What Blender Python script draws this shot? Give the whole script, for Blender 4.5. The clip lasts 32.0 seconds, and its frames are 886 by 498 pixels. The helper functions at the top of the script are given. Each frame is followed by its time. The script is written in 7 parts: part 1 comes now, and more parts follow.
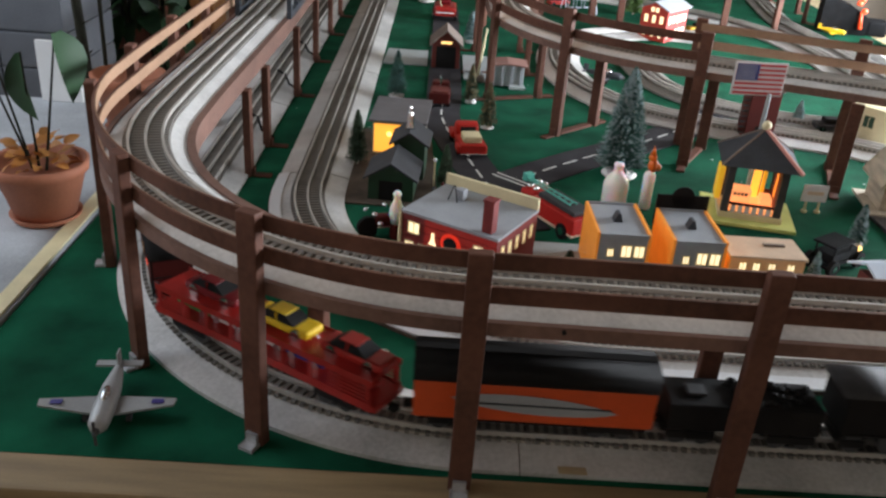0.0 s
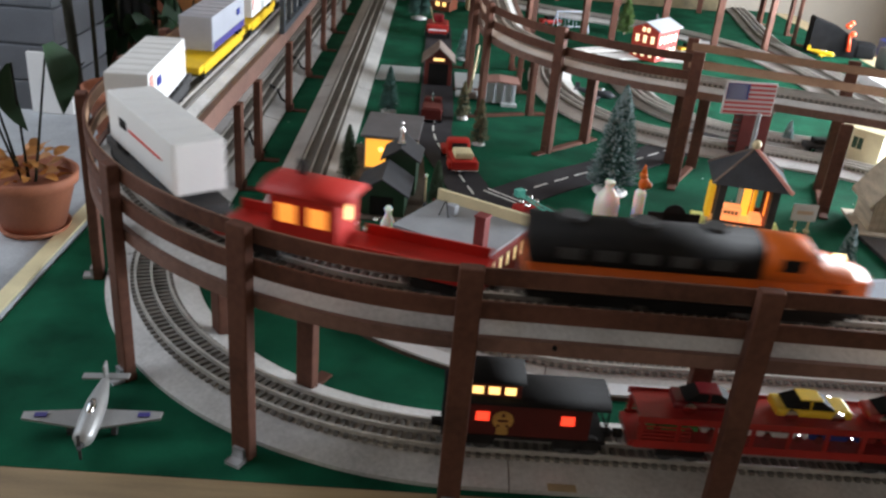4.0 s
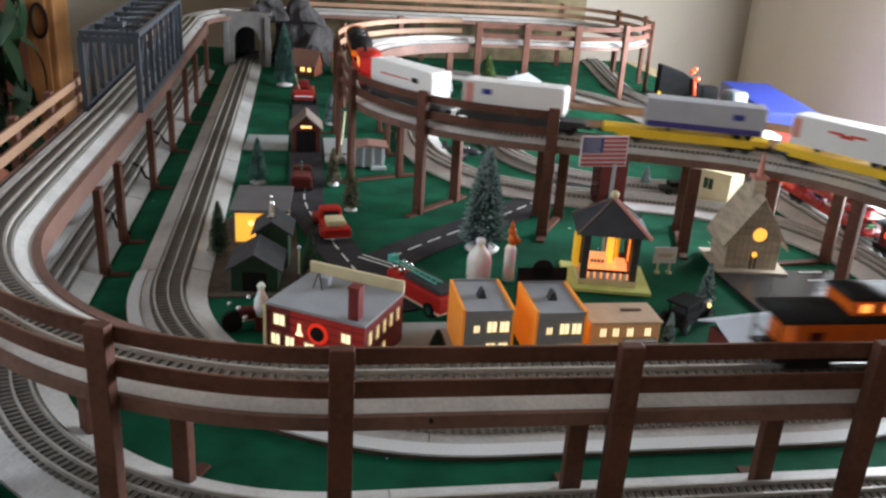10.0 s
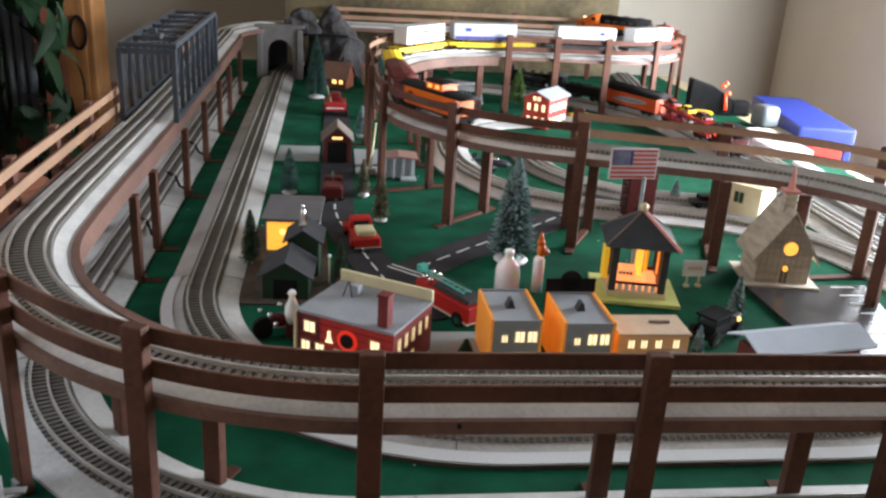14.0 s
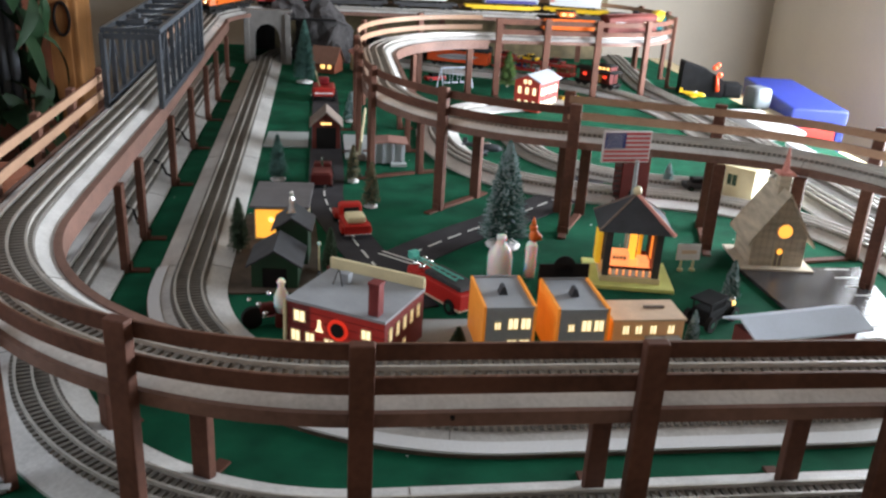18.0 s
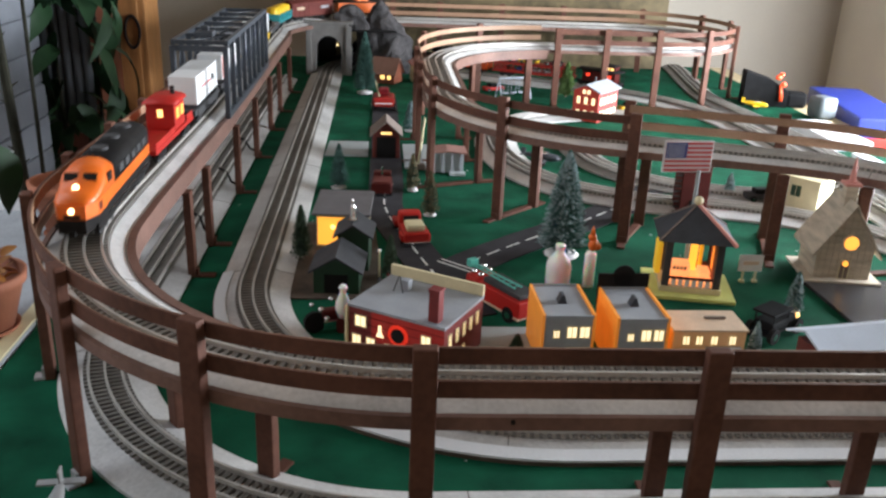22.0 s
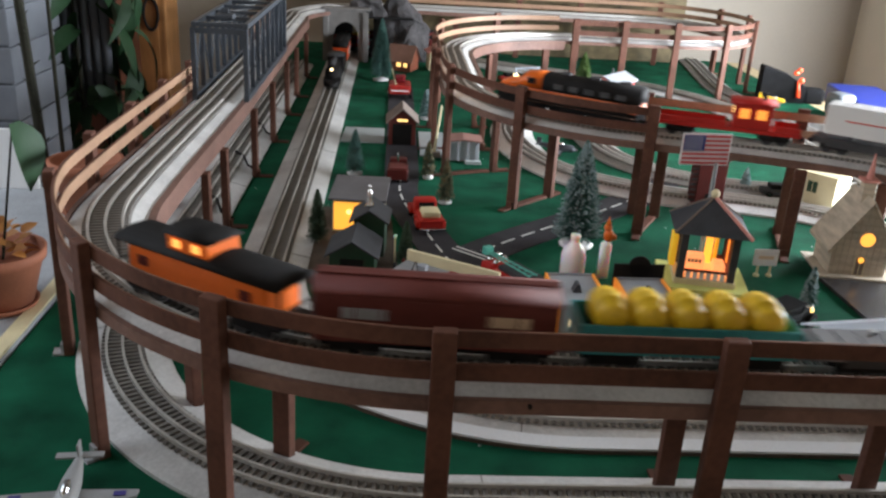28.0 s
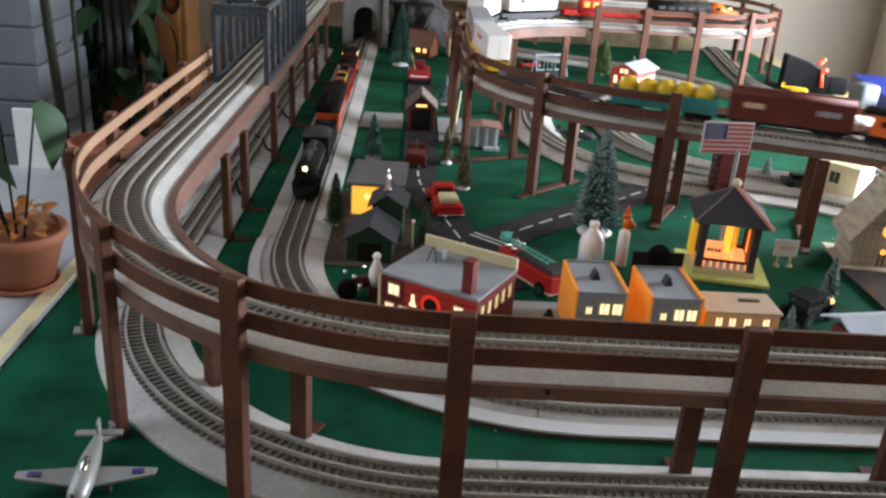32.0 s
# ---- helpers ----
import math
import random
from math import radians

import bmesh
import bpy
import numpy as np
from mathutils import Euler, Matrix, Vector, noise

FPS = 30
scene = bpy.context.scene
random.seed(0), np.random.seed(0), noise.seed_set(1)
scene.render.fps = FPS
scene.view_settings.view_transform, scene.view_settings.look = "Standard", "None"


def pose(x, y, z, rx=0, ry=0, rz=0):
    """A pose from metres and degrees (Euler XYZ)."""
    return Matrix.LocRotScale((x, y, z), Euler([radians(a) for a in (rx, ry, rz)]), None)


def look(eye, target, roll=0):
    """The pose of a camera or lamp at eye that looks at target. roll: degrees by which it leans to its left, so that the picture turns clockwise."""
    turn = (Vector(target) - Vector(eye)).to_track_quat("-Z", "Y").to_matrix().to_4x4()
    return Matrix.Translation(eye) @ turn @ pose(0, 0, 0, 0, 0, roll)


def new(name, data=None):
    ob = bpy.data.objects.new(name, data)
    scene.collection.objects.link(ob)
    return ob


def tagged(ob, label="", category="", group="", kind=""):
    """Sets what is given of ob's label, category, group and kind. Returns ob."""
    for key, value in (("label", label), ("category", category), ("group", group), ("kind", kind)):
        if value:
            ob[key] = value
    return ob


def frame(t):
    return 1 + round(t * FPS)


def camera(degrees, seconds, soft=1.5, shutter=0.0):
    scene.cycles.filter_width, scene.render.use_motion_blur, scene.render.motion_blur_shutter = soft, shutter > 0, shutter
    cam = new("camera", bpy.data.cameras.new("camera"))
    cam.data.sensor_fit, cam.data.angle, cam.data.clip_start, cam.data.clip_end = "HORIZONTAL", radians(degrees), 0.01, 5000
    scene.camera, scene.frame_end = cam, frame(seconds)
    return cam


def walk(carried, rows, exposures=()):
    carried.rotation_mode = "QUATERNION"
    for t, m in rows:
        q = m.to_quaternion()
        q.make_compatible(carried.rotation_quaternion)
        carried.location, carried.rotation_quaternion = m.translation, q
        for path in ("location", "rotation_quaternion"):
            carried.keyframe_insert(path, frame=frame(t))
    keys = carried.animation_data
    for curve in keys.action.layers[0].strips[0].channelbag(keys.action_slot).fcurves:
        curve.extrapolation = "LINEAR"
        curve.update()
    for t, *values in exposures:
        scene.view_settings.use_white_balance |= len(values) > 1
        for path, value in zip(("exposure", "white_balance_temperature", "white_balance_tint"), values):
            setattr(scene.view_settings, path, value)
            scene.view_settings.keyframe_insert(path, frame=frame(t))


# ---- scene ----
cam = camera(54.4, 32.0, soft=2.5, shutter=0.65)
PATH = [
    (0.00, 0.0035, 0.0855, 0.4518, 63.15, -3.83, 0.46),
    (0.50, 0.0032, 0.0853, 0.4512, 63.33, -4.03, 0.45),
    (1.00, 0.0030, 0.0877, 0.4489, 63.38, -4.33, 0.31),
    (1.50, 0.0022, 0.0876, 0.4471, 63.39, -4.65, 0.44),
    (2.00, 0.0037, 0.0871, 0.4496, 63.88, -4.63, 0.19),
    (2.50, 0.0037, 0.0888, 0.4487, 63.90, -4.62, 0.06),
    (3.00, 0.0035, 0.0883, 0.4489, 64.05, -4.61, -0.00),
    (3.50, 0.0034, 0.0872, 0.4490, 64.24, -4.56, 0.05),
    (5.50, 0.0024, 0.0856, 0.4493, 64.59, -4.71, 0.31),
    (6.00, 0.0018, 0.0869, 0.4478, 65.05, -5.03, -0.95),
    (6.50, 0.0049, 0.0861, 0.4539, 65.66, -5.52, -2.59),
    (7.00, 0.0206, 0.0894, 0.4700, 67.40, -3.88, -9.11),
    (7.50, 0.0176, 0.0940, 0.4644, 67.24, -3.83, -10.94),
    (8.00, 0.0145, 0.0916, 0.4652, 67.18, -4.09, -9.79),
    (8.50, 0.0144, 0.0862, 0.4677, 67.97, -3.76, -8.88),
    (9.00, 0.0150, 0.0852, 0.4681, 68.52, -3.36, -8.56),
    (9.50, 0.0150, 0.0868, 0.4672, 68.55, -3.32, -8.45),
    (10.00, 0.0160, 0.0874, 0.4677, 68.43, -3.42, -8.64),
    (10.50, 0.0161, 0.0881, 0.4672, 68.60, -3.38, -8.93),
    (11.00, 0.0158, 0.0894, 0.4657, 68.53, -3.45, -9.14),
    (11.50, 0.0144, 0.0848, 0.4672, 68.53, -3.53, -8.84),
    (12.00, 0.0123, 0.0808, 0.4675, 68.67, -3.65, -7.92),
    (12.50, 0.0120, 0.0784, 0.4667, 69.09, -3.65, -7.10),
    (13.00, 0.0128, 0.0804, 0.4664, 69.03, -3.68, -6.89),
    (13.50, 0.0132, 0.0811, 0.4668, 69.06, -3.55, -6.92),
    (14.00, 0.0133, 0.0789, 0.4665, 69.20, -3.36, -6.68),
    (14.50, 0.0138, 0.0793, 0.4668, 69.27, -3.29, -6.45),
    (16.50, 0.0152, 0.0891, 0.4628, 68.96, -3.07, -6.90),
    (17.00, 0.0163, 0.0899, 0.4627, 68.74, -2.98, -7.03),
    (17.50, 0.0154, 0.0933, 0.4618, 68.41, -3.17, -7.19),
    (18.00, 0.0158, 0.0939, 0.4626, 68.24, -3.01, -7.41),
    (18.50, 0.0159, 0.0923, 0.4629, 68.31, -2.84, -7.37),
    (19.00, 0.0156, 0.0927, 0.4634, 68.31, -2.75, -7.31),
    (19.50, 0.0151, 0.0926, 0.4628, 68.29, -2.59, -7.11),
    (20.00, 0.0144, 0.0898, 0.4619, 68.19, -2.55, -6.67),
    (20.50, 0.0125, 0.0883, 0.4625, 68.13, -2.73, -6.24),
    (21.00, 0.0107, 0.0861, 0.4625, 68.81, -2.24, -4.56),
    (21.50, 0.0104, 0.0858, 0.4632, 68.75, -2.09, -4.10),
    (22.00, 0.0094, 0.0844, 0.4632, 68.76, -2.21, -3.80),
    (22.50, 0.0081, 0.0826, 0.4631, 68.80, -2.32, -3.46),
    (23.00, 0.0085, 0.0836, 0.4615, 68.41, -2.83, -3.41),
    (23.50, 0.0091, 0.0851, 0.4611, 68.04, -3.04, -3.57),
    (24.00, 0.0081, 0.0850, 0.4599, 68.20, -3.16, -3.55),
    (24.50, 0.0089, 0.0842, 0.4612, 68.21, -3.12, -3.54),
    (25.00, 0.0074, 0.0832, 0.4614, 68.16, -3.17, -3.47),
    (25.50, 0.0058, 0.0823, 0.4617, 68.21, -3.15, -3.34),
    (27.50, 0.0026, 0.0813, 0.4600, 67.92, -3.10, -2.87),
    (28.00, 0.0010, 0.0797, 0.4602, 68.06, -3.22, -2.74),
    (28.50, 0.0004, 0.0787, 0.4595, 68.03, -3.23, -2.45),
    (29.00, -0.0005, 0.0778, 0.4582, 67.73, -3.34, -1.87),
    (29.50, -0.0018, 0.0757, 0.4582, 67.67, -3.46, -1.67),
    (30.00, -0.0020, 0.0721, 0.4599, 68.05, -3.48, -1.31),
    (30.50, -0.0025, 0.0733, 0.4582, 68.03, -3.58, -1.01),
    (31.00, -0.0012, 0.0781, 0.4573, 67.69, -3.61, -1.00),
    (31.50, -0.0010, 0.0781, 0.4582, 67.48, -3.63, -1.28),
    (32.00, -0.0012, 0.0802, 0.4571, 67.15, -3.58, -1.44),
]
walk(cam, [(t, pose(*p)) for t, *p in PATH])
# ---------------------------------------------------------------- world, light
EXPOSURE = 0.0
scene.view_settings.exposure = EXPOSURE
world = bpy.data.worlds.new("sky")
scene.world = world
world.use_nodes = True
sky = world.node_tree.nodes.new("ShaderNodeTexSky")
sky.sky_type, sky.sun_disc = "NISHITA", False
sky.sun_elevation, sky.sun_rotation = radians(35), radians(250)
back = world.node_tree.nodes["Background"]
back.inputs["Strength"].default_value = 0.12
world.node_tree.links.new(sky.outputs[0], back.inputs["Color"])


def window_lamp(name, eye, target, sx, sy, watts, colour):
    lamp = bpy.data.lights.new(name, "AREA")
    lamp.shape, lamp.size, lamp.size_y, lamp.energy, lamp.color = "RECTANGLE", sx, sy, watts, colour
    ob = new(name, lamp)
    ob.matrix_world = look(eye, target)
    return ob


window_lamp("daylight_right", (1.745, 1.63, 0.28), (-0.3, 1.60, 0.22), 1.40, 0.76, 150, (0.87, 0.93, 1.0))
window_lamp("daylight_left", (-1.0, 1.05, 0.78), (0.2, 1.2, 0.1), 1.0, 1.1, 7.0, (0.86, 0.93, 1.0))


# ---------------------------------------------------------------- materials
def mat(name, colour, rough=0.6, metal=0.0, var=0.25, scale=40.0, bump=0.15, fine=400.0, glow=None, power=0.0, rand=0.0, spec=0.5, stretch=(1, 1, 1), stain=None):
    """Paint or stuff with two scales of variation; rand: variation from piece to piece."""
    m = bpy.data.materials.new(name)
    m.use_nodes = True
    nt = m.node_tree
    b = nt.nodes["Principled BSDF"]
    b.inputs["Roughness"].default_value, b.inputs["Metallic"].default_value = rough, metal
    b.inputs["Specular IOR Level"].default_value = spec
    tc = nt.nodes.new("ShaderNodeTexCoord")
    mp = nt.nodes.new("ShaderNodeMapping")
    mp.inputs["Scale"].default_value = stretch
    nt.links.new(tc.outputs["Object"], mp.inputs["Vector"])
    n1, n2 = nt.nodes.new("ShaderNodeTexNoise"), nt.nodes.new("ShaderNodeTexNoise")
    n1.inputs["Scale"].default_value, n1.inputs["Detail"].default_value = scale, 5
    n2.inputs["Scale"].default_value, n2.inputs["Detail"].default_value = fine, 3
    for n in (n1, n2):
        nt.links.new(mp.outputs[0], n.inputs["Vector"])
    add = nt.nodes.new("ShaderNodeMath")
    add.operation = "MULTIPLY_ADD"
    nt.links.new(n2.outputs[0], add.inputs[0])
    add.inputs[1].default_value = 0.5
    nt.links.new(n1.outputs[0], add.inputs[2])
    last = add.outputs[0]
    if rand:
        oi = nt.nodes.new("ShaderNodeObjectInfo")
        ra = nt.nodes.new("ShaderNodeMath")
        ra.operation = "MULTIPLY_ADD"
        nt.links.new(oi.outputs["Random"], ra.inputs[0])
        ra.inputs[1].default_value = rand
        nt.links.new(last, ra.inputs[2])
        last = ra.outputs[0]
    ramp = nt.nodes.new("ShaderNodeValToRGB")
    lo = [max(0.0, c * (1 - var)) for c in colour]
    hi = [min(1.0, c * (1 + var)) for c in (stain or colour)]
    ramp.color_ramp.elements[0].position, ramp.color_ramp.elements[1].position = 0.45, 1.05 + rand
    ramp.color_ramp.elements[0].color, ramp.color_ramp.elements[1].color = (*lo, 1), (*hi, 1)
    nt.links.new(last, ramp.inputs[0])
    nt.links.new(ramp.outputs[0], b.inputs["Base Color"])
    if bump:
        bp = nt.nodes.new("ShaderNodeBump")
        bp.inputs["Strength"].default_value, bp.inputs["Distance"].default_value = bump, 0.0015
        nt.links.new(add.outputs[0], bp.inputs["Height"])
        nt.links.new(bp.outputs[0], b.inputs["Normal"])
    if glow:
        b.inputs["Emission Color"].default_value = (*glow, 1)
        b.inputs["Emission Strength"].default_value = power
    return m


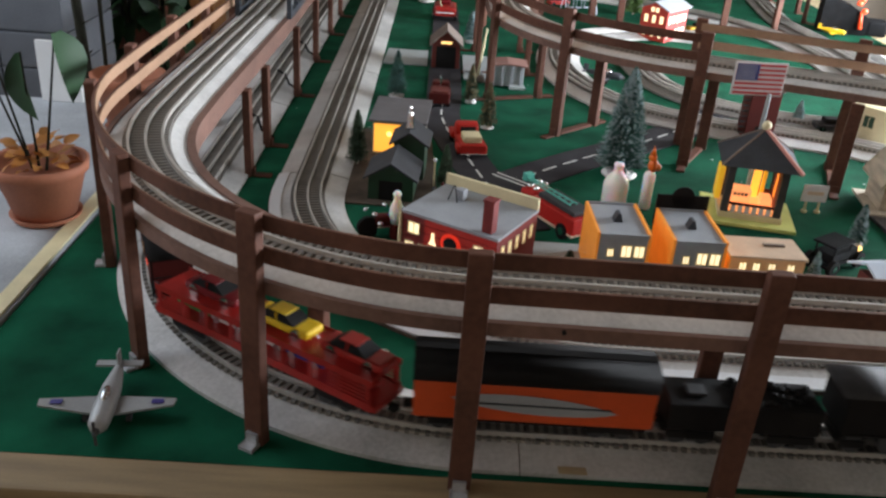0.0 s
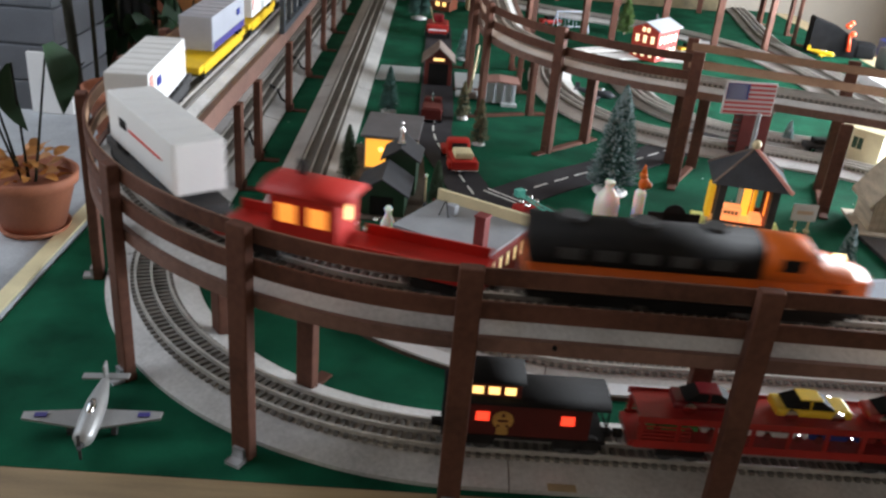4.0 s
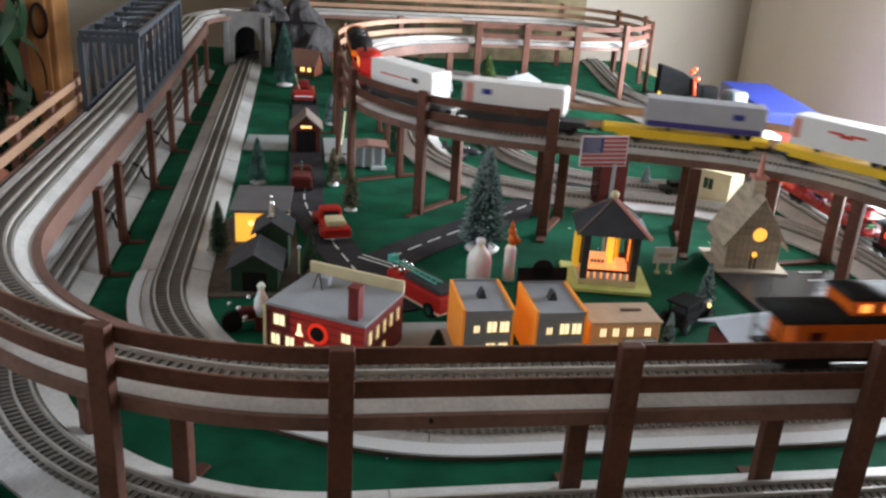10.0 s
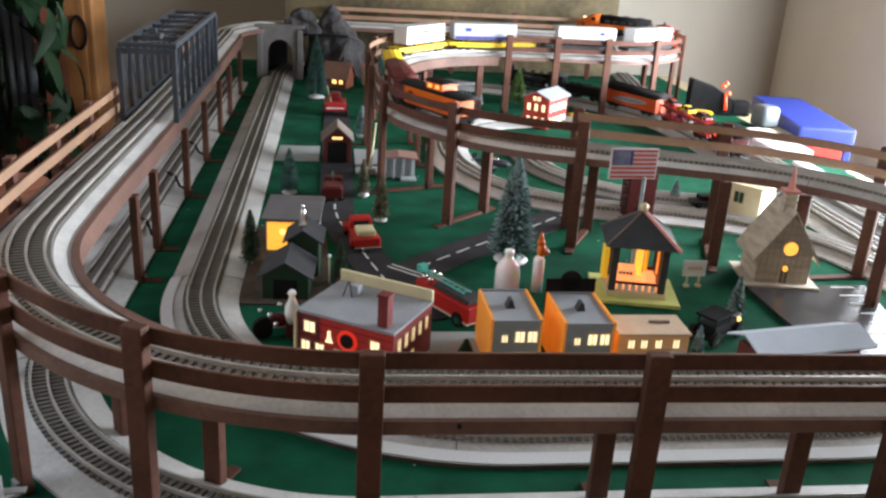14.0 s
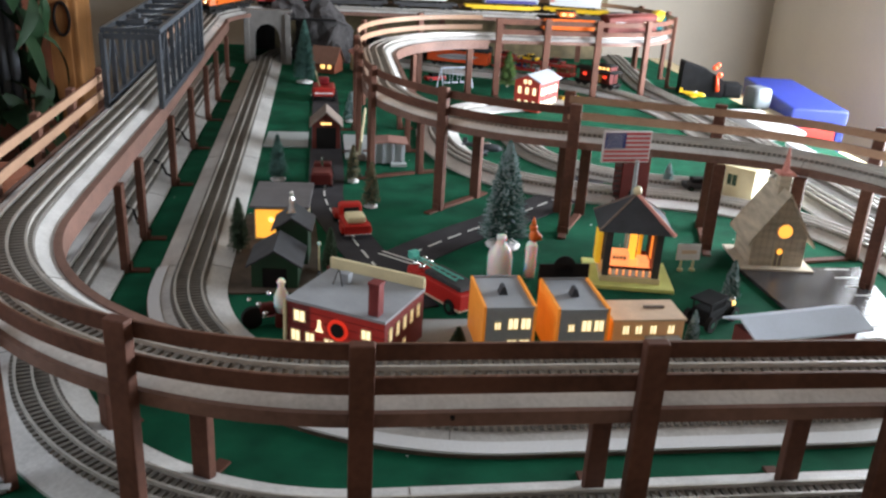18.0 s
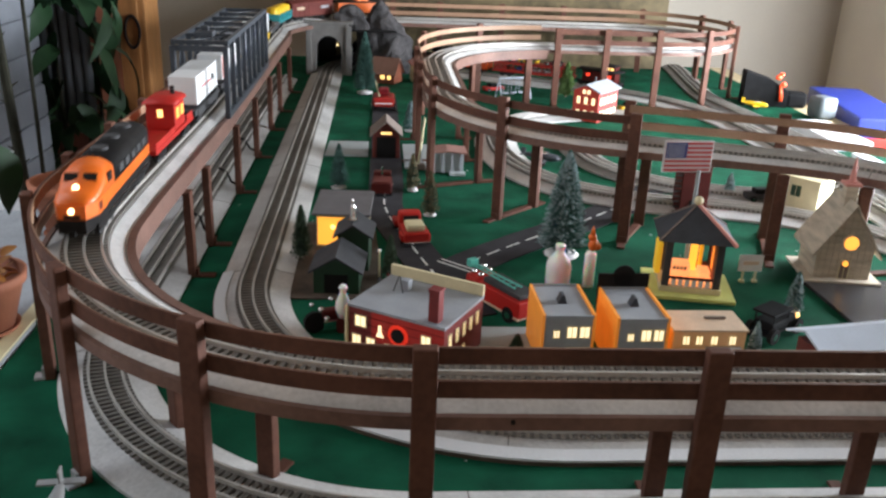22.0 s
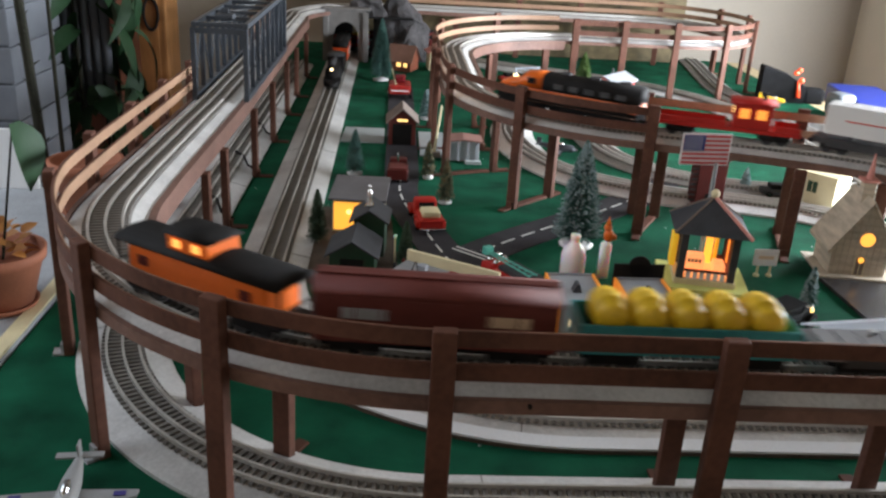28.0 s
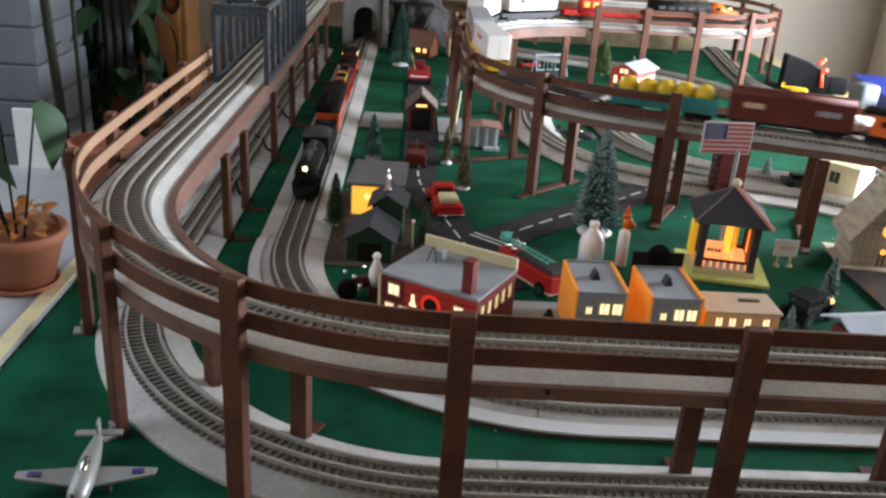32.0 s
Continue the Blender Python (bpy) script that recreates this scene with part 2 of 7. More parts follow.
M = dict(
    felt=mat("green_felt", (0.006, 0.075, 0.039), 0.95, var=0.6, scale=14, bump=1.0, fine=900, spec=0.1),
    board=mat("grey_board_paint", (0.53, 0.525, 0.52), 0.32, var=0.32, scale=14, bump=0.12, fine=260),
    roadbed=mat("dark_ballast", (0.43, 0.40, 0.36), 0.5, var=0.4, scale=50),
    tie=mat("dark_tie", (0.135, 0.125, 0.115), 0.6, var=0.45, scale=60, rand=0.5),
    rail=mat("rail_steel", (0.50, 0.48, 0.45), 0.42, 0.45, var=0.15, scale=60),
    brown=mat("brown_fence_paint", (0.104, 0.046, 0.032), 0.62, spec=0.15, var=0.4, scale=18, bump=0.2, fine=160, stretch=(1, 1, 1)),
    shoproof=mat("mid_grey_roof", (0.15, 0.145, 0.155), 0.7, var=0.2, scale=30),
    matteblack=mat("matte_black_case", (0.010, 0.010, 0.011), 0.8, var=0.4, spec=0.1),
    flagcream=mat("faded_white_stripe", (0.52, 0.44, 0.43), 0.6, var=0.12),
    moss=mat("light_green_bush", (0.10, 0.17, 0.045), 0.85, var=0.5, scale=90),
    barkdark=mat("weathered_wood_groove", (0.36, 0.30, 0.23), 0.85, var=0.3),
    # Faint emission in the tan wall stands in for lamplight inside the cafe.
    lit_cafe=mat("tan_wall_with_glow", (0.62, 0.42, 0.26), 0.55, var=0.12, glow=(1.0, 0.42, 0.12), power=0.10),
    barewood=mat("bare_tan_wood", (0.31, 0.18, 0.11), 0.6, var=0.25, scale=12, fine=160),
    blockpaint=mat("blue_grey_block_paint", (0.13, 0.14, 0.16), 0.8, var=0.25, scale=8, spec=0.15),
    sillpaint=mat("worn_white_sill_paint", (0.34, 0.36, 0.385), 0.6, var=0.3, scale=9, spec=0.25),
    # Same cream paint as the east wall, toned down against strong window light.
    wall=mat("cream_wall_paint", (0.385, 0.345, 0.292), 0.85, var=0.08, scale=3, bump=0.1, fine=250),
    white=mat("white_gloss_paint", (0.75, 0.77, 0.80), 0.4, var=0.1, scale=6),
    pine=mat("pale_pine", (0.62, 0.50, 0.30), 0.5, var=0.2, scale=8, stretch=(1, 9, 9)),
    wood=mat("varnished_oak", (0.30, 0.14, 0.05), 0.4, var=0.5, scale=10, stretch=(8, 8, 1)),
    floor=mat("floor_wood", (0.14, 0.085, 0.048), 0.5, var=0.3, scale=5, stretch=(1, 8, 1)),
    terracotta=mat("terracotta", (0.33, 0.115, 0.06), 0.75, var=0.25, scale=20),
    leaf=mat("plant_leaf", (0.012, 0.034, 0.014), 0.55, var=0.5, scale=25, rand=0.4, spec=0.2),
    dryleaf=mat("dry_leaf", (0.34, 0.145, 0.035), 0.6, var=0.5, scale=25, rand=0.5),
    stalk=mat("stalk", (0.018, 0.018, 0.012), 0.8, var=0.5, spec=0.15),
    steelblue=mat("blue_grey_bridge_plastic", (0.032, 0.039, 0.050), 0.42, var=0.25, scale=30),
    stonegrey=mat("portal_grey_plastic", (0.165, 0.157, 0.15), 0.7, var=0.25, scale=30, bump=0.4),
    rock=mat("painted_rock", (0.052, 0.048, 0.05), 0.85, var=0.8, scale=18, bump=1.0, fine=120),
    asphalt=mat("grey_road_card", (0.034, 0.032, 0.036), 0.85, var=0.45, spec=0.2, scale=16),
    pavement=mat("pale_grey_card", (0.33, 0.36, 0.36), 0.7, var=0.15, scale=16),
    mud=mat("brown_ground_cover", (0.075, 0.055, 0.04), 0.9, var=0.5, scale=40, bump=0.6),
    line=mat("white_line", (0.75, 0.75, 0.72), 0.6, var=0.1),
    black=mat("black_plastic", (0.014, 0.013, 0.013), 0.72, var=0.3, spec=0.10),
    darkgrey=mat("dark_grey_plastic", (0.055, 0.055, 0.058), 0.65, var=0.3, spec=0.2),
    grey=mat("light_grey_plastic", (0.32, 0.335, 0.36), 0.55, var=0.12, scale=25),
    silver=mat("silver_trailer", (0.42, 0.44, 0.50), 0.35, 0.2, var=0.1, scale=25),
    orange=mat("orange_body", (0.74, 0.138, 0.010), 0.35, var=0.12, scale=30),
    red=mat("red_body", (0.43, 0.018, 0.013), 0.5, spec=0.3, var=0.15, scale=30),
    darkred=mat("dark_red_plastic", (0.085, 0.010, 0.008), 0.55, spec=0.25, var=0.2, scale=30),
    maroon=mat("boxcar_brown", (0.13, 0.030, 0.024), 0.65, var=0.2, scale=30, spec=0.25),
    yellow=mat("yellow_plastic", (0.78, 0.50, 0.02), 0.4, var=0.12, scale=30),
    teal=mat("teal_plastic", (0.035, 0.27, 0.29), 0.45, var=0.15, scale=30),
    cream=mat("cream_plastic", (0.66, 0.58, 0.36), 0.55, var=0.12, scale=30),
    trailer=mat("white_trailer", (0.74, 0.745, 0.75), 0.45, var=0.05, scale=15),
    purple=mat("deep_blue_band", (0.045, 0.035, 0.20), 0.5, var=0.15),
    bottle=mat("milk_glass_white", (0.95, 0.94, 0.93), 0.3, var=0.03),
    blueplastic=mat("blue_box", (0.016, 0.032, 0.23), 0.4, var=0.12),
    redplastic=mat("red_box", (0.55, 0.03, 0.02), 0.4, var=0.12),
    chrome=mat("chrome", (0.75, 0.75, 0.76), 0.12, 1.0, var=0.05),
    fir=mat("frosted_fir", (0.050, 0.115, 0.100), 0.85, var=0.6, scale=90, rand=0.2),
    firdark=mat("dark_fir", (0.03, 0.055, 0.03), 0.85, var=0.6, scale=90, rand=0.2),
    frost=mat("frosted_tip", (0.27, 0.35, 0.36), 0.85, var=0.4, scale=90),
    darkgreen=mat("dark_green_plastic", (0.012, 0.045, 0.02), 0.5, var=0.2, scale=30),
    greyroof=mat("grey_roof_plastic", (0.30, 0.32, 0.35), 0.6, var=0.12, scale=30),
    shingle=mat("grey_brown_shingle", (0.17, 0.13, 0.11), 0.8, var=0.3, scale=60),
    barkwood=mat("weathered_wood", (0.50, 0.43, 0.335), 0.8, var=0.4, scale=20, stretch=(1, 1, 6), bump=0.4),
    brick=mat("brick_red_plastic", (0.17, 0.021, 0.021), 0.6, var=0.25, scale=60),
    pink=mat("pale_tan_plastic", (0.62, 0.46, 0.32), 0.55, var=0.1),
    slate=mat("blue_black_roof", (0.035, 0.04, 0.05), 0.6, var=0.35, scale=40),
    salmon=mat("salmon_plastic", (0.62, 0.26, 0.22), 0.5, var=0.1),
    plywood=mat("painted_backdrop", (0.10, 0.075, 0.036), 0.8, var=0.7, scale=6, fine=60),
    lit_warm=mat("lit_warm_window", (0.9, 0.7, 0.4), 0.5, var=0.05, glow=(1.0, 0.60, 0.18), power=2.2),
    lit_white=mat("lit_window", (0.9, 0.85, 0.7), 0.5, var=0.05, glow=(1.0, 0.76, 0.42), power=1.35),
    lit_cupola=mat("lit_cupola_window", (0.9, 0.5, 0.2), 0.5, var=0.05, glow=(1.0, 0.36, 0.06), power=1.5),
    ceiling=mat("stained_ceiling_boards", (0.15, 0.115, 0.08), 0.6, var=0.25, scale=5, stretch=(1, 8, 1)),
    lit_orange=mat("lit_orange_panel", (0.9, 0.4, 0.1), 0.5, var=0.05, glow=(1.0, 0.30, 0.04), power=1.1),
    lit_red=mat("lit_red_lamp", (0.9, 0.1, 0.05), 0.5, var=0.05, glow=(1.0, 0.05, 0.02), power=1.6),
    headlight=mat("headlight", (1, 0.9, 0.7), 0.3, var=0.02, glow=(1.0, 0.72, 0.34), power=5),
    lit_yellow=mat("lit_yellow_room", (0.9, 0.6, 0.1), 0.5, var=0.05, glow=(1.0, 0.44, 0.05), power=1.15),
    flagred=mat("flag_red", (0.45, 0.03, 0.04), 0.6, var=0.1),
    flagblue=mat("flag_blue", (0.03, 0.04, 0.16), 0.6, var=0.1),
    flagwhite=mat("flag_white", (0.72, 0.70, 0.70), 0.6, var=0.1),
    # Weak emission imitates lamplight coming through the orange walls.
    lit_side=mat("orange_wall_with_glow", (0.74, 0.30, 0.05), 0.5, var=0.15, glow=(1.0, 0.27, 0.02), power=0.22),
    # Low red emission imitates lamplight behind the factory front.
    lit_wall=mat("red_wall_with_glow", (0.22, 0.021, 0.020), 0.6, var=0.25, scale=60, glow=(1.0, 0.03, 0.01), power=0.09),
    # Salmon plastic with emission that imitates lamplight falling on it.
    lit_counter=mat("salmon_plastic_with_glow", (0.8, 0.42, 0.22), 0.5, var=0.1, glow=(1.0, 0.36, 0.12), power=0.95),
    # Stronger red emission for the light showing round the factory sign.
    lit_redwall=mat("red_disc_with_glow", (0.5, 0.03, 0.02), 0.5, var=0.1, glow=(1.0, 0.035, 0.01), power=0.5),
    # Yellow plastic with emission in place of light shining through it.
    lit_shutter=mat("yellow_panel_with_glow", (0.80, 0.52, 0.03), 0.5, var=0.12, glow=(1.0, 0.50, 0.03), power=0.35),
    lit_amber=mat("lit_amber_glass", (0.9, 0.6, 0.1), 0.4, var=0.05, glow=(1.0, 0.42, 0.06), power=1.4),
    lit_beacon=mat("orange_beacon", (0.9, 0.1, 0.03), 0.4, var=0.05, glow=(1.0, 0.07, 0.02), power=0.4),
    pinkroof=mat("tan_roof_plastic", (0.62, 0.46, 0.33), 0.6, var=0.15, scale=40),
    yellowbase=mat("yellow_green_plate", (0.66, 0.68, 0.22), 0.6, var=0.15),
    drytip=mat("dry_brown_tip", (0.16, 0.13, 0.07), 0.85, var=0.4, scale=90),
    paleblue=mat("pale_blue_plastic", (0.60, 0.67, 0.78), 0.3, var=0.08, scale=20),
    silverplane=mat("silver_plane_paint", (0.36, 0.36, 0.36), 0.4, 0.3, var=0.12, scale=40),
    redorange=mat("red_orange_body", (0.60, 0.075, 0.012), 0.4, var=0.12, scale=30),
    # The cream wall paint again, lightened to make up for missing light.
    lightened_wall=mat("cream_wall_paint_lightened", (0.74, 0.68, 0.59), 0.85, var=0.08, scale=3, bump=0.1, fine=250),
    yardboard=mat("dusty_grey_board", (0.215, 0.205, 0.195), 0.5, var=0.35, scale=14, bump=0.15),
    carrier=mat("carrier_red", (0.34, 0.018, 0.014), 0.35, var=0.2, scale=30),
    carmaroon=mat("dark_red_car", (0.16, 0.012, 0.016), 0.25, var=0.1),
    cargreen=mat("green_car", (0.05, 0.32, 0.07), 0.3, var=0.1),
    mint=mat("mint_green_plastic", (0.09, 0.42, 0.34), 0.45, var=0.12),
    gold=mat("dull_gold_print", (0.50, 0.27, 0.06), 0.5, var=0.3, scale=120),
    boxgrey=mat("dull_blue_grey_plastic", (0.15, 0.17, 0.19), 0.5, var=0.15, scale=25),
    tag=mat("tan_card", (0.42, 0.33, 0.20), 0.7, var=0.15),
    edge=mat("dull_brown_edge", (0.165, 0.092, 0.073), 0.55, spec=0.25, var=0.35, scale=14, bump=0.2, fine=160),
    marble=mat("dark_polished_slab", (0.04, 0.038, 0.04), 0.26, var=0.5, scale=22, bump=0.03),
    shelterroof=mat("brown_pink_roof", (0.27, 0.14, 0.115), 0.6, var=0.15),
    # Edge wood darker than the pine, to imitate shade at the table front.
    apron=mat("shade_dimmed_edge_wood", (0.27, 0.19, 0.10), 0.6, var=0.35, scale=8, stretch=(1, 9, 9)),
    # Brick red with slight emission, imitating a lamp behind the walls.
    lit_brick=mat("brick_wall_with_glow", (0.30, 0.032, 0.026), 0.6, var=0.2, scale=60, glow=(1.0, 0.08, 0.03), power=0.14),
    cabinwall=mat("cabin_brown", (0.22, 0.062, 0.032), 0.6, var=0.2),
    cabinroof=mat("cabin_roof", (0.27, 0.145, 0.11), 0.7, var=0.2),
    shedroof=mat("dark_grey_roof", (0.05, 0.052, 0.058), 0.7, var=0.3, spec=0.3, scale=30),
    bracket=mat("pale_metal_bracket", (0.45, 0.45, 0.47), 0.4, 0.6, var=0.2),
    mahogany=mat("dark_mahogany", (0.075, 0.022, 0.012), 0.4, var=0.5, scale=8, stretch=(6, 6, 1)),
)
soft = M["bottle"].node_tree.nodes["Principled BSDF"]
soft.inputs["Subsurface Weight"].default_value, soft.inputs["Subsurface Scale"].default_value = 0.7, 0.03


# ---------------------------------------------------------------- building helpers
def box(bm, x0, y0, z0, x1, y1, z1, bev=0.0):
    r = bmesh.ops.create_cube(bm, size=1.0)
    for v in r["verts"]:
        v.co = Vector(((x0 + x1) / 2 + v.co.x * (x1 - x0), (y0 + y1) / 2 + v.co.y * (y1 - y0), (z0 + z1) / 2 + v.co.z * (z1 - z0)))
    if bev:
        edges = {e for v in r["verts"] for e in v.link_edges}
        bmesh.ops.bevel(bm, geom=list(edges), offset=bev, segments=2, affect="EDGES", profile=0.6)
    return r["verts"]


def cyl(bm, a, b, r0, r1=None, seg=12):
    a, b = Vector(a), Vector(b)
    m = Matrix.Translation((a + b) / 2) @ (b - a).to_track_quat("Z", "Y").to_matrix().to_4x4()
    return bmesh.ops.create_cone(bm, cap_ends=True, segments=seg, radius1=r0, radius2=r0 if r1 is None else r1, depth=(b - a).length, matrix=m)["verts"]


def ball(bm, c, r, squash=(1, 1, 1), u=12, v=8):
    return bmesh.ops.create_uvsphere(bm, u_segments=u, v_segments=v, radius=r, matrix=Matrix.Translation(c) @ Matrix.Diagonal((*squash, 1)))["verts"]


def prism(bm, profile, a, b):
    """A closed profile in (u, z), pushed along y from a to b."""
    v0 = [bm.verts.new((u, a, z)) for u, z in profile]
    v1 = [bm.verts.new((u, b, z)) for u, z in profile]
    n = len(profile)
    bm.faces.new(v0[::-1])
    bm.faces.new(v1)
    for i in range(n):
        bm.faces.new((v0[i], v0[(i + 1) % n], v1[(i + 1) % n], v1[i]))
    return v0 + v1


def lathe(bm, profile, seg=24, centre=(0, 0, 0)):
    rings = [[bm.verts.new((centre[0] + r * math.cos(2 * math.pi * k / seg), centre[1] + r * math.sin(2 * math.pi * k / seg), centre[2] + z)) for k in range(seg)] for r, z in profile]
    for p, q in zip(rings, rings[1:]):
        for k in range(seg):
            bm.faces.new((p[k], p[(k + 1) % seg], q[(k + 1) % seg], q[k]))
    bm.faces.new(rings[0][::-1])
    bm.faces.new(rings[-1])


def mesh_of(bm, name, material, smooth=False):
    bmesh.ops.recalc_face_normals(bm, faces=bm.faces)
    me = bpy.data.meshes.new(name)
    bm.to_mesh(me)
    bm.free()
    me.materials.append(material)
    if smooth:
        me.shade_smooth()
    return me


def part(name, bm, material, parent=None, label="", smooth=False):
    ob = new(name, mesh_of(bm, name, material, smooth))
    ob.parent = parent
    if label:
        ob["label"] = label
    return ob


def piece(name, me, parent, m):
    ob = new(name, me)
    ob.parent = parent
    ob.matrix_basis = m
    return ob


def thing(name, m, label, category, group="", kind=""):
    ob = new(name)
    ob.matrix_basis = m
    ob.empty_display_size = 0.02
    return tagged(ob, label, category, group, kind)


def boxes(*specs, bev=0.0):
    bm = bmesh.new()
    for s in specs:
        box(bm, *s, bev=bev)
    return bm


def setting(name, bm, material, label, category="", smooth=False):
    return tagged(part(name, bm, material, None, "", smooth), label, category or name.split("_")[0], "", "structure")


# ---------------------------------------------------------------- routes of the tracks
def arc(cx, cy, r, a0, a1):
    n = max(6, int(abs(radians(a1 - a0)) * r / 0.01))
    return [(cx + r * math.cos(radians(a0 + (a1 - a0) * k / n)), cy + r * math.sin(radians(a0 + (a1 - a0) * k / n))) for k in range(n + 1)]


def spline(pts, closed=False):
    p = [Vector(q) for q in pts]
    out = []
    for k in range(len(p) - 1):
        a, b, c, d = p[max(k - 1, 0)], p[k], p[k + 1], p[min(k + 2, len(p) - 1)]
        for i in range(12):
            t = i / 12
            out.append(tuple(0.5 * ((2 * b) + (c - a) * t + (2 * a - 5 * b + 4 * c - d) * t * t + (3 * b - a - 3 * c + d) * t ** 3)))
    return out + [tuple(p[-1])]


class Route:
    """A way over the table, evenly resampled; at(s) gives place and heading s metres along."""

    def __init__(self, pts, closed=False, step=0.005):
        p = np.array(pts, float)
        if closed:
            p = np.vstack([p, p[:1]])
        keep = np.r_[True, np.hypot(*np.diff(p, axis=0).T) > 1e-4]
        p = p[keep]
        d = np.r_[0, np.cumsum(np.hypot(*np.diff(p, axis=0).T))]
        self.length, self.closed = d[-1], closed
        self.s = np.linspace(0, d[-1], int(d[-1] / step) + 1)
        self.xy = np.stack([np.interp(self.s, d, p[:, k]) for k in (0, 1)], 1)

    def at(self, s):
        if self.closed:
            s = s % self.length
        i = np.array([np.interp(s, self.s, self.xy[:, k]) for k in (0, 1)])
        a, b = max(s - 0.006, 0), min(s + 0.006, self.length)
        d = np.array([np.interp(b, self.s, self.xy[:, k]) - np.interp(a, self.s, self.xy[:, k]) for k in (0, 1)])
        n = np.hypot(*d)
        return i, d / (n if n > 1e-9 else 1)

    def cut(self, a, b, step=0.012):
        n = max(2, int((b - a) / step))
        return [self.at(a + (b - a) * k / n) for k in range(n + 1)]

    def section(self, bm, a, b, profile, step=0.012):
        """A bar along the route with a closed profile of (offset to the left, z)."""
        rings = []
        for (p, d) in self.cut(a, b, step):
            rings.append([bm.verts.new((p[0] - d[1] * o, p[1] + d[0] * o, z)) for o, z in profile])
        n = len(profile)
        for r, q in zip(rings, rings[1:]):
            for k in range(n):
                bm.faces.new((r[k], r[(k + 1) % n], q[(k + 1) % n], q[k]))
        bm.faces.new(rings[0][::-1])
        bm.faces.new(rings[-1])

    def ribbon(self, bm, a, b, off0, off1, z0, z1, step=0.012):
        """A bar of rectangular section along the route from a to b, between two offsets to its left."""
        rings = []
        for (p, d) in self.cut(a, b, step):
            n = np.array([-d[1], d[0]])
            q0, q1 = p + n * off0, p + n * off1
            rings.append([bm.verts.new((*q0, z0)), bm.verts.new((*q1, z0)), bm.verts.new((*q1, z1)), bm.verts.new((*q0, z1))])
        for r, q in zip(rings, rings[1:]):
            for k in range(4):
                bm.faces.new((r[k], r[(k + 1) % 4], q[(k + 1) % 4], q[k]))
        bm.faces.new(rings[0][::-1])
        bm.faces.new(rings[-1])


DECK = 0.148
UPPER = Route(
    [(-0.279, 2.53), (-0.279, 1.46), (-0.2865, 1.06)] + arc(0.057, 0.975, 0.343, 180, 270) + arc(0.494, 0.965, 0.34, -90, 69.2)
    + arc(0.478, 1.692, 0.343, 249.2, 180) + arc(0.478, 2.04, 0.343, 180, 90) + arc(0.75, 2.635, 0.245, -90, 90)
    + arc(0.06, 2.53, 0.343, 90, 180)[:-1], closed=True)
LOWER = Route(
    [(-0.274, 2.6), (-0.2835, 0.985)] + arc(0.055, 0.985, 0.3385, 180, 270) + arc(0.56, 0.9865, 0.34, -90, 0)
    + spline([(0.90, 1.60), (0.90, 1.88), (0.882, 2.15), (0.812, 2.345), (0.69, 2.49), (0.54, 2.60), (0.38, 2.68), (0.20, 2.79), (0.03, 2.89), (-0.09, 2.88), (-0.142, 2.78), (-0.148, 2.6)])
    + arc(0.195, 1.123, 0.343, 180, 270) + arc(0.505, 1.140, 0.360, -90, 42)
    + spline([(0.772, 1.381), (0.70, 1.432), (0.60, 1.468), (0.47, 1.50), (0.34, 1.59), (0.27, 1.75), (0.27, 1.95), (0.35, 2.12), (0.52, 2.20), (0.66, 2.19)]))


# ---------------------------------------------------------------- room
X0, X1, Y0, Y1, Z0, Z1 = -1.05, 1.75, -1.7, 3.35, -0.78, 1.72
setting("floor", boxes((X0 - 0.2, Y0 - 0.2, Z0 - 0.1, X1 + 0.2, Y1 + 0.2, Z0)), M["floor"], "worn brown wooden floor of the room")
setting("ceiling", boxes((X0 - 0.2, Y0 - 0.2, Z1, X1 + 0.2, Y1 + 0.2, Z1 + 0.1)), M["ceiling"], "stained wooden board ceiling")
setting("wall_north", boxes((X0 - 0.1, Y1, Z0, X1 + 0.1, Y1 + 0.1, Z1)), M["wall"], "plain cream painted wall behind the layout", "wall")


def pierced(name, x, thick, a0, a1, w, axis, label):
    """A wall with one opening w = (a, b, z0, z1)."""
    rects = [(a0, w[0], Z0, Z1), (w[1], a1, Z0, Z1), (w[0], w[1], Z0, w[2]), (w[0], w[1], w[3], Z1)]
    bm = bmesh.new()
    for p, q, r, s in rects:
        if axis == "x":
            box(bm, x, p, r, x + thick, q, s)
        else:
            box(bm, p, x, r, q, x + thick, s)
    # East wall takes the lightened copy because little lamp light reaches it.
    setting(name, bm, M["lightened_wall" if name == "wall_east" else "wall"], label, "wall")


pierced("wall_east", X1, 0.1, Y0, Y1, (0.86, 2.40, -0.16, 0.72), "x", "cream wall with a bright window")
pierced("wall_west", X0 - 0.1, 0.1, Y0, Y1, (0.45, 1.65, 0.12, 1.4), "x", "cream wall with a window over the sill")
# Never in view; its pale colour throws fill light back on the layout.
setting("wall_south", boxes((X0, Y0 - 0.1, Z0, X1, Y0, Z1)), M["lightened_wall"], "unseen wall opposite the layout, kept pale to bounce light", "wall")


def window(name, m, w, h):
    fr = thing(name, m, "white painted window with clear panes", "window", kind="structure")
    t = 0.05
    part("window_frame", boxes((-w / 2, -0.03, 0, w / 2, 0.03, t), (-w / 2, -0.03, h - t, w / 2, 0.03, h), (-w / 2, -0.03, t, -w / 2 + t, 0.03, h - t),
                               (w / 2 - t, -0.03, t, w / 2, 0.03, h - t), (-0.02, -0.025, t, 0.02, 0.025, h - t), bev=0.004), M["white"], fr)


window("window_1", pose(X1 + 0.05, 1.63, -0.16, 0, 0, 90), 1.54, 0.88)
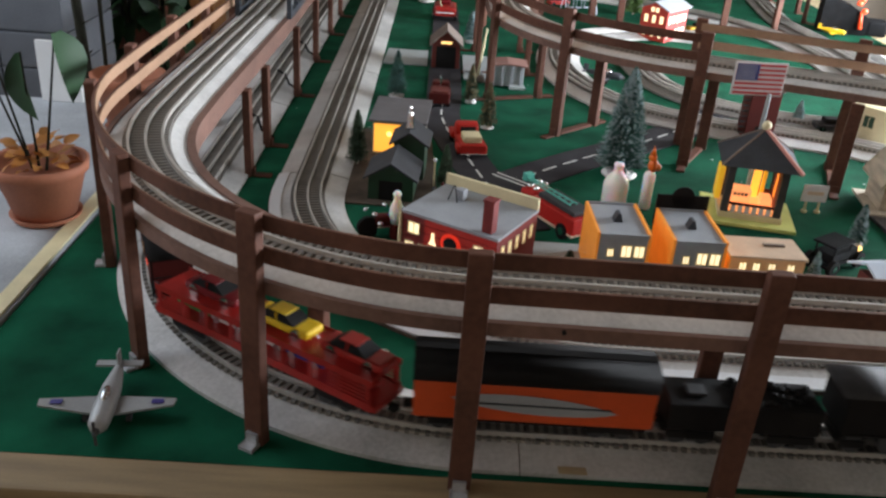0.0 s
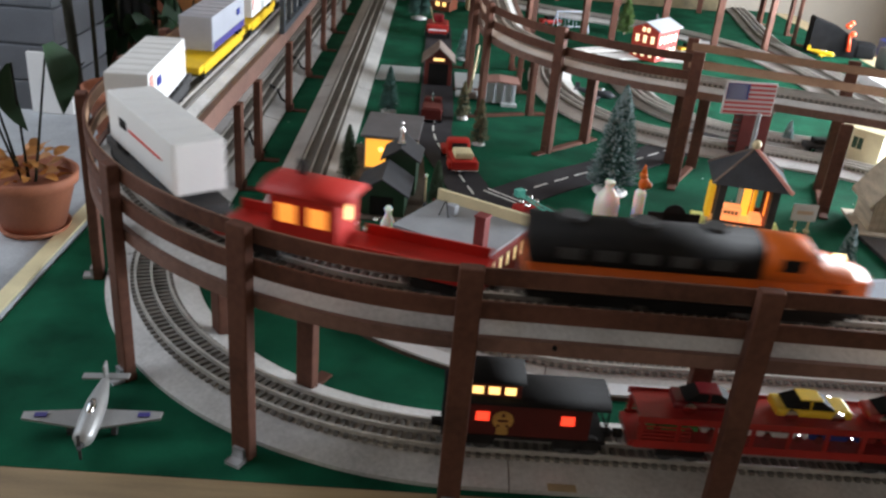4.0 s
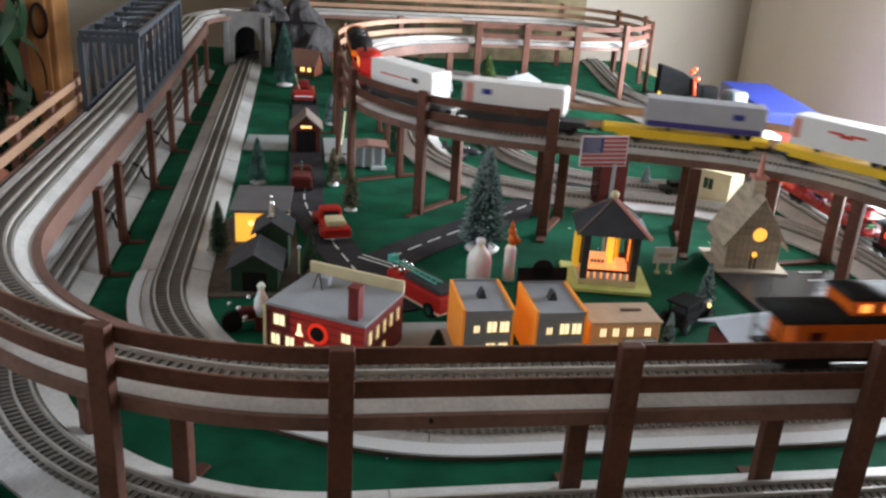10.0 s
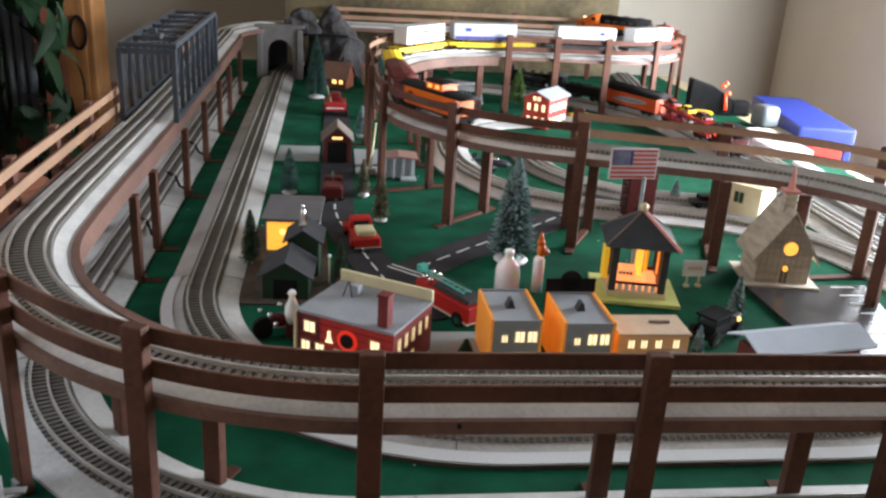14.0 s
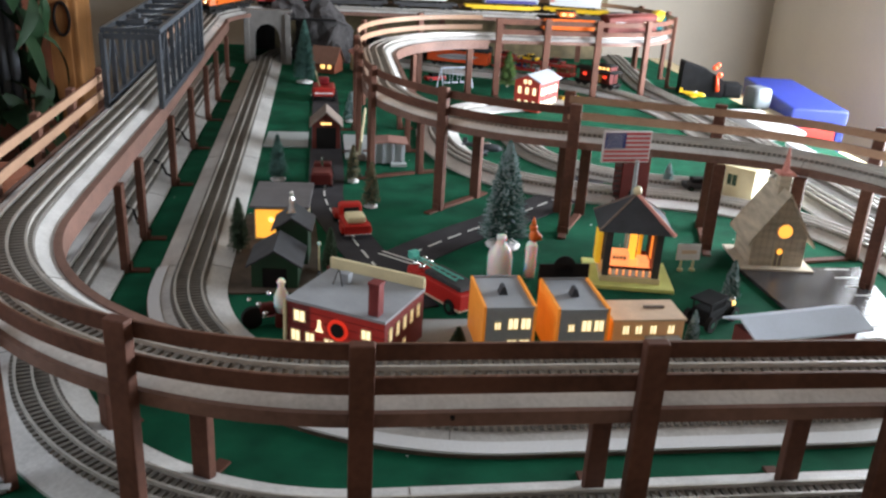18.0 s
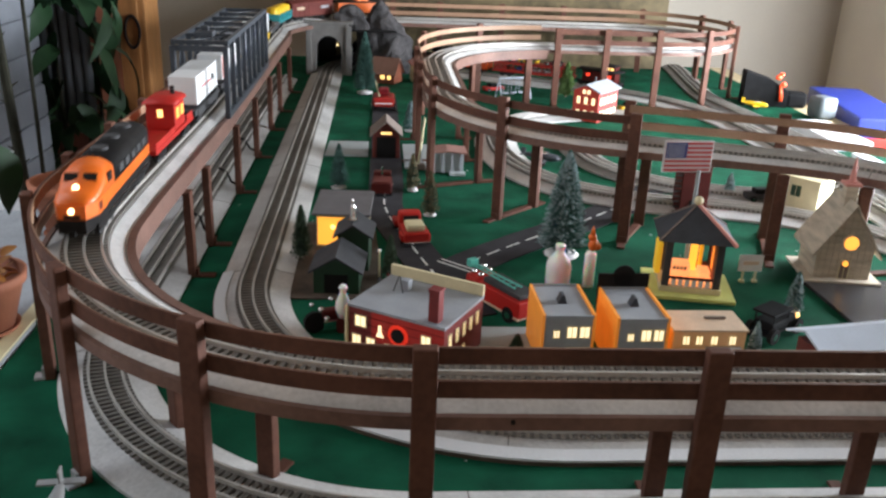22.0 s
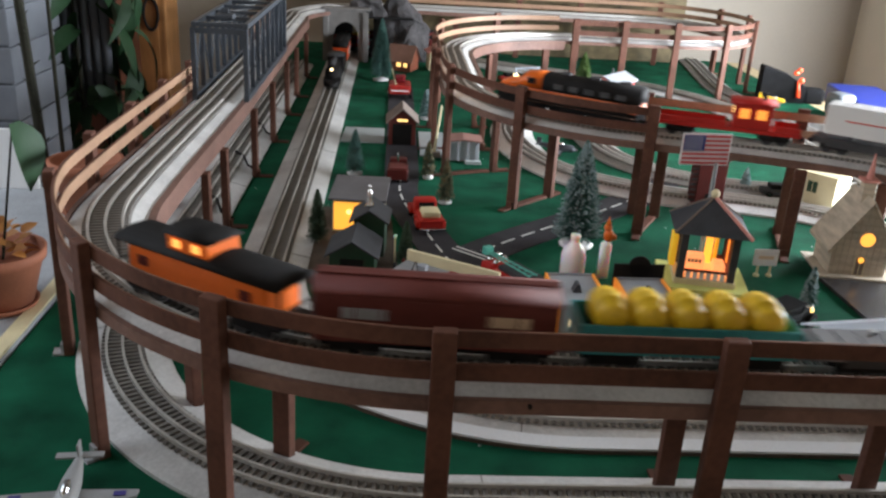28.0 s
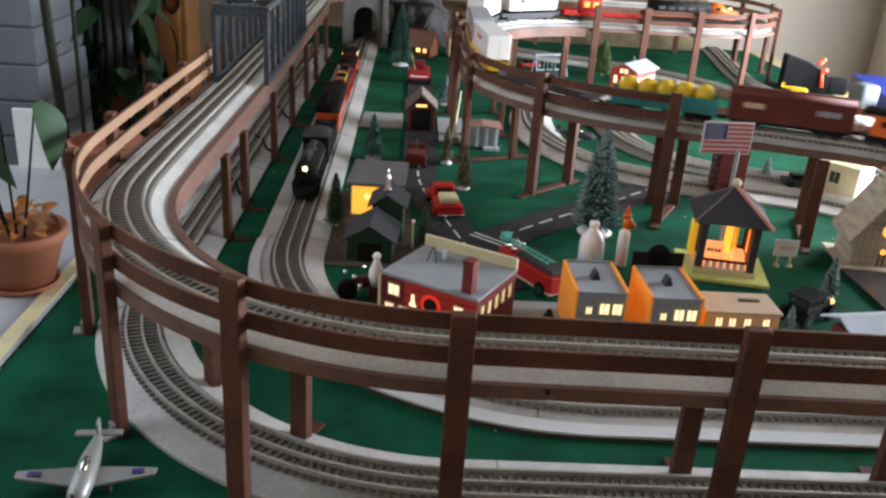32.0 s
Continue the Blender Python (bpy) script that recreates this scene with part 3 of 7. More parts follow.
window("window_2", pose(X0 - 0.05, 1.05, 0.12, 0, 0, 90), 1.2, 1.28)

# ---------------------------------------------------------------- table
table = thing("layout_table", pose(0, 0, 0), "large train table covered with green carpet", "table")
part("tabletop", boxes((-0.384, 0.594, -0.03, 1.15, 3.05, -0.004)), M["pine"], table)
part("carpet", boxes((-0.383, 0.595, -0.0035, 1.149, 3.049, 0.0)), M["felt"], table, "dark green carpet")
# The apron's colour carries the shade along the front edge.
part("front_apron", boxes((-0.70, 0.555, -0.09, 1.15, 0.5935, 0.002), bev=0.003), M["apron"], table, "wooden edge board with shade put into its colour")
part("side_leaf", boxes((1.1505, 2.15, -0.03, 1.215, 3.05, -0.0005), bev=0.002), M["pine"], table, "pale wooden side leaf of the table")
for lx, ly in ((-0.33, 0.66), (1.1, 0.66), (-0.33, 2.98), (1.1, 2.98)):
    part("leg", boxes((lx - 0.035, ly - 0.035, Z0, lx + 0.035, ly + 0.035, -0.0305), bev=0.003), M["pine"], table)
sill = setting("sill", boxes((X0 + 0.002, 0.6, -0.05, -0.386, 1.42, 0.004), bev=0.003), M["sillpaint"], "white painted sill board beside the table")
part("sill_edge", boxes((-0.404, 0.601, 0.0042, -0.3865, 1.419, 0.0072), bev=0.0008), M["cream"], sill, "cream painted edge strip")
# Low white panel added to give the bright patch behind the pot.
tagged(part("draught_screen", boxes((-0.612, 1.403, 0.0044, -0.548, 1.411, 0.100), bev=0.001), M["trailer"], None), "white panel added on the sill for the bright patch behind the pot", "screen")

# ---------------------------------------------------------------- raised deck with posts and rails
def along(x, y):
    """The mark of the deck nearest to a place."""
    return float(UPPER.s[np.argmin(np.hypot(UPPER.xy[:, 0] - x, UPPER.xy[:, 1] - y))])


def track(route, a, b, z, parent, near=None):
    """Roadbed, three rails and ties; near: a stretch in which each tie is a piece of its own."""
    bm = bmesh.new()
    route.ribbon(bm, a, b, -0.0190, 0.0190, z, z + 0.0012)
    part("roadbed", bm, M["roadbed"], parent, "dark grey ballast strip")
    for off in (-0.016, 0.0, 0.016):
        bm = bmesh.new()
        route.ribbon(bm, a, b, off - 0.0012, off + 0.0012, z + 0.0035, z + 0.0078)
        part("rail", bm, M["rail"], parent)
    proto = mesh_of(boxes((-0.0019, -0.0212, 0, 0.0019, 0.0212, 0.0030)), "tie", M["tie"])
    verts, faces = [], []
    for k in range(int((b - a) / 0.0078)):
        s = a + (k + 0.5) * 0.0078
        p, d = route.at(s)
        m = Matrix.Translation((*p, z + 0.0010)) @ Matrix.Rotation(math.atan2(d[1], d[0]), 4, "Z")
        if near and near[0] <= s <= near[1]:
            piece("tie", proto, parent, m)
        else:
            base = len(verts)
            verts += [tuple(m @ v.co) for v in proto.vertices]
            faces += [[base + i for i in f.vertices] for f in proto.polygons]
    me = bpy.data.meshes.new("tie_run")
    me.from_pydata(verts, [], faces)
    me.materials.append(M["tie"])
    ob = new("tie_run", me)
    ob.parent = parent
    ob["kind"] = "stuff"


deck = thing("elevated_deck", pose(0, 0, 0), "raised grey track deck with brown edge boards", "trestle")
bm = bmesh.new()
UPPER.section(bm, 0, UPPER.length, [(-0.038, DECK - 0.011), (0.038, DECK - 0.011), (0.038, DECK - 0.0065), (0.0230, DECK), (-0.0230, DECK), (-0.038, DECK - 0.0065)])
part("deck_board", bm, M["board"], deck, "pale grey painted deck board")
LA, LB, LC = along(0.45, 0.63), along(0.45, 1.34), along(0.44, 2.39)
for side, a, b, deep, wide in ((1, 0.0, LA, 0.0290, 0.0465), (1, LA, UPPER.length, 0.0150, 0.0430), (-1, 0.0, LB, 0.0150, 0.0432), (-1, LB, LC, 0.0270, 0.0465), (-1, LC, UPPER.length, 0.0125, 0.0435)):
    bm = bmesh.new()
    lo, hi = sorted((side * 0.0382, side * wide))
    UPPER.ribbon(bm, a, b, lo, hi, DECK - deep, DECK - 0.0045)
    part("edge_board", bm, M["edge"], deck, "brown painted edge board")

up_track = thing("elevated_track", pose(0, 0, 0), "three-rail toy train track on the raised deck", "track")
track(UPPER, 0, UPPER.length, DECK, up_track, (along(-0.2, 0.72), along(0.47, 0.625)))
low_track = thing("ground_track", pose(0, 0, 0), "three-rail toy train track on a pale grey board", "track")
bm = bmesh.new()
LOWER.section(bm, 0, LOWER.length, [(-0.046, 0.0003), (0.046, 0.0003), (0.046, 0.0042), (0.0195, 0.0105), (-0.0195, 0.0105), (-0.046, 0.0042)])
part("track_board", bm, M["board"], low_track, "pale grey painted board with worn edges")
track(LOWER, 0, LOWER.length, 0.0105, low_track, (1.64, 2.60))
IN0 = float(LOWER.s[LOWER.s > 4][np.argmin(np.hypot(LOWER.xy[LOWER.s > 4][:, 0] + 0.148, LOWER.xy[LOWER.s > 4][:, 1] - 1.16))])
bm = bmesh.new()
LOWER.section(bm, IN0, IN0 + 1.30, [(-0.0475, 0.0040), (-0.0475, 0.0062), (-0.0335, 0.0090), (-0.0335, 0.0075)])
part("edge_strip", bm, M["white"], low_track, "white painted outer strip of the board")
# Narrow dark bar along the board's outer edge, below the white strip.
bm = bmesh.new()
LOWER.ribbon(bm, IN0, IN0 + 1.30, -0.0485, -0.0462, 0.0003, 0.0039)
part("edge_lip", bm, M["mud"], low_track, "narrow dark lip below the strip")

def joints(route, a, b, every, profile, parent):
    """Dark seams across the boards."""
    s = a
    while s < b:
        bm = bmesh.new()
        route.section(bm, s, s + 0.0008, profile)
        part("board_joint", bm, M["mud"], parent)
        s += every


joints(UPPER, 0.12, UPPER.length, 0.81, [(-0.0380, DECK - 0.007), (-0.0380, DECK - 0.0062), (-0.0230, DECK + 0.0003), (0.0230, DECK + 0.0003), (0.0380, DECK - 0.0062), (0.0380, DECK - 0.007)], deck)
joints(LOWER, 0.10, LOWER.length, 0.52, [(-0.0463, 0.0005), (-0.0463, 0.0044), (-0.0195, 0.0108), (0.0195, 0.0108), (0.0463, 0.0044), (0.0463, 0.0005)], low_track)

YARD = [
    Route(spline([(1.09, 0.70), (1.045, 1.0), (1.0, 1.30), (0.988, 1.60), (0.985, 1.90), (0.965, 2.20), (0.94, 2.45), (0.965, 2.68), (1.00, 2.90), (1.015, 3.02)])),
    Route(spline([(0.89, 1.62), (0.78, 1.56), (0.66, 1.56), (0.53, 1.62), (0.45, 1.74), (0.43, 1.92)])),
]
for r in YARD:
    t = thing("yard_track", pose(0, 0, 0), "grey three-rail siding track on the green carpet", "track", "yard tracks")
    bm = bmesh.new()
    r.section(bm, 0, r.length, [(-0.038, 0.0004), (0.038, 0.0004), (0.038, 0.004), (0.0262, 0.007), (-0.0262, 0.007), (-0.038, 0.004)])
    part("track_board", bm, M["yardboard"], t)
    track(r, 0, r.length, 0.007, t)


def marks_of(places):
    return [along(*p) for p in places]


def fence(name, marks, off, top, label, spans=(), foot=True):
    """Posts at marks (metres along the deck); two rails along each span."""
    f = thing(name, pose(0, 0, 0), label, "fence")
    for s in marks:
        p, d = UPPER.at(s)
        n = np.array([-d[1], d[0]])
        q = p + n * off
        bm = bmesh.new()
        box(bm, -0.0085, -0.005, 0, 0.0085, 0.005, top, bev=0.0014)
        o = part("post", bm, M["brown"], f)
        o.matrix_basis = Matrix.Translation((*q, 0)) @ Matrix.Rotation(math.atan2(d[1], d[0]), 4, "Z")
        if foot:
            sg = 1 if off > 0 else -1
            bm = bmesh.new()
            reach, fm = (0.030, M["brown"]) if foot is True else (0.015, M["bracket"])
            box(bm, -0.006, sg * 0.0055, 0.0004, 0.006, sg * reach, 0.0030, bev=0.0008)
            box(bm, -0.005, sg * 0.0052, 0.0031, 0.005, sg * 0.008, 0.012)
            part("foot", bm, fm, o, "" if foot is True else "small pale metal bracket")
    sg = 1 if off > 0 else -1
    for a, b in spans:
        for z0, z1 in ((0.1845, 0.1965), (0.1585, 0.1715)):
            bm = bmesh.new()
            lo, hi = sorted((off - sg * 0.0054, off - sg * 0.0076))
            UPPER.ribbon(bm, a, b, lo, hi, z0, z1)
            board = part("rail_board", bm, M["brown"], f)
            bm = bmesh.new()
            lo, hi = sorted((off - sg * 0.0077, off - sg * 0.0090))
            UPPER.ribbon(bm, a, b, lo, hi, z0 + 0.0004, z1 - 0.0004)
            part("bare_back", bm, M["barewood"], board, "bare tan wood on the track side")
    return f


OUT, INN = -0.0488, 0.0488
LEN = UPPER.length
fence("deck_fence", marks_of(((-0.33, 2.42), (-0.33, 2.15), (-0.33, 1.50), (-0.33, 1.34), (-0.33, 1.19), (-0.337, 1.04), (-0.337, 0.893), (-0.237, 0.716), (-0.112, 0.63), (0.04, 0.589), (0.236, 0.583), (0.43, 0.58), (0.62, 0.62))),
      OUT, 0.20, "brown two-rail fence along the outer deck edge", [(along(-0.33, 2.5), along(-0.33, 2.05)), (along(-0.33, 1.52), along(0.66, 0.64))], "small")
fence("inner_posts", marks_of(((-0.23, 1.163), (-0.23, 1.281), (-0.23, 1.528), (-0.23, 1.76), (-0.23, 1.99), (-0.23, 2.18), (-0.23, 2.42), (-0.17, 0.80), (-0.072, 0.738), (0.244, 0.711), (0.42, 0.70))), INN, DECK - 0.0292,
      "brown posts under the inner edge of the deck")
fence("loop_fence", marks_of(((0.384, 1.297), (0.221, 1.43), (0.13, 1.593), (0.09, 1.75), (0.085, 1.93), (0.13, 2.18), (0.26, 2.38))), INN, 0.202,
      "brown two-rail fence round the inner loop", [(along(0.386, 1.30), along(0.44, 2.44))])
fence("bend_fence", marks_of(((0.40, 1.40), (0.63, 1.36), (0.80, 1.20), (0.86, 1.0))), OUT, 0.202,
      "brown two-rail fence on the far edge of the bend", [(along(0.86, 0.98), along(0.40, 1.40))])
fence("back_fence", marks_of(((0.47, 2.34), (0.60, 2.34), (0.74, 2.34), (0.88, 2.39), (0.98, 2.52), (1.04, 2.64), (0.98, 2.76), (0.85, 2.9), (0.6, 2.93), (0.4, 2.93), (0.2, 2.93), (0.05, 2.93))), OUT, 0.202,
      "brown two-rail fence along the back deck", [(along(0.46, 2.36), along(0.0, 2.90))])
bend = fence("bend_posts", marks_of(((0.592, 1.25), (0.70, 1.20), (0.76, 1.09))), INN, DECK - 0.0152, "brown posts under the near edge of the bend")
loop = fence("loop_posts", marks_of(((0.425, 1.363), (0.309, 1.516), (0.231, 1.629), (0.207, 1.765), (0.20, 1.95), (0.28, 2.18), (0.4, 2.3))), OUT, DECK - 0.0272, "brown posts under the inner loop")


def ground_beams(parent, pairs):
    """A flat board on the carpet from the foot of one post to the foot of its partner."""
    for (ax, ay), (bx, by) in pairs:
        p, d = UPPER.at(along(ax, ay))
        q, e = UPPER.at(along(bx, by))
        a = Vector((p[0] - d[1] * INN, p[1] + d[0] * INN, 0.0034))
        b = Vector((q[0] + e[1] * INN, q[1] - e[0] * INN, 0.0034))
        run_ = b - a
        o = part("ground_beam", boxes((0.010, -0.006, -0.0030, run_.length - 0.010, 0.006, 0.0012), bev=0.0008), M["brown"], parent)
        o.matrix_basis = Matrix.Translation(a) @ Matrix.Rotation(math.atan2(run_.y, run_.x), 4, "Z")


ground_beams(loop, (((0.384, 1.297), (0.425, 1.363)), ((0.221, 1.43), (0.309, 1.516)), ((0.13, 1.593), (0.231, 1.629)), ((0.09, 1.75), (0.207, 1.765))))
ground_beams(bend, (((0.592, 1.25), (0.63, 1.36)), ((0.70, 1.20), (0.80, 1.20))))


# ---------------------------------------------------------------- trains (front towards +x, rail top at z = 0)
def new_car(name, label, category, length, axles=2, spread=0.33):
    car = thing(name, pose(0, 0, 0), label, category)
    for sx in (-1, 1):
        cx = sx * length * spread
        w = 0.011 * axles
        t = part("truck", boxes((cx - w, -0.0115, 0.006, cx + w, 0.0115, 0.015), (cx - w * 0.9, -0.0195, 0.006, cx + w * 0.9, -0.0180, 0.013), (cx - w * 0.9, 0.0180, 0.006, cx + w * 0.9, 0.0195, 0.013), bev=0.0006), M["black"], car)
        for k in range(axles):
            for wy in (-1, 1):
                bm = bmesh.new()
                wx = cx + (k - (axles - 1) / 2) * 0.021
                cyl(bm, (wx, wy * 0.0135, 0.0085), (wx, wy * 0.0175, 0.0085), 0.0085, seg=16)
                part("wheel", bm, M["darkgrey"], t)
        part("coupler", boxes((min(sx * length / 2, sx * (length / 2 + 0.008)), -0.003, 0.008, max(sx * length / 2, sx * (length / 2 + 0.008)), 0.003, 0.013)), M["black"], car)
    return car


def lathe_x(bm, profile, seg=20, y=0.0, z=0.0):
    rings = [[bm.verts.new((x, y + r * math.cos(2 * math.pi * k / seg), z + r * math.sin(2 * math.pi * k / seg))) for k in range(seg)] for x, r in profile]
    for p, q in zip(rings, rings[1:]):
        for k in range(seg):
            bm.faces.new((p[k], p[(k + 1) % seg], q[(k + 1) % seg], q[k]))
    bm.faces.new(rings[0][::-1])
    bm.faces.new(rings[-1])


def hull(bm, sections):
    """Joins equal cross sections [(x, [(y, z), ...]), ...] into one closed skin."""
    rings = [[bm.verts.new((x, y, z)) for y, z in sec] for x, sec in sections]
    n = len(rings[0])
    for p, q in zip(rings, rings[1:]):
        for k in range(n):
            bm.faces.new((p[k], p[(k + 1) % n], q[(k + 1) % n], q[k]))
    bm.faces.new(rings[0][::-1])
    bm.faces.new(rings[-1])


def arch(w, z0, z1, rise, n=8):
    """An upright section with a rounded top."""
    return [(-w, z0), (-w, z1)] + [(w * -math.cos(math.pi * k / n), z1 + rise * math.sin(math.pi * k / n)) for k in range(1, n)] + [(w, z1), (w, z0)]


def slit(car, name, x0, x1, y, z0, z1, material, label=""):
    return part(name, boxes((x0, min(y, y + math.copysign(0.0008, y)), z0, x1, max(y, y + math.copysign(0.0008, y)), z1)), material, car, label)


def diesel():
    L = 0.238
    car = new_car("diesel_locomotive", "orange and black toy diesel locomotive with lit headlights", "locomotive", L, 3, 0.30)
    low = boxes((-L / 2, -0.021, 0.0245, L / 2 - 0.045, 0.021, 0.037), bev=0.001)
    part("skirt", boxes((-L / 2, -0.0208, 0.015, L / 2 - 0.045, 0.0208, 0.0243), bev=0.001), M["black"], car, "black lower body")
    part("body", low, M["orange"], car, "orange body sides")
    bm = bmesh.new()
    hull(bm, [(-L / 2, arch(0.021, 0.0375, 0.052, 0.012)), (L / 2 - 0.078, arch(0.021, 0.0375, 0.052, 0.012))])
    part("roof", bm, M["black"], car, "black upper body and roof", True)
    bm = bmesh.new()
    nose = [(L / 2 - 0.0775, arch(0.0212, 0.0375, 0.052, 0.0125)), (L / 2 - 0.045, arch(0.0212, 0.0375, 0.050, 0.0125)), (L / 2 - 0.034, arch(0.021, 0.0375, 0.043, 0.009)), (L / 2 - 0.014, arch(0.0195, 0.0375, 0.039, 0.0085)), (L / 2, arch(0.013, 0.0375, 0.0378, 0.004))]
    hull(bm, nose)
    part("cab", bm, M["orange"], car, "rounded orange cab and nose", True)
    bm = bmesh.new()
    hull(bm, [(L / 2 - 0.0448, [(-0.021, 0.0235), (-0.021, 0.0374), (0.021, 0.0374), (0.021, 0.0235)]), (L / 2 - 0.016, [(-0.0205, 0.0235), (-0.0205, 0.0374), (0.0205, 0.0374), (0.0205, 0.0235)]), (L / 2 + 0.002, [(-0.013, 0.0235), (-0.013, 0.0374), (0.013, 0.0374), (0.013, 0.0235)])])
    part("nose", bm, M["orange"], car)
    bm = bmesh.new()
    hull(bm, [(L / 2 - 0.0448, [(-0.0208, 0.012), (-0.0208, 0.0233), (0.0208, 0.0233), (0.0208, 0.012)]), (L / 2 - 0.016, [(-0.0203, 0.012), (-0.0203, 0.0233), (0.0203, 0.0233), (0.0203, 0.012)]), (L / 2 + 0.004, [(-0.0128, 0.010), (-0.0128, 0.0233), (0.0128, 0.0233), (0.0128, 0.010)])])
    part("pilot", bm, M["black"], car, "black pilot below the nose")
    for y in (-0.0185, 0.0185):
        part("nose_stripe", boxes((L / 2 - 0.030, min(y, y * 1.12), 0.0265, L / 2 - 0.018, max(y, y * 1.12), 0.0345)), M["darkred"], car, "dark marking on the nose")
    part("number_board", boxes((L / 2 - 0.0005, -0.0075, 0.0245, L / 2 + 0.0028, 0.0075, 0.0278)), M["black"], car)
    part("frame", boxes((-L / 2, -0.0205, 0.010, L / 2 - 0.01, 0.0205, 0.0145)), M["black"], car)
    part("fuel_tank", boxes((-0.03, -0.016, 0.003, 0.03, 0.016, 0.0097), bev=0.002), M["black"], car)
    for y in (-0.0216, 0.0216):
        part("handrail", boxes((-L / 2, min(y, y * 1.03), 0.0170, L / 2 - 0.05, max(y, y * 1.03), 0.0182)), M["chrome"], car, "bright lower trim line")
        for k in range(5):
            slit(car, "grille", -L / 2 + 0.02 + k * 0.026, -L / 2 + 0.036 + k * 0.026, y * 0.985, 0.042, 0.050, M["darkgrey"])
        slit(car, "side_window", L / 2 - 0.066, L / 2 - 0.052, y * 0.99, 0.045, 0.054, M["black"])
    for y in (-0.009, 0.009):
        o = part("windscreen", boxes((-0.0006, -0.0065, -0.004, 0.0006, 0.0065, 0.004)), M["black"], car)
        o.matrix_basis = pose(L / 2 - 0.0375, y, 0.0545, 0, -40, 0)
    for x, z in ((L / 2 - 0.019, 0.049), (L / 2 + 0.001, 0.032)):
        bm = bmesh.new()
        ball(bm, (x, 0, z), 0.0033)
        part("headlight", bm, M["headlight"], car, "glowing headlight", True)
    for k in range(3):
        bm = bmesh.new()
        cyl(bm, (-0.09 + k * 0.05, 0, 0.0635), (-0.09 + k * 0.05, 0, 0.0665), 0.009, seg=14)
        part("roof_fan", bm, M["darkgrey"], car)
    return car


def red_caboose():
    L = 0.205
    car = new_car("work_caboose", "red work caboose with lit cabin windows", "caboose", L)
    part("flatbed", boxes((-L / 2, -0.021, 0.015, L / 2, 0.021, 0.021), bev=0.001), M["red"], car, "low red deck")
    part("cabin", boxes((-0.059, -0.019, 0.0215, -0.005, 0.019, 0.056), bev=0.001), M["red"], car)
    bm = bmesh.new()
    hull(bm, [(-0.064, arch(0.022, 0.0562, 0.058, 0.006)), (0.001, arch(0.022, 0.0562, 0.058, 0.006))])
    part("roof", bm, M["red"], car, "rounded red roof", True)
    for y in (-0.0192, 0.0192):
        for x in (-0.044, -0.020):
            slit(car, "window", x - 0.0072, x + 0.0072, y, 0.036, 0.050, M["lit_orange"], "glowing cabin window")
    part("end_window", boxes((-0.0048, -0.0035, 0.039, -0.0038, 0.0035, 0.049)), M["lit_warm"], car, "glowing end window")
    for y in (-0.0205, 0.0205):
        part("side_board", boxes((0.003, min(y, y * 0.9), 0.0213, L / 2 - 0.002, max(y, y * 0.9), 0.029)), M["red"], car)
        part("side_board", boxes((-L / 2 + 0.002, min(y, y * 0.9), 0.0213, -0.066, max(y, y * 0.9), 0.029)), M["red"], car)
    bm = bmesh.new()
    cyl(bm, (-0.045, 0.008, 0.062), (-0.045, 0.008, 0.074), 0.003)
    part("stovepipe", bm, M["black"], car)
    return car


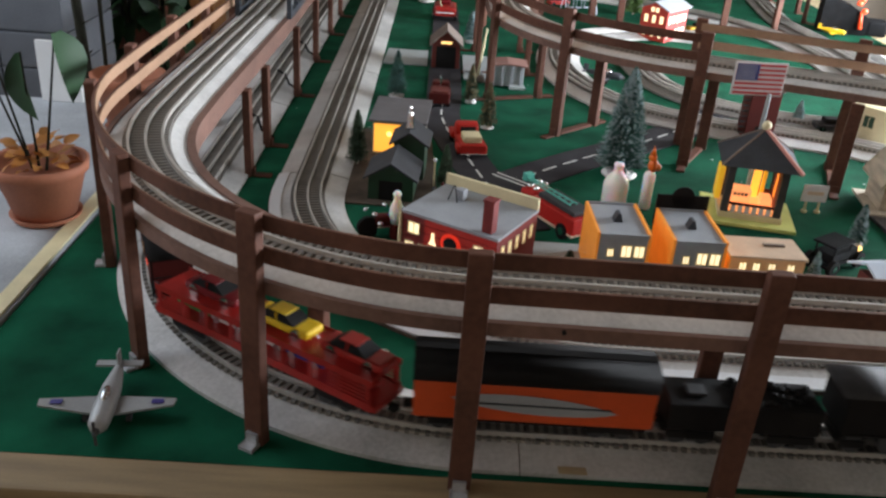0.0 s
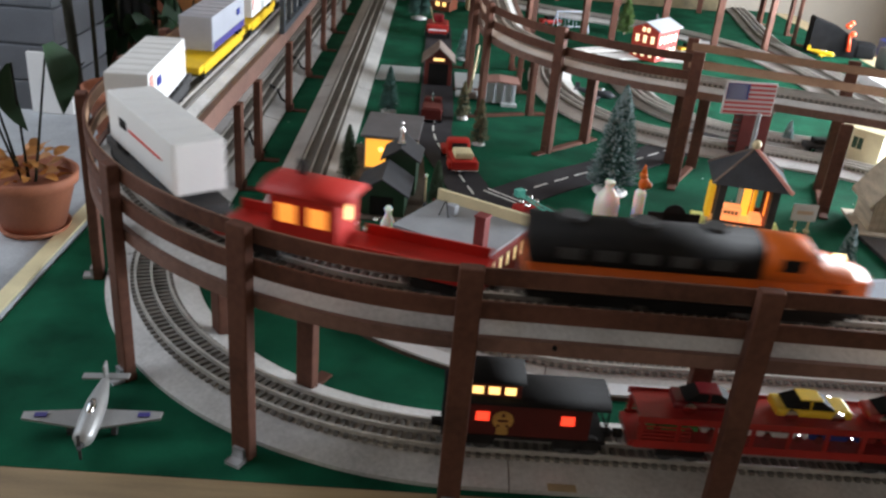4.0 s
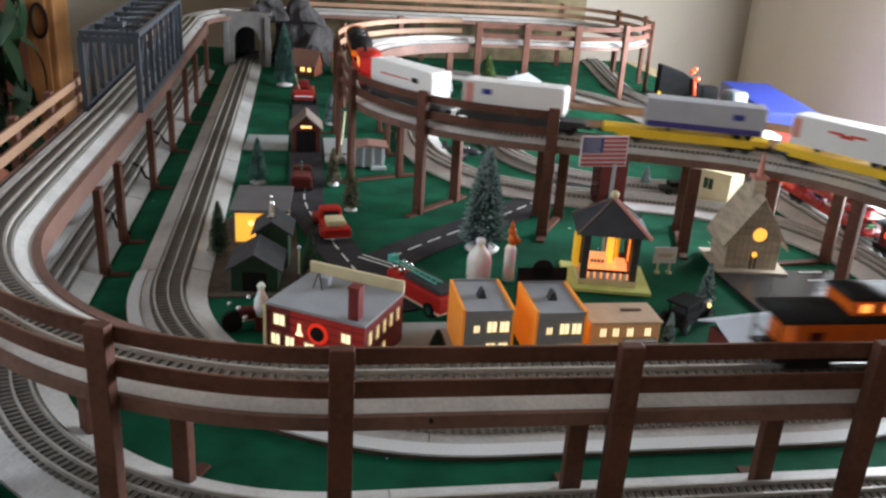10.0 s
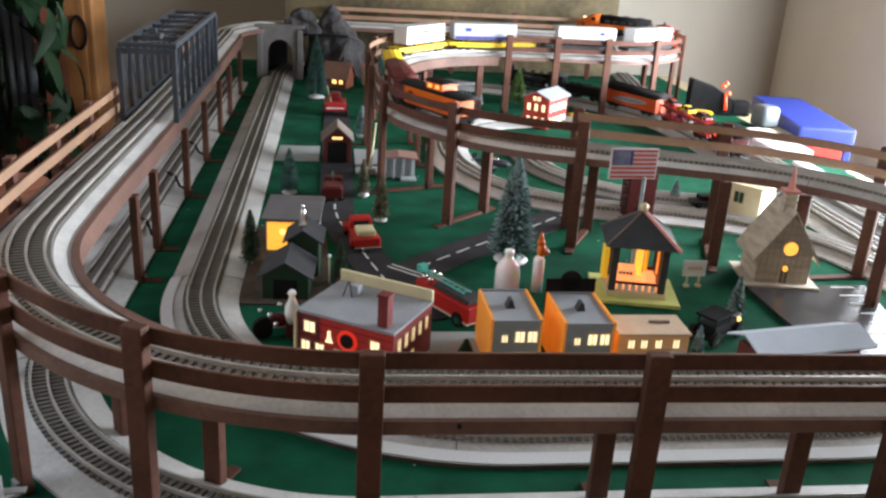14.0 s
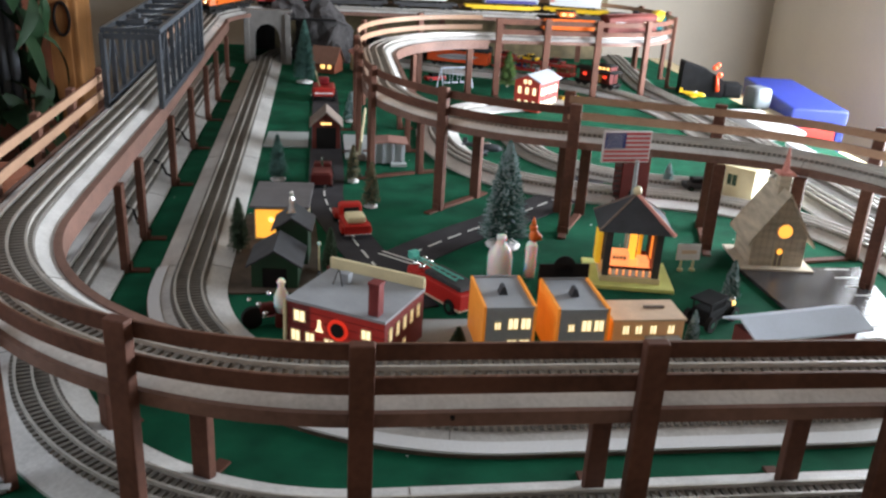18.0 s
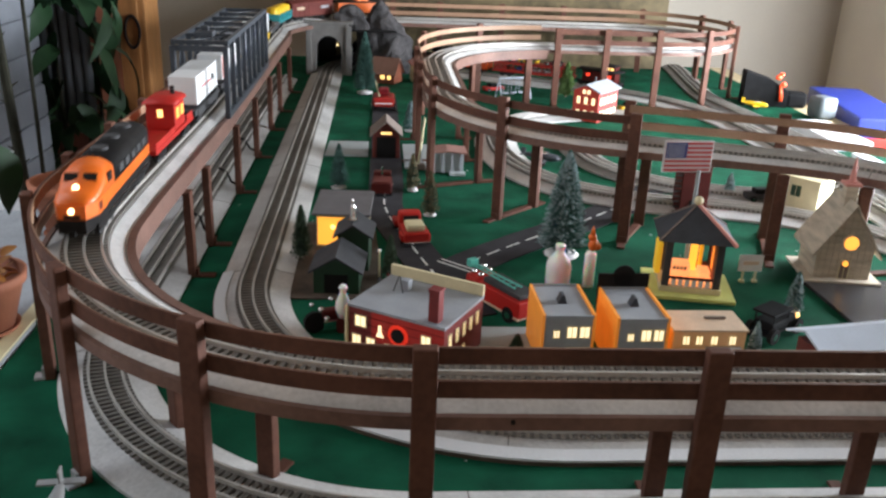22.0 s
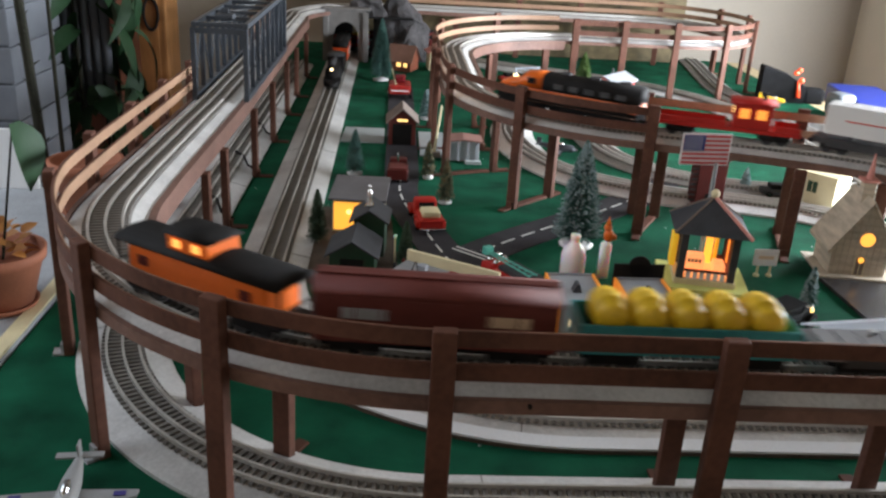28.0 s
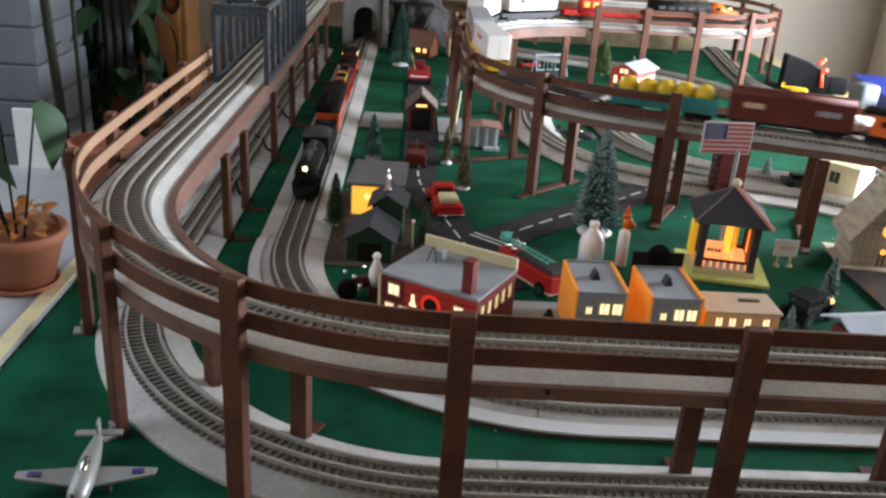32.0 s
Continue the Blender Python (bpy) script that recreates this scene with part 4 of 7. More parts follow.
def trailer_car(L, t0, t1, deck_mat, body_mat, label, kind):
    """A flat car with a road trailer from t0 to t1; kind chooses its markings."""
    car = new_car("trailer_flatcar", label, "flat car", L)
    part("flatbed", boxes((-L / 2, -0.019, 0.013, L / 2, 0.019, 0.0215), bev=0.001), deck_mat, car)
    for y in (-0.0198, 0.0198):
        part("side_sill", boxes((-L / 2 + 0.02, min(y, y * 0.96), 0.009, L / 2 - 0.02, max(y, y * 0.96), 0.0205)), deck_mat, car)
    z0 = 0.028
    box_ = part("trailer", boxes((t0, -0.0205, z0, t1, 0.0205, z0 + 0.049), bev=0.0012), body_mat, car, "road trailer box")
    for x in (t0 + 0.02, t0 + 0.036):
        for y in (-0.016, 0.016):
            bm = bmesh.new()
            cyl(bm, (x, y - 0.004, 0.027), (x, y + 0.004, 0.027), 0.0058, seg=14)
            part("trailer_wheel", bm, M["black"], car)
    part("landing_gear", boxes((t1 - 0.04, -0.012, 0.0217, t1 - 0.036, 0.012, z0 - 0.0002)), M["darkgrey"], car)
    for y in (-0.0206, 0.0206):
        if kind == "stripe":
            slit(box_, "stripe", t0 + 0.055, t1 - 0.028, y, z0 + 0.024, z0 + 0.0262, M["redplastic"], "red stripe")
            slit(box_, "emblem", t0 + 0.032, t0 + 0.048, y, z0 + 0.022, z0 + 0.031, M["black"], "black emblem")
        elif kind == "dot":
            e0 = t1 - 0.045
            slit(box_, "emblem", e0, e0 + 0.015, y, z0 + 0.026, z0 + 0.036, M["blueplastic"], "small blue emblem")
            slit(box_, "end_band", t1 - 0.016, t1 - 0.004, y, z0 + 0.004, z0 + 0.045, M["salmon"], "pale red end band")
        elif kind == "arrow":
            bm = bmesh.new()
            yy = y + math.copysign(0.0006, y)
            c = (t0 + t1) / 2
            for q in ((c - 0.026, c - 0.004, 0.035, 0.031), (c - 0.010, c + 0.010, 0.033, 0.027), (c + 0.004, c + 0.026, 0.035, 0.031)):
                box(bm, q[0], min(y, yy), z0 + q[3], q[1], max(y, yy), z0 + q[2])
            part("emblem", bm, M["redplastic"], box_, "red winged emblem")
            slit(box_, "end_band", t1 - 0.014, t1 - 0.003, y, z0 + 0.012, z0 + 0.044, M["salmon"], "red end band")
        else:
            slit(box_, "skirt", t0 + 0.004, t1 - 0.004, y, z0 + 0.001, z0 + 0.011, M["purple"], "deep blue skirt")
            slit(box_, "emblem", t0 + 0.03, t0 + 0.046, y, z0 + 0.025, z0 + 0.035, M["blueplastic"], "blue emblem")
    for k in range(7):
        x = t0 + 0.012 + k * (t1 - t0 - 0.024) / 6
        part("roof_rib", boxes((x - 0.0006, -0.0195, z0 + 0.0491, x + 0.0006, 0.0195, z0 + 0.0498)), body_mat, box_)
    part("end_door", boxes((t0 - 0.0008, -0.0185, z0 + 0.004, t0 - 0.0001, -0.0005, z0 + 0.046)), body_mat, box_)
    part("end_door", boxes((t0 - 0.0008, 0.0005, z0 + 0.004, t0 - 0.0001, 0.0185, z0 + 0.046)), body_mat, box_)
    box_.matrix_basis = Matrix.Translation((0, 0, z0 * 0.15)) @ Matrix.Diagonal((1, 1, 0.85, 1))
    return car


def low_flat():
    L = 0.20
    car = new_car("depressed_flatcar", "grey low flat car with a black winch in its middle", "flat car", L)
    part("flatbed", boxes((-L / 2, -0.0195, 0.014, L / 2, 0.0195, 0.021), bev=0.001), M["shoproof"], car)
    for k in range(11):
        part("deck_plank", boxes((-0.093 + k * 0.017, -0.019, 0.0211, -0.078 + k * 0.017, 0.019, 0.0219)), M["shoproof"], car)
    w = part("winch", boxes((-0.030, -0.008, 0.0220, 0.030, 0.008, 0.0255), (-0.010, -0.0055, 0.0255, 0.010, 0.0055, 0.0325), bev=0.0008), M["black"], car, "black winch frame")
    bm = bmesh.new()
    cyl(bm, (0.0, -0.011, 0.0330), (0.0, 0.011, 0.0330), 0.0042, seg=16)
    part("winch_drum", bm, M["black"], w)
    for x in (-0.045, 0.045):
        for y in (-0.013, 0.013):
            bm = bmesh.new()
            cyl(bm, (x, y, 0.0220), (x, y, 0.0240), 0.0022, seg=10)
            part("tie_down", bm, M["bracket"], car)
    for y in (-0.0198, 0.0198):
        part("side_sill", boxes((-L / 2 + 0.02, min(y, y * 0.96), 0.0095, L / 2 - 0.02, max(y, y * 0.96), 0.0205)), M["darkgrey"], car)
    return car


def gondola():
    L = 0.158
    car = new_car("barrel_gondola", "teal gondola carrying a row of yellow barrels", "gondola", L)
    b = boxes((-L / 2, -0.020, 0.014, L / 2, 0.020, 0.018), (-L / 2, -0.021, 0.018, L / 2, -0.0195, 0.037), (-L / 2, 0.0195, 0.018, L / 2, 0.021, 0.037), (-L / 2, -0.0195, 0.018, -L / 2 + 0.0015, 0.0195, 0.037), (L / 2 - 0.0015, -0.0195, 0.018, L / 2, 0.0195, 0.037))
    part("body", b, M["teal"], car)
    for k in range(13):
        for y in (-0.0212, 0.0212):
            x = -L / 2 + 0.006 + k * (L - 0.012) / 12
            part("side_rib", boxes((x - 0.0012, min(y, y * 1.05), 0.0182, x + 0.0012, max(y, y * 1.05), 0.0365)), M["teal"], car)
    for k in range(5):
        bm = bmesh.new()
        x = -0.056 + k * 0.028
        prof = [(-0.018, 0.0105), (-0.0165, 0.0118), (-0.006, 0.0135), (-0.0058, 0.0142), (-0.0045, 0.0142), (0.0045, 0.0142), (0.0058, 0.0142), (0.006, 0.0135), (0.0165, 0.0118), (0.018, 0.0105)]
        rings = []
        for yy, r in prof:
            rings.append([bm.verts.new((x + r * math.cos(2 * math.pi * i / 18), yy, 0.040 + r * math.sin(2 * math.pi * i / 18))) for i in range(18)])
        for p, q in zip(rings, rings[1:]):
            for i in range(18):
                bm.faces.new((p[i], p[(i + 1) % 18], q[(i + 1) % 18], q[i]))
        bm.faces.new(rings[0])
        bm.faces.new(rings[-1][::-1])
        part("barrel", bm, M["yellow"], car, "yellow barrel", True)
    return car


def boxcar(L, body, roof, label, emblem):
    car = new_car("boxcar", label, "boxcar", L)
    top = 0.047 if emblem == "feather" else 0.0495
    part("body", boxes((-L / 2, -0.0205, 0.013, L / 2, 0.0205, top), bev=0.0008), body, car)
    bm = bmesh.new()
    hull(bm, [(-L / 2 - 0.001, arch(0.0214, top + 0.0002, top + (0.012 if emblem == "feather" else 0.002), 0.006)), (L / 2 + 0.001, arch(0.0214, top + 0.0002, top + (0.012 if emblem == "feather" else 0.002), 0.006))])
    part("roof", bm, roof, car, "", True)
    part("roof_walk", boxes((-L / 2, -0.004, top + (0.0182 if emblem == "feather" else 0.0082), L / 2, 0.004, top + (0.0195 if emblem == "feather" else 0.0095))), roof, car)
    part("frame", boxes((-L / 2 + 0.004, -0.018, 0.009, L / 2 - 0.004, 0.018, 0.0127)), M["black"], car)
    for y in (-0.0206, 0.0206):
        s = math.copysign(1, y)
        if emblem == "feather":
            bm = bmesh.new()
            n = 16
            up = [bm.verts.new((-0.065 + 0.13 * k / n, y + s * 0.0008, 0.030 - 0.06 * (k / n - 0.5) * 0.12 + 0.0085 * math.sin(math.pi * min(1, k / n * 1.02)) ** 0.6)) for k in range(n + 1)]
            dn = [bm.verts.new((-0.065 + 0.13 * k / n, y + s * 0.0008, 0.030 - 0.06 * (k / n - 0.5) * 0.12 - 0.0085 * math.sin(math.pi * min(1, k / n * 1.02)) ** 0.6)) for k in range(n + 1)]
            for k in range(n):
                bm.faces.new((dn[k], dn[k + 1], up[k + 1], up[k]) if s < 0 else (up[k], up[k + 1], dn[k + 1], dn[k]))
            bmesh.ops.remove_doubles(bm, verts=bm.verts, dist=1e-5)
            part("emblem", bm, M["grey"], car, "long silver feather emblem")
            slit(car, "quill", -0.05, 0.06, y + s * 0.001, 0.0295, 0.0305, M["darkgrey"])
        else:
            slit(car, "door", -0.018, 0.018, y, 0.0145, 0.0475, body, "sliding side door")
            for x0, x1 in ((-0.066, -0.034), (0.036, 0.066)):
                slit(car, "lettering_bar", x0, x1, y, 0.032, 0.040, M["grey"] if x0 < 0 else M["pink"], "faded white lettering")
        for k in range(9):
            x = -L / 2 + 0.01 + k * (L - 0.02) / 8
            if abs(x) > 0.02 and emblem != "feather":
                part("side_rib", boxes((x - 0.0007, min(y, y + s * 0.0009), 0.0145, x + 0.0007, max(y, y + s * 0.0009), 0.0480)), body, car)
    for sx in (-1, 1):
        for k in range(5):
            part("rung", boxes((sx * (L / 2 + 0.0002) - 0.0006, 0.008, 0.017 + 0.006 * k, sx * (L / 2 + 0.0002) + 0.0006, 0.018, 0.0182 + 0.006 * k)), M["black"], car)
    return car


def cupola_caboose(L, body, roof, label, lamp, trim, cx=-0.008):
    car = new_car("caboose", label, "caboose", L)
    part("body", boxes((-L / 2 + 0.014, -0.0195, 0.015, L / 2 - 0.014, 0.0195, 0.044), bev=0.0008), body, car)
    part("platform", boxes((-L / 2, -0.0195, 0.012, L / 2, 0.0195, 0.0147)), M["black"], car)
    bm = bmesh.new()
    hull(bm, [(-L / 2, arch(0.0215, 0.0442, 0.0455, 0.006)), (L / 2, arch(0.0215, 0.0442, 0.0455, 0.006))])
    part("roof", bm, roof, car, "dark rounded roof", True)
    cup = part("cupola", boxes((cx - 0.021, -0.017, 0.0485, cx + 0.021, 0.017, 0.061), bev=0.0008), body, car)
    bm = bmesh.new()
    hull(bm, [(cx - 0.024, arch(0.0185, 0.0612, 0.062, 0.004)), (cx + 0.024, arch(0.0185, 0.0612, 0.062, 0.004))])
    part("cupola_roof", bm, roof, cup, "", True)
    for y in (-0.0172, 0.0172):
        for x in (-0.0125, 0.0, 0.0125) if L < 0.15 else (-0.010, 0.010):
            slit(cup, "cupola_window", cx + x - 0.0042, cx + x + 0.0042, y, 0.0520, 0.0582, lamp, "glowing cupola window")
    for y in (-0.0197, 0.0197):
        for x in (-L / 2 + 0.03, L / 2 - 0.032):
            slit(car, "window", x - 0.0052, x + 0.0052, y, 0.029, 0.037, trim, "lit side window")
    if L < 0.15:
        for y in (-1, 1):
            bm = bmesh.new()
            cyl(bm, (-0.018, y * 0.0197, 0.030), (-0.018, y * 0.0203, 0.030), 0.0082, seg=24)
            e = part("round_emblem", bm, M["gold"], car, "round gold emblem")
            for x0, z0, x1, z1 in ((-0.0222, 0.0290, -0.0140, 0.0306), (-0.0190, 0.0335, -0.0168, 0.0362), (-0.0225, 0.0240, -0.0205, 0.0262), (-0.0155, 0.0240, -0.0135, 0.0262)):
                slit(e, "emblem_mark", x0, x1, y * 0.0203, z0, z1, M["darkred"])
            part("emblem_foot", boxes((-0.0225, min(y * 0.0197, y * 0.0203), 0.0165, -0.0135, max(y * 0.0197, y * 0.0203), 0.0225), bev=0.0002), M["gold"], e)
    for sx in (-1, 1):
        part("end_railing", boxes((sx * (L / 2 - 0.001) - 0.0006, -0.019, 0.0148, sx * (L / 2 - 0.001) + 0.0006, -0.0175, 0.044), (sx * (L / 2 - 0.001) - 0.0006, 0.0175, 0.0148, sx * (L / 2 - 0.001) + 0.0006, 0.019, 0.044), (sx * (L / 2 - 0.001) - 0.0006, -0.0175, 0.026, sx * (L / 2 - 0.001) + 0.0006, 0.0175, 0.0272)), M["black"], car)
    return car


def tiny_car(parent, px, py, pz, material, size=1.0):
    x = y = z = 0.0
    b = part("toy_car", boxes((x - 0.023, y - 0.0085, z + 0.003, x + 0.023, y + 0.0085, z + 0.0085), bev=0.002), material, parent, "small toy car")
    bm = bmesh.new()
    hull(bm, [(x - 0.017, [(y - 0.0075, z + 0.0085), (y - 0.0075, z + 0.0088), (y + 0.0075, z + 0.0088), (y + 0.0075, z + 0.0085)]), (x - 0.009, [(y - 0.0075, z + 0.0085), (y - 0.0062, z + 0.0135), (y + 0.0062, z + 0.0135), (y + 0.0075, z + 0.0085)]), (x + 0.004, [(y - 0.0075, z + 0.0085), (y - 0.0062, z + 0.0135), (y + 0.0062, z + 0.0135), (y + 0.0075, z + 0.0085)]), (x + 0.012, [(y - 0.0075, z + 0.0085), (y - 0.0075, z + 0.0088), (y + 0.0075, z + 0.0088), (y + 0.0075, z + 0.0085)])])
    part("greenhouse", bm, M["black"], b, "dark car windows")
    part("car_roof", boxes((x - 0.0092, y - 0.0060, z + 0.0133, x + 0.0042, y + 0.0060, z + 0.0142), bev=0.0003), material, b)
    for py_ in (-0.0069, 0.0069):
        part("door_pillar", boxes((x - 0.0035, y + py_ - 0.0007, z + 0.0086, x - 0.0023, y + py_ + 0.0007, z + 0.0134)), material, b)
    for wx in (-0.014, 0.014):
        for wy in (-0.0085, 0.0085):
            bm = bmesh.new()
            cyl(bm, (x + wx, y + wy - 0.001, z + 0.0042), (x + wx, y + wy + 0.001, z + 0.0042), 0.0041, seg=12)
            part("car_wheel", bm, M["chrome"], b)
    b.matrix_basis = Matrix.Translation((px, py, pz)) @ Matrix.Scale(size, 4)


def auto_carrier():
    L = 0.25
    car = new_car("auto_carrier", "red two-deck car carrier loaded with toy cars", "car carrier", L)
    part("lower_deck", boxes((-L / 2, -0.019, 0.013, L / 2, 0.019, 0.0185), bev=0.0008), M["carrier"], car)
    part("upper_deck", boxes((-L / 2 + 0.006, -0.019, 0.0375, L / 2 - 0.006, 0.019, 0.0405)), M["carrier"], car)
    for k in range(9):
        for y in (-0.0195, 0.0195):
            x = -L / 2 + 0.008 + k * (L - 0.016) / 8
            part("stanchion", boxes((x - 0.0016, min(y, y * 0.93), 0.0187, x + 0.0016, max(y, y * 0.93), 0.0373)), M["carrier"], car)
    for y in (-0.0202, 0.0202):
        part("side_truss", boxes((-L / 2 + 0.004, min(y, y * 0.97), 0.0365, L / 2 - 0.004, max(y, y * 0.97), 0.0425)), M["carrier"], car)
        part("lower_truss", boxes((-L / 2 + 0.004, min(y, y * 0.97), 0.0130, L / 2 - 0.004, max(y, y * 0.97), 0.0205)), M["carrier"], car)
        for sx in (-1, 1):
            for k in range(4):
                part("end_rail", boxes((min(sx * 0.078, sx * 0.120), min(y, y * 0.97), 0.0225 + 0.0034 * k, max(sx * 0.078, sx * 0.120), max(y, y * 0.97), 0.0240 + 0.0034 * k)), M["carrier"], car)
    for x, c in ((-0.062, "carmaroon"), (0.018, "yellow"), (0.092, "carrier")):
        tiny_car(car, x, 0, 0.0405, M[c], 1.32)
    for x, c in ((-0.088, "cargreen"), (-0.045, "trailer"), (0.0, "trailer"), (0.042, "blueplastic"), (0.090, "carrier")):
        tiny_car(car, x, 0, 0.0186, M[c], 0.9)
    return car


def steam_loco():
    L = 0.195
    car = new_car("steam_locomotive", "black toy steam locomotive with a glowing headlight", "locomotive", L, 1, 0.40)
    bm = bmesh.new()
    lathe_x(bm, [(-0.045, 0.0165), (0.050, 0.0165), (0.052, 0.0172), (0.080, 0.0172), (0.084, 0.0158), (0.088, 0.008)], 24, 0, 0.036)
    part("boiler", bm, M["black"], car, "round black boiler", True)
    part("running_board", boxes((-0.09, -0.021, 0.0185, 0.085, 0.021, 0.0205)), M["black"], car)
    part("cab", boxes((-0.092, -0.0205, 0.0207, -0.048, 0.0205, 0.055), bev=0.001), M["black"], car)
    bm = bmesh.new()
    hull(bm, [(-0.098, arch(0.0225, 0.0552, 0.056, 0.006)), (-0.044, arch(0.0225, 0.0552, 0.056, 0.006))])
    part("cab_roof", bm, M["darkgrey"], car, "", True)
    for x, r, h in ((0.070, 0.0055, 0.016), (0.038, 0.0065, 0.010), (0.008, 0.0075, 0.009), (-0.020, 0.0055, 0.008)):
        bm = bmesh.new()
        cyl(bm, (x, 0, 0.050), (x, 0, 0.050 + h), r, r * 1.15 if x > 0.06 else r * 0.8, 14)
        part("chimney" if x > 0.06 else "dome", bm, M["darkgrey"], car, "", True)
    bm = bmesh.new()
    cyl(bm, (0.084, 0, 0.047), (0.094, 0, 0.047), 0.0055, seg=14)
    part("lamp_housing", bm, M["black"], car)
    bm = bmesh.new()
    ball(bm, (0.0945, 0, 0.047), 0.0034)
    part("headlight", bm, M["headlight"], car, "glowing headlight", True)
    for x in (-0.045, -0.014, 0.017, 0.048):
        for y in (-1, 1):
            bm = bmesh.new()
            cyl(bm, (x, y * 0.0135, 0.013), (x, y * 0.0178, 0.013), 0.013, seg=20)
            part("driving_wheel", bm, M["darkgrey"], car)
    for y in (-0.0195, 0.0195):
        part("side_rod", boxes((-0.046, min(y, y * 0.95), 0.0110, 0.062, max(y, y * 0.95), 0.0140)), M["chrome"], car)
        part("cylinder", boxes((0.060, min(y * 1.05, y * 0.6), 0.008, 0.083, max(y * 1.05, y * 0.6), 0.0183), bev=0.002), M["black"], car)
        part("handrail", boxes((-0.04, min(y * 0.88, y * 0.91), 0.0425, 0.078, max(y * 0.88, y * 0.91), 0.0435)), M["chrome"], car)
    bm = bmesh.new()
    hull(bm, [(0.086, [(-0.018, 0.004), (-0.018, 0.018), (0.018, 0.018), (0.018, 0.004)]), (0.100, [(-0.004, 0.003), (-0.004, 0.010), (0.004, 0.010), (0.004, 0.003)])])
    part("cowcatcher", bm, M["black"], car)
    return car


def tender():
    L = 0.122
    car = new_car("tender", "black coal tender behind the steam locomotive", "tender", L)
    part("body", boxes((-L / 2, -0.0195, 0.014, L / 2, 0.0195, 0.038), bev=0.0015), M["black"], car)
    bm = bmesh.new()
    rnd = random.Random(4)
    for _ in range(70):
        bmesh.ops.create_icosphere(bm, subdivisions=1, radius=rnd.uniform(0.002, 0.0045), matrix=Matrix.Translation((rnd.uniform(-0.01, 0.055), rnd.uniform(-0.014, 0.014), rnd.uniform(0.037, 0.0405))))
    part("coal", bm, M["black"], car, "heap of coal")
    part("water_hatch", boxes((-0.045, -0.007, 0.0382, -0.030, 0.007, 0.041), bev=0.001), M["darkgrey"], car)
    return car


UPPER_TRAIN = [
    (diesel(), 0.0, 0.248),
    (red_caboose(), 0.260, 0.478),
    (trailer_car(0.192, -0.075, 0.083, M["darkgrey"], M["trailer"], "dark flat car carrying a white trailer with red stripe", "stripe"), 0.486, 0.690),
    (trailer_car(0.200, -0.065, 0.093, M["darkgrey"], M["trailer"], "dark flat car carrying a white road trailer", "dot"), 0.698, 0.910),
    (trailer_car(0.240, -0.110, 0.062, M["yellow"], M["silver"], "yellow flat car carrying a silver and blue trailer", "skirt"), 0.925, 1.175),
    (trailer_car(0.205, -0.075, 0.085, M["yellow"], M["trailer"], "yellow flat car carrying a white trailer with red emblem", "arrow"), 1.185, 1.400),
    (low_flat(), 1.408, 1.618),
    (gondola(), 1.626, 1.792),
    (boxcar(0.172, M["maroon"], M["maroon"], "brown boxcar with faded white lettering", "letters"), 1.796, 1.980),
    (cupola_caboose(0.168, M["orange"], M["black"], "orange caboose with black roof and lit cupola", M["lit_cupola"], M["darkred"]), 1.985, 2.160),
]
LOWER_TRAIN = [
    (steam_loco(), 0.0, 0.205),
    (tender(), 0.205, 0.335),
    (boxcar(0.188, M["redorange"], M["black"], "red-orange boxcar with black roof and silver feather emblem", "feather"), 0.338, 0.534),
    (auto_carrier(), 0.540, 0.800),
    (cupola_caboose(0.128, M["darkred"], M["black"], "dark red caboose with lit cupola and red lamps", M["lit_warm"], M["lit_red"], -0.027), 0.808, 0.945),
]


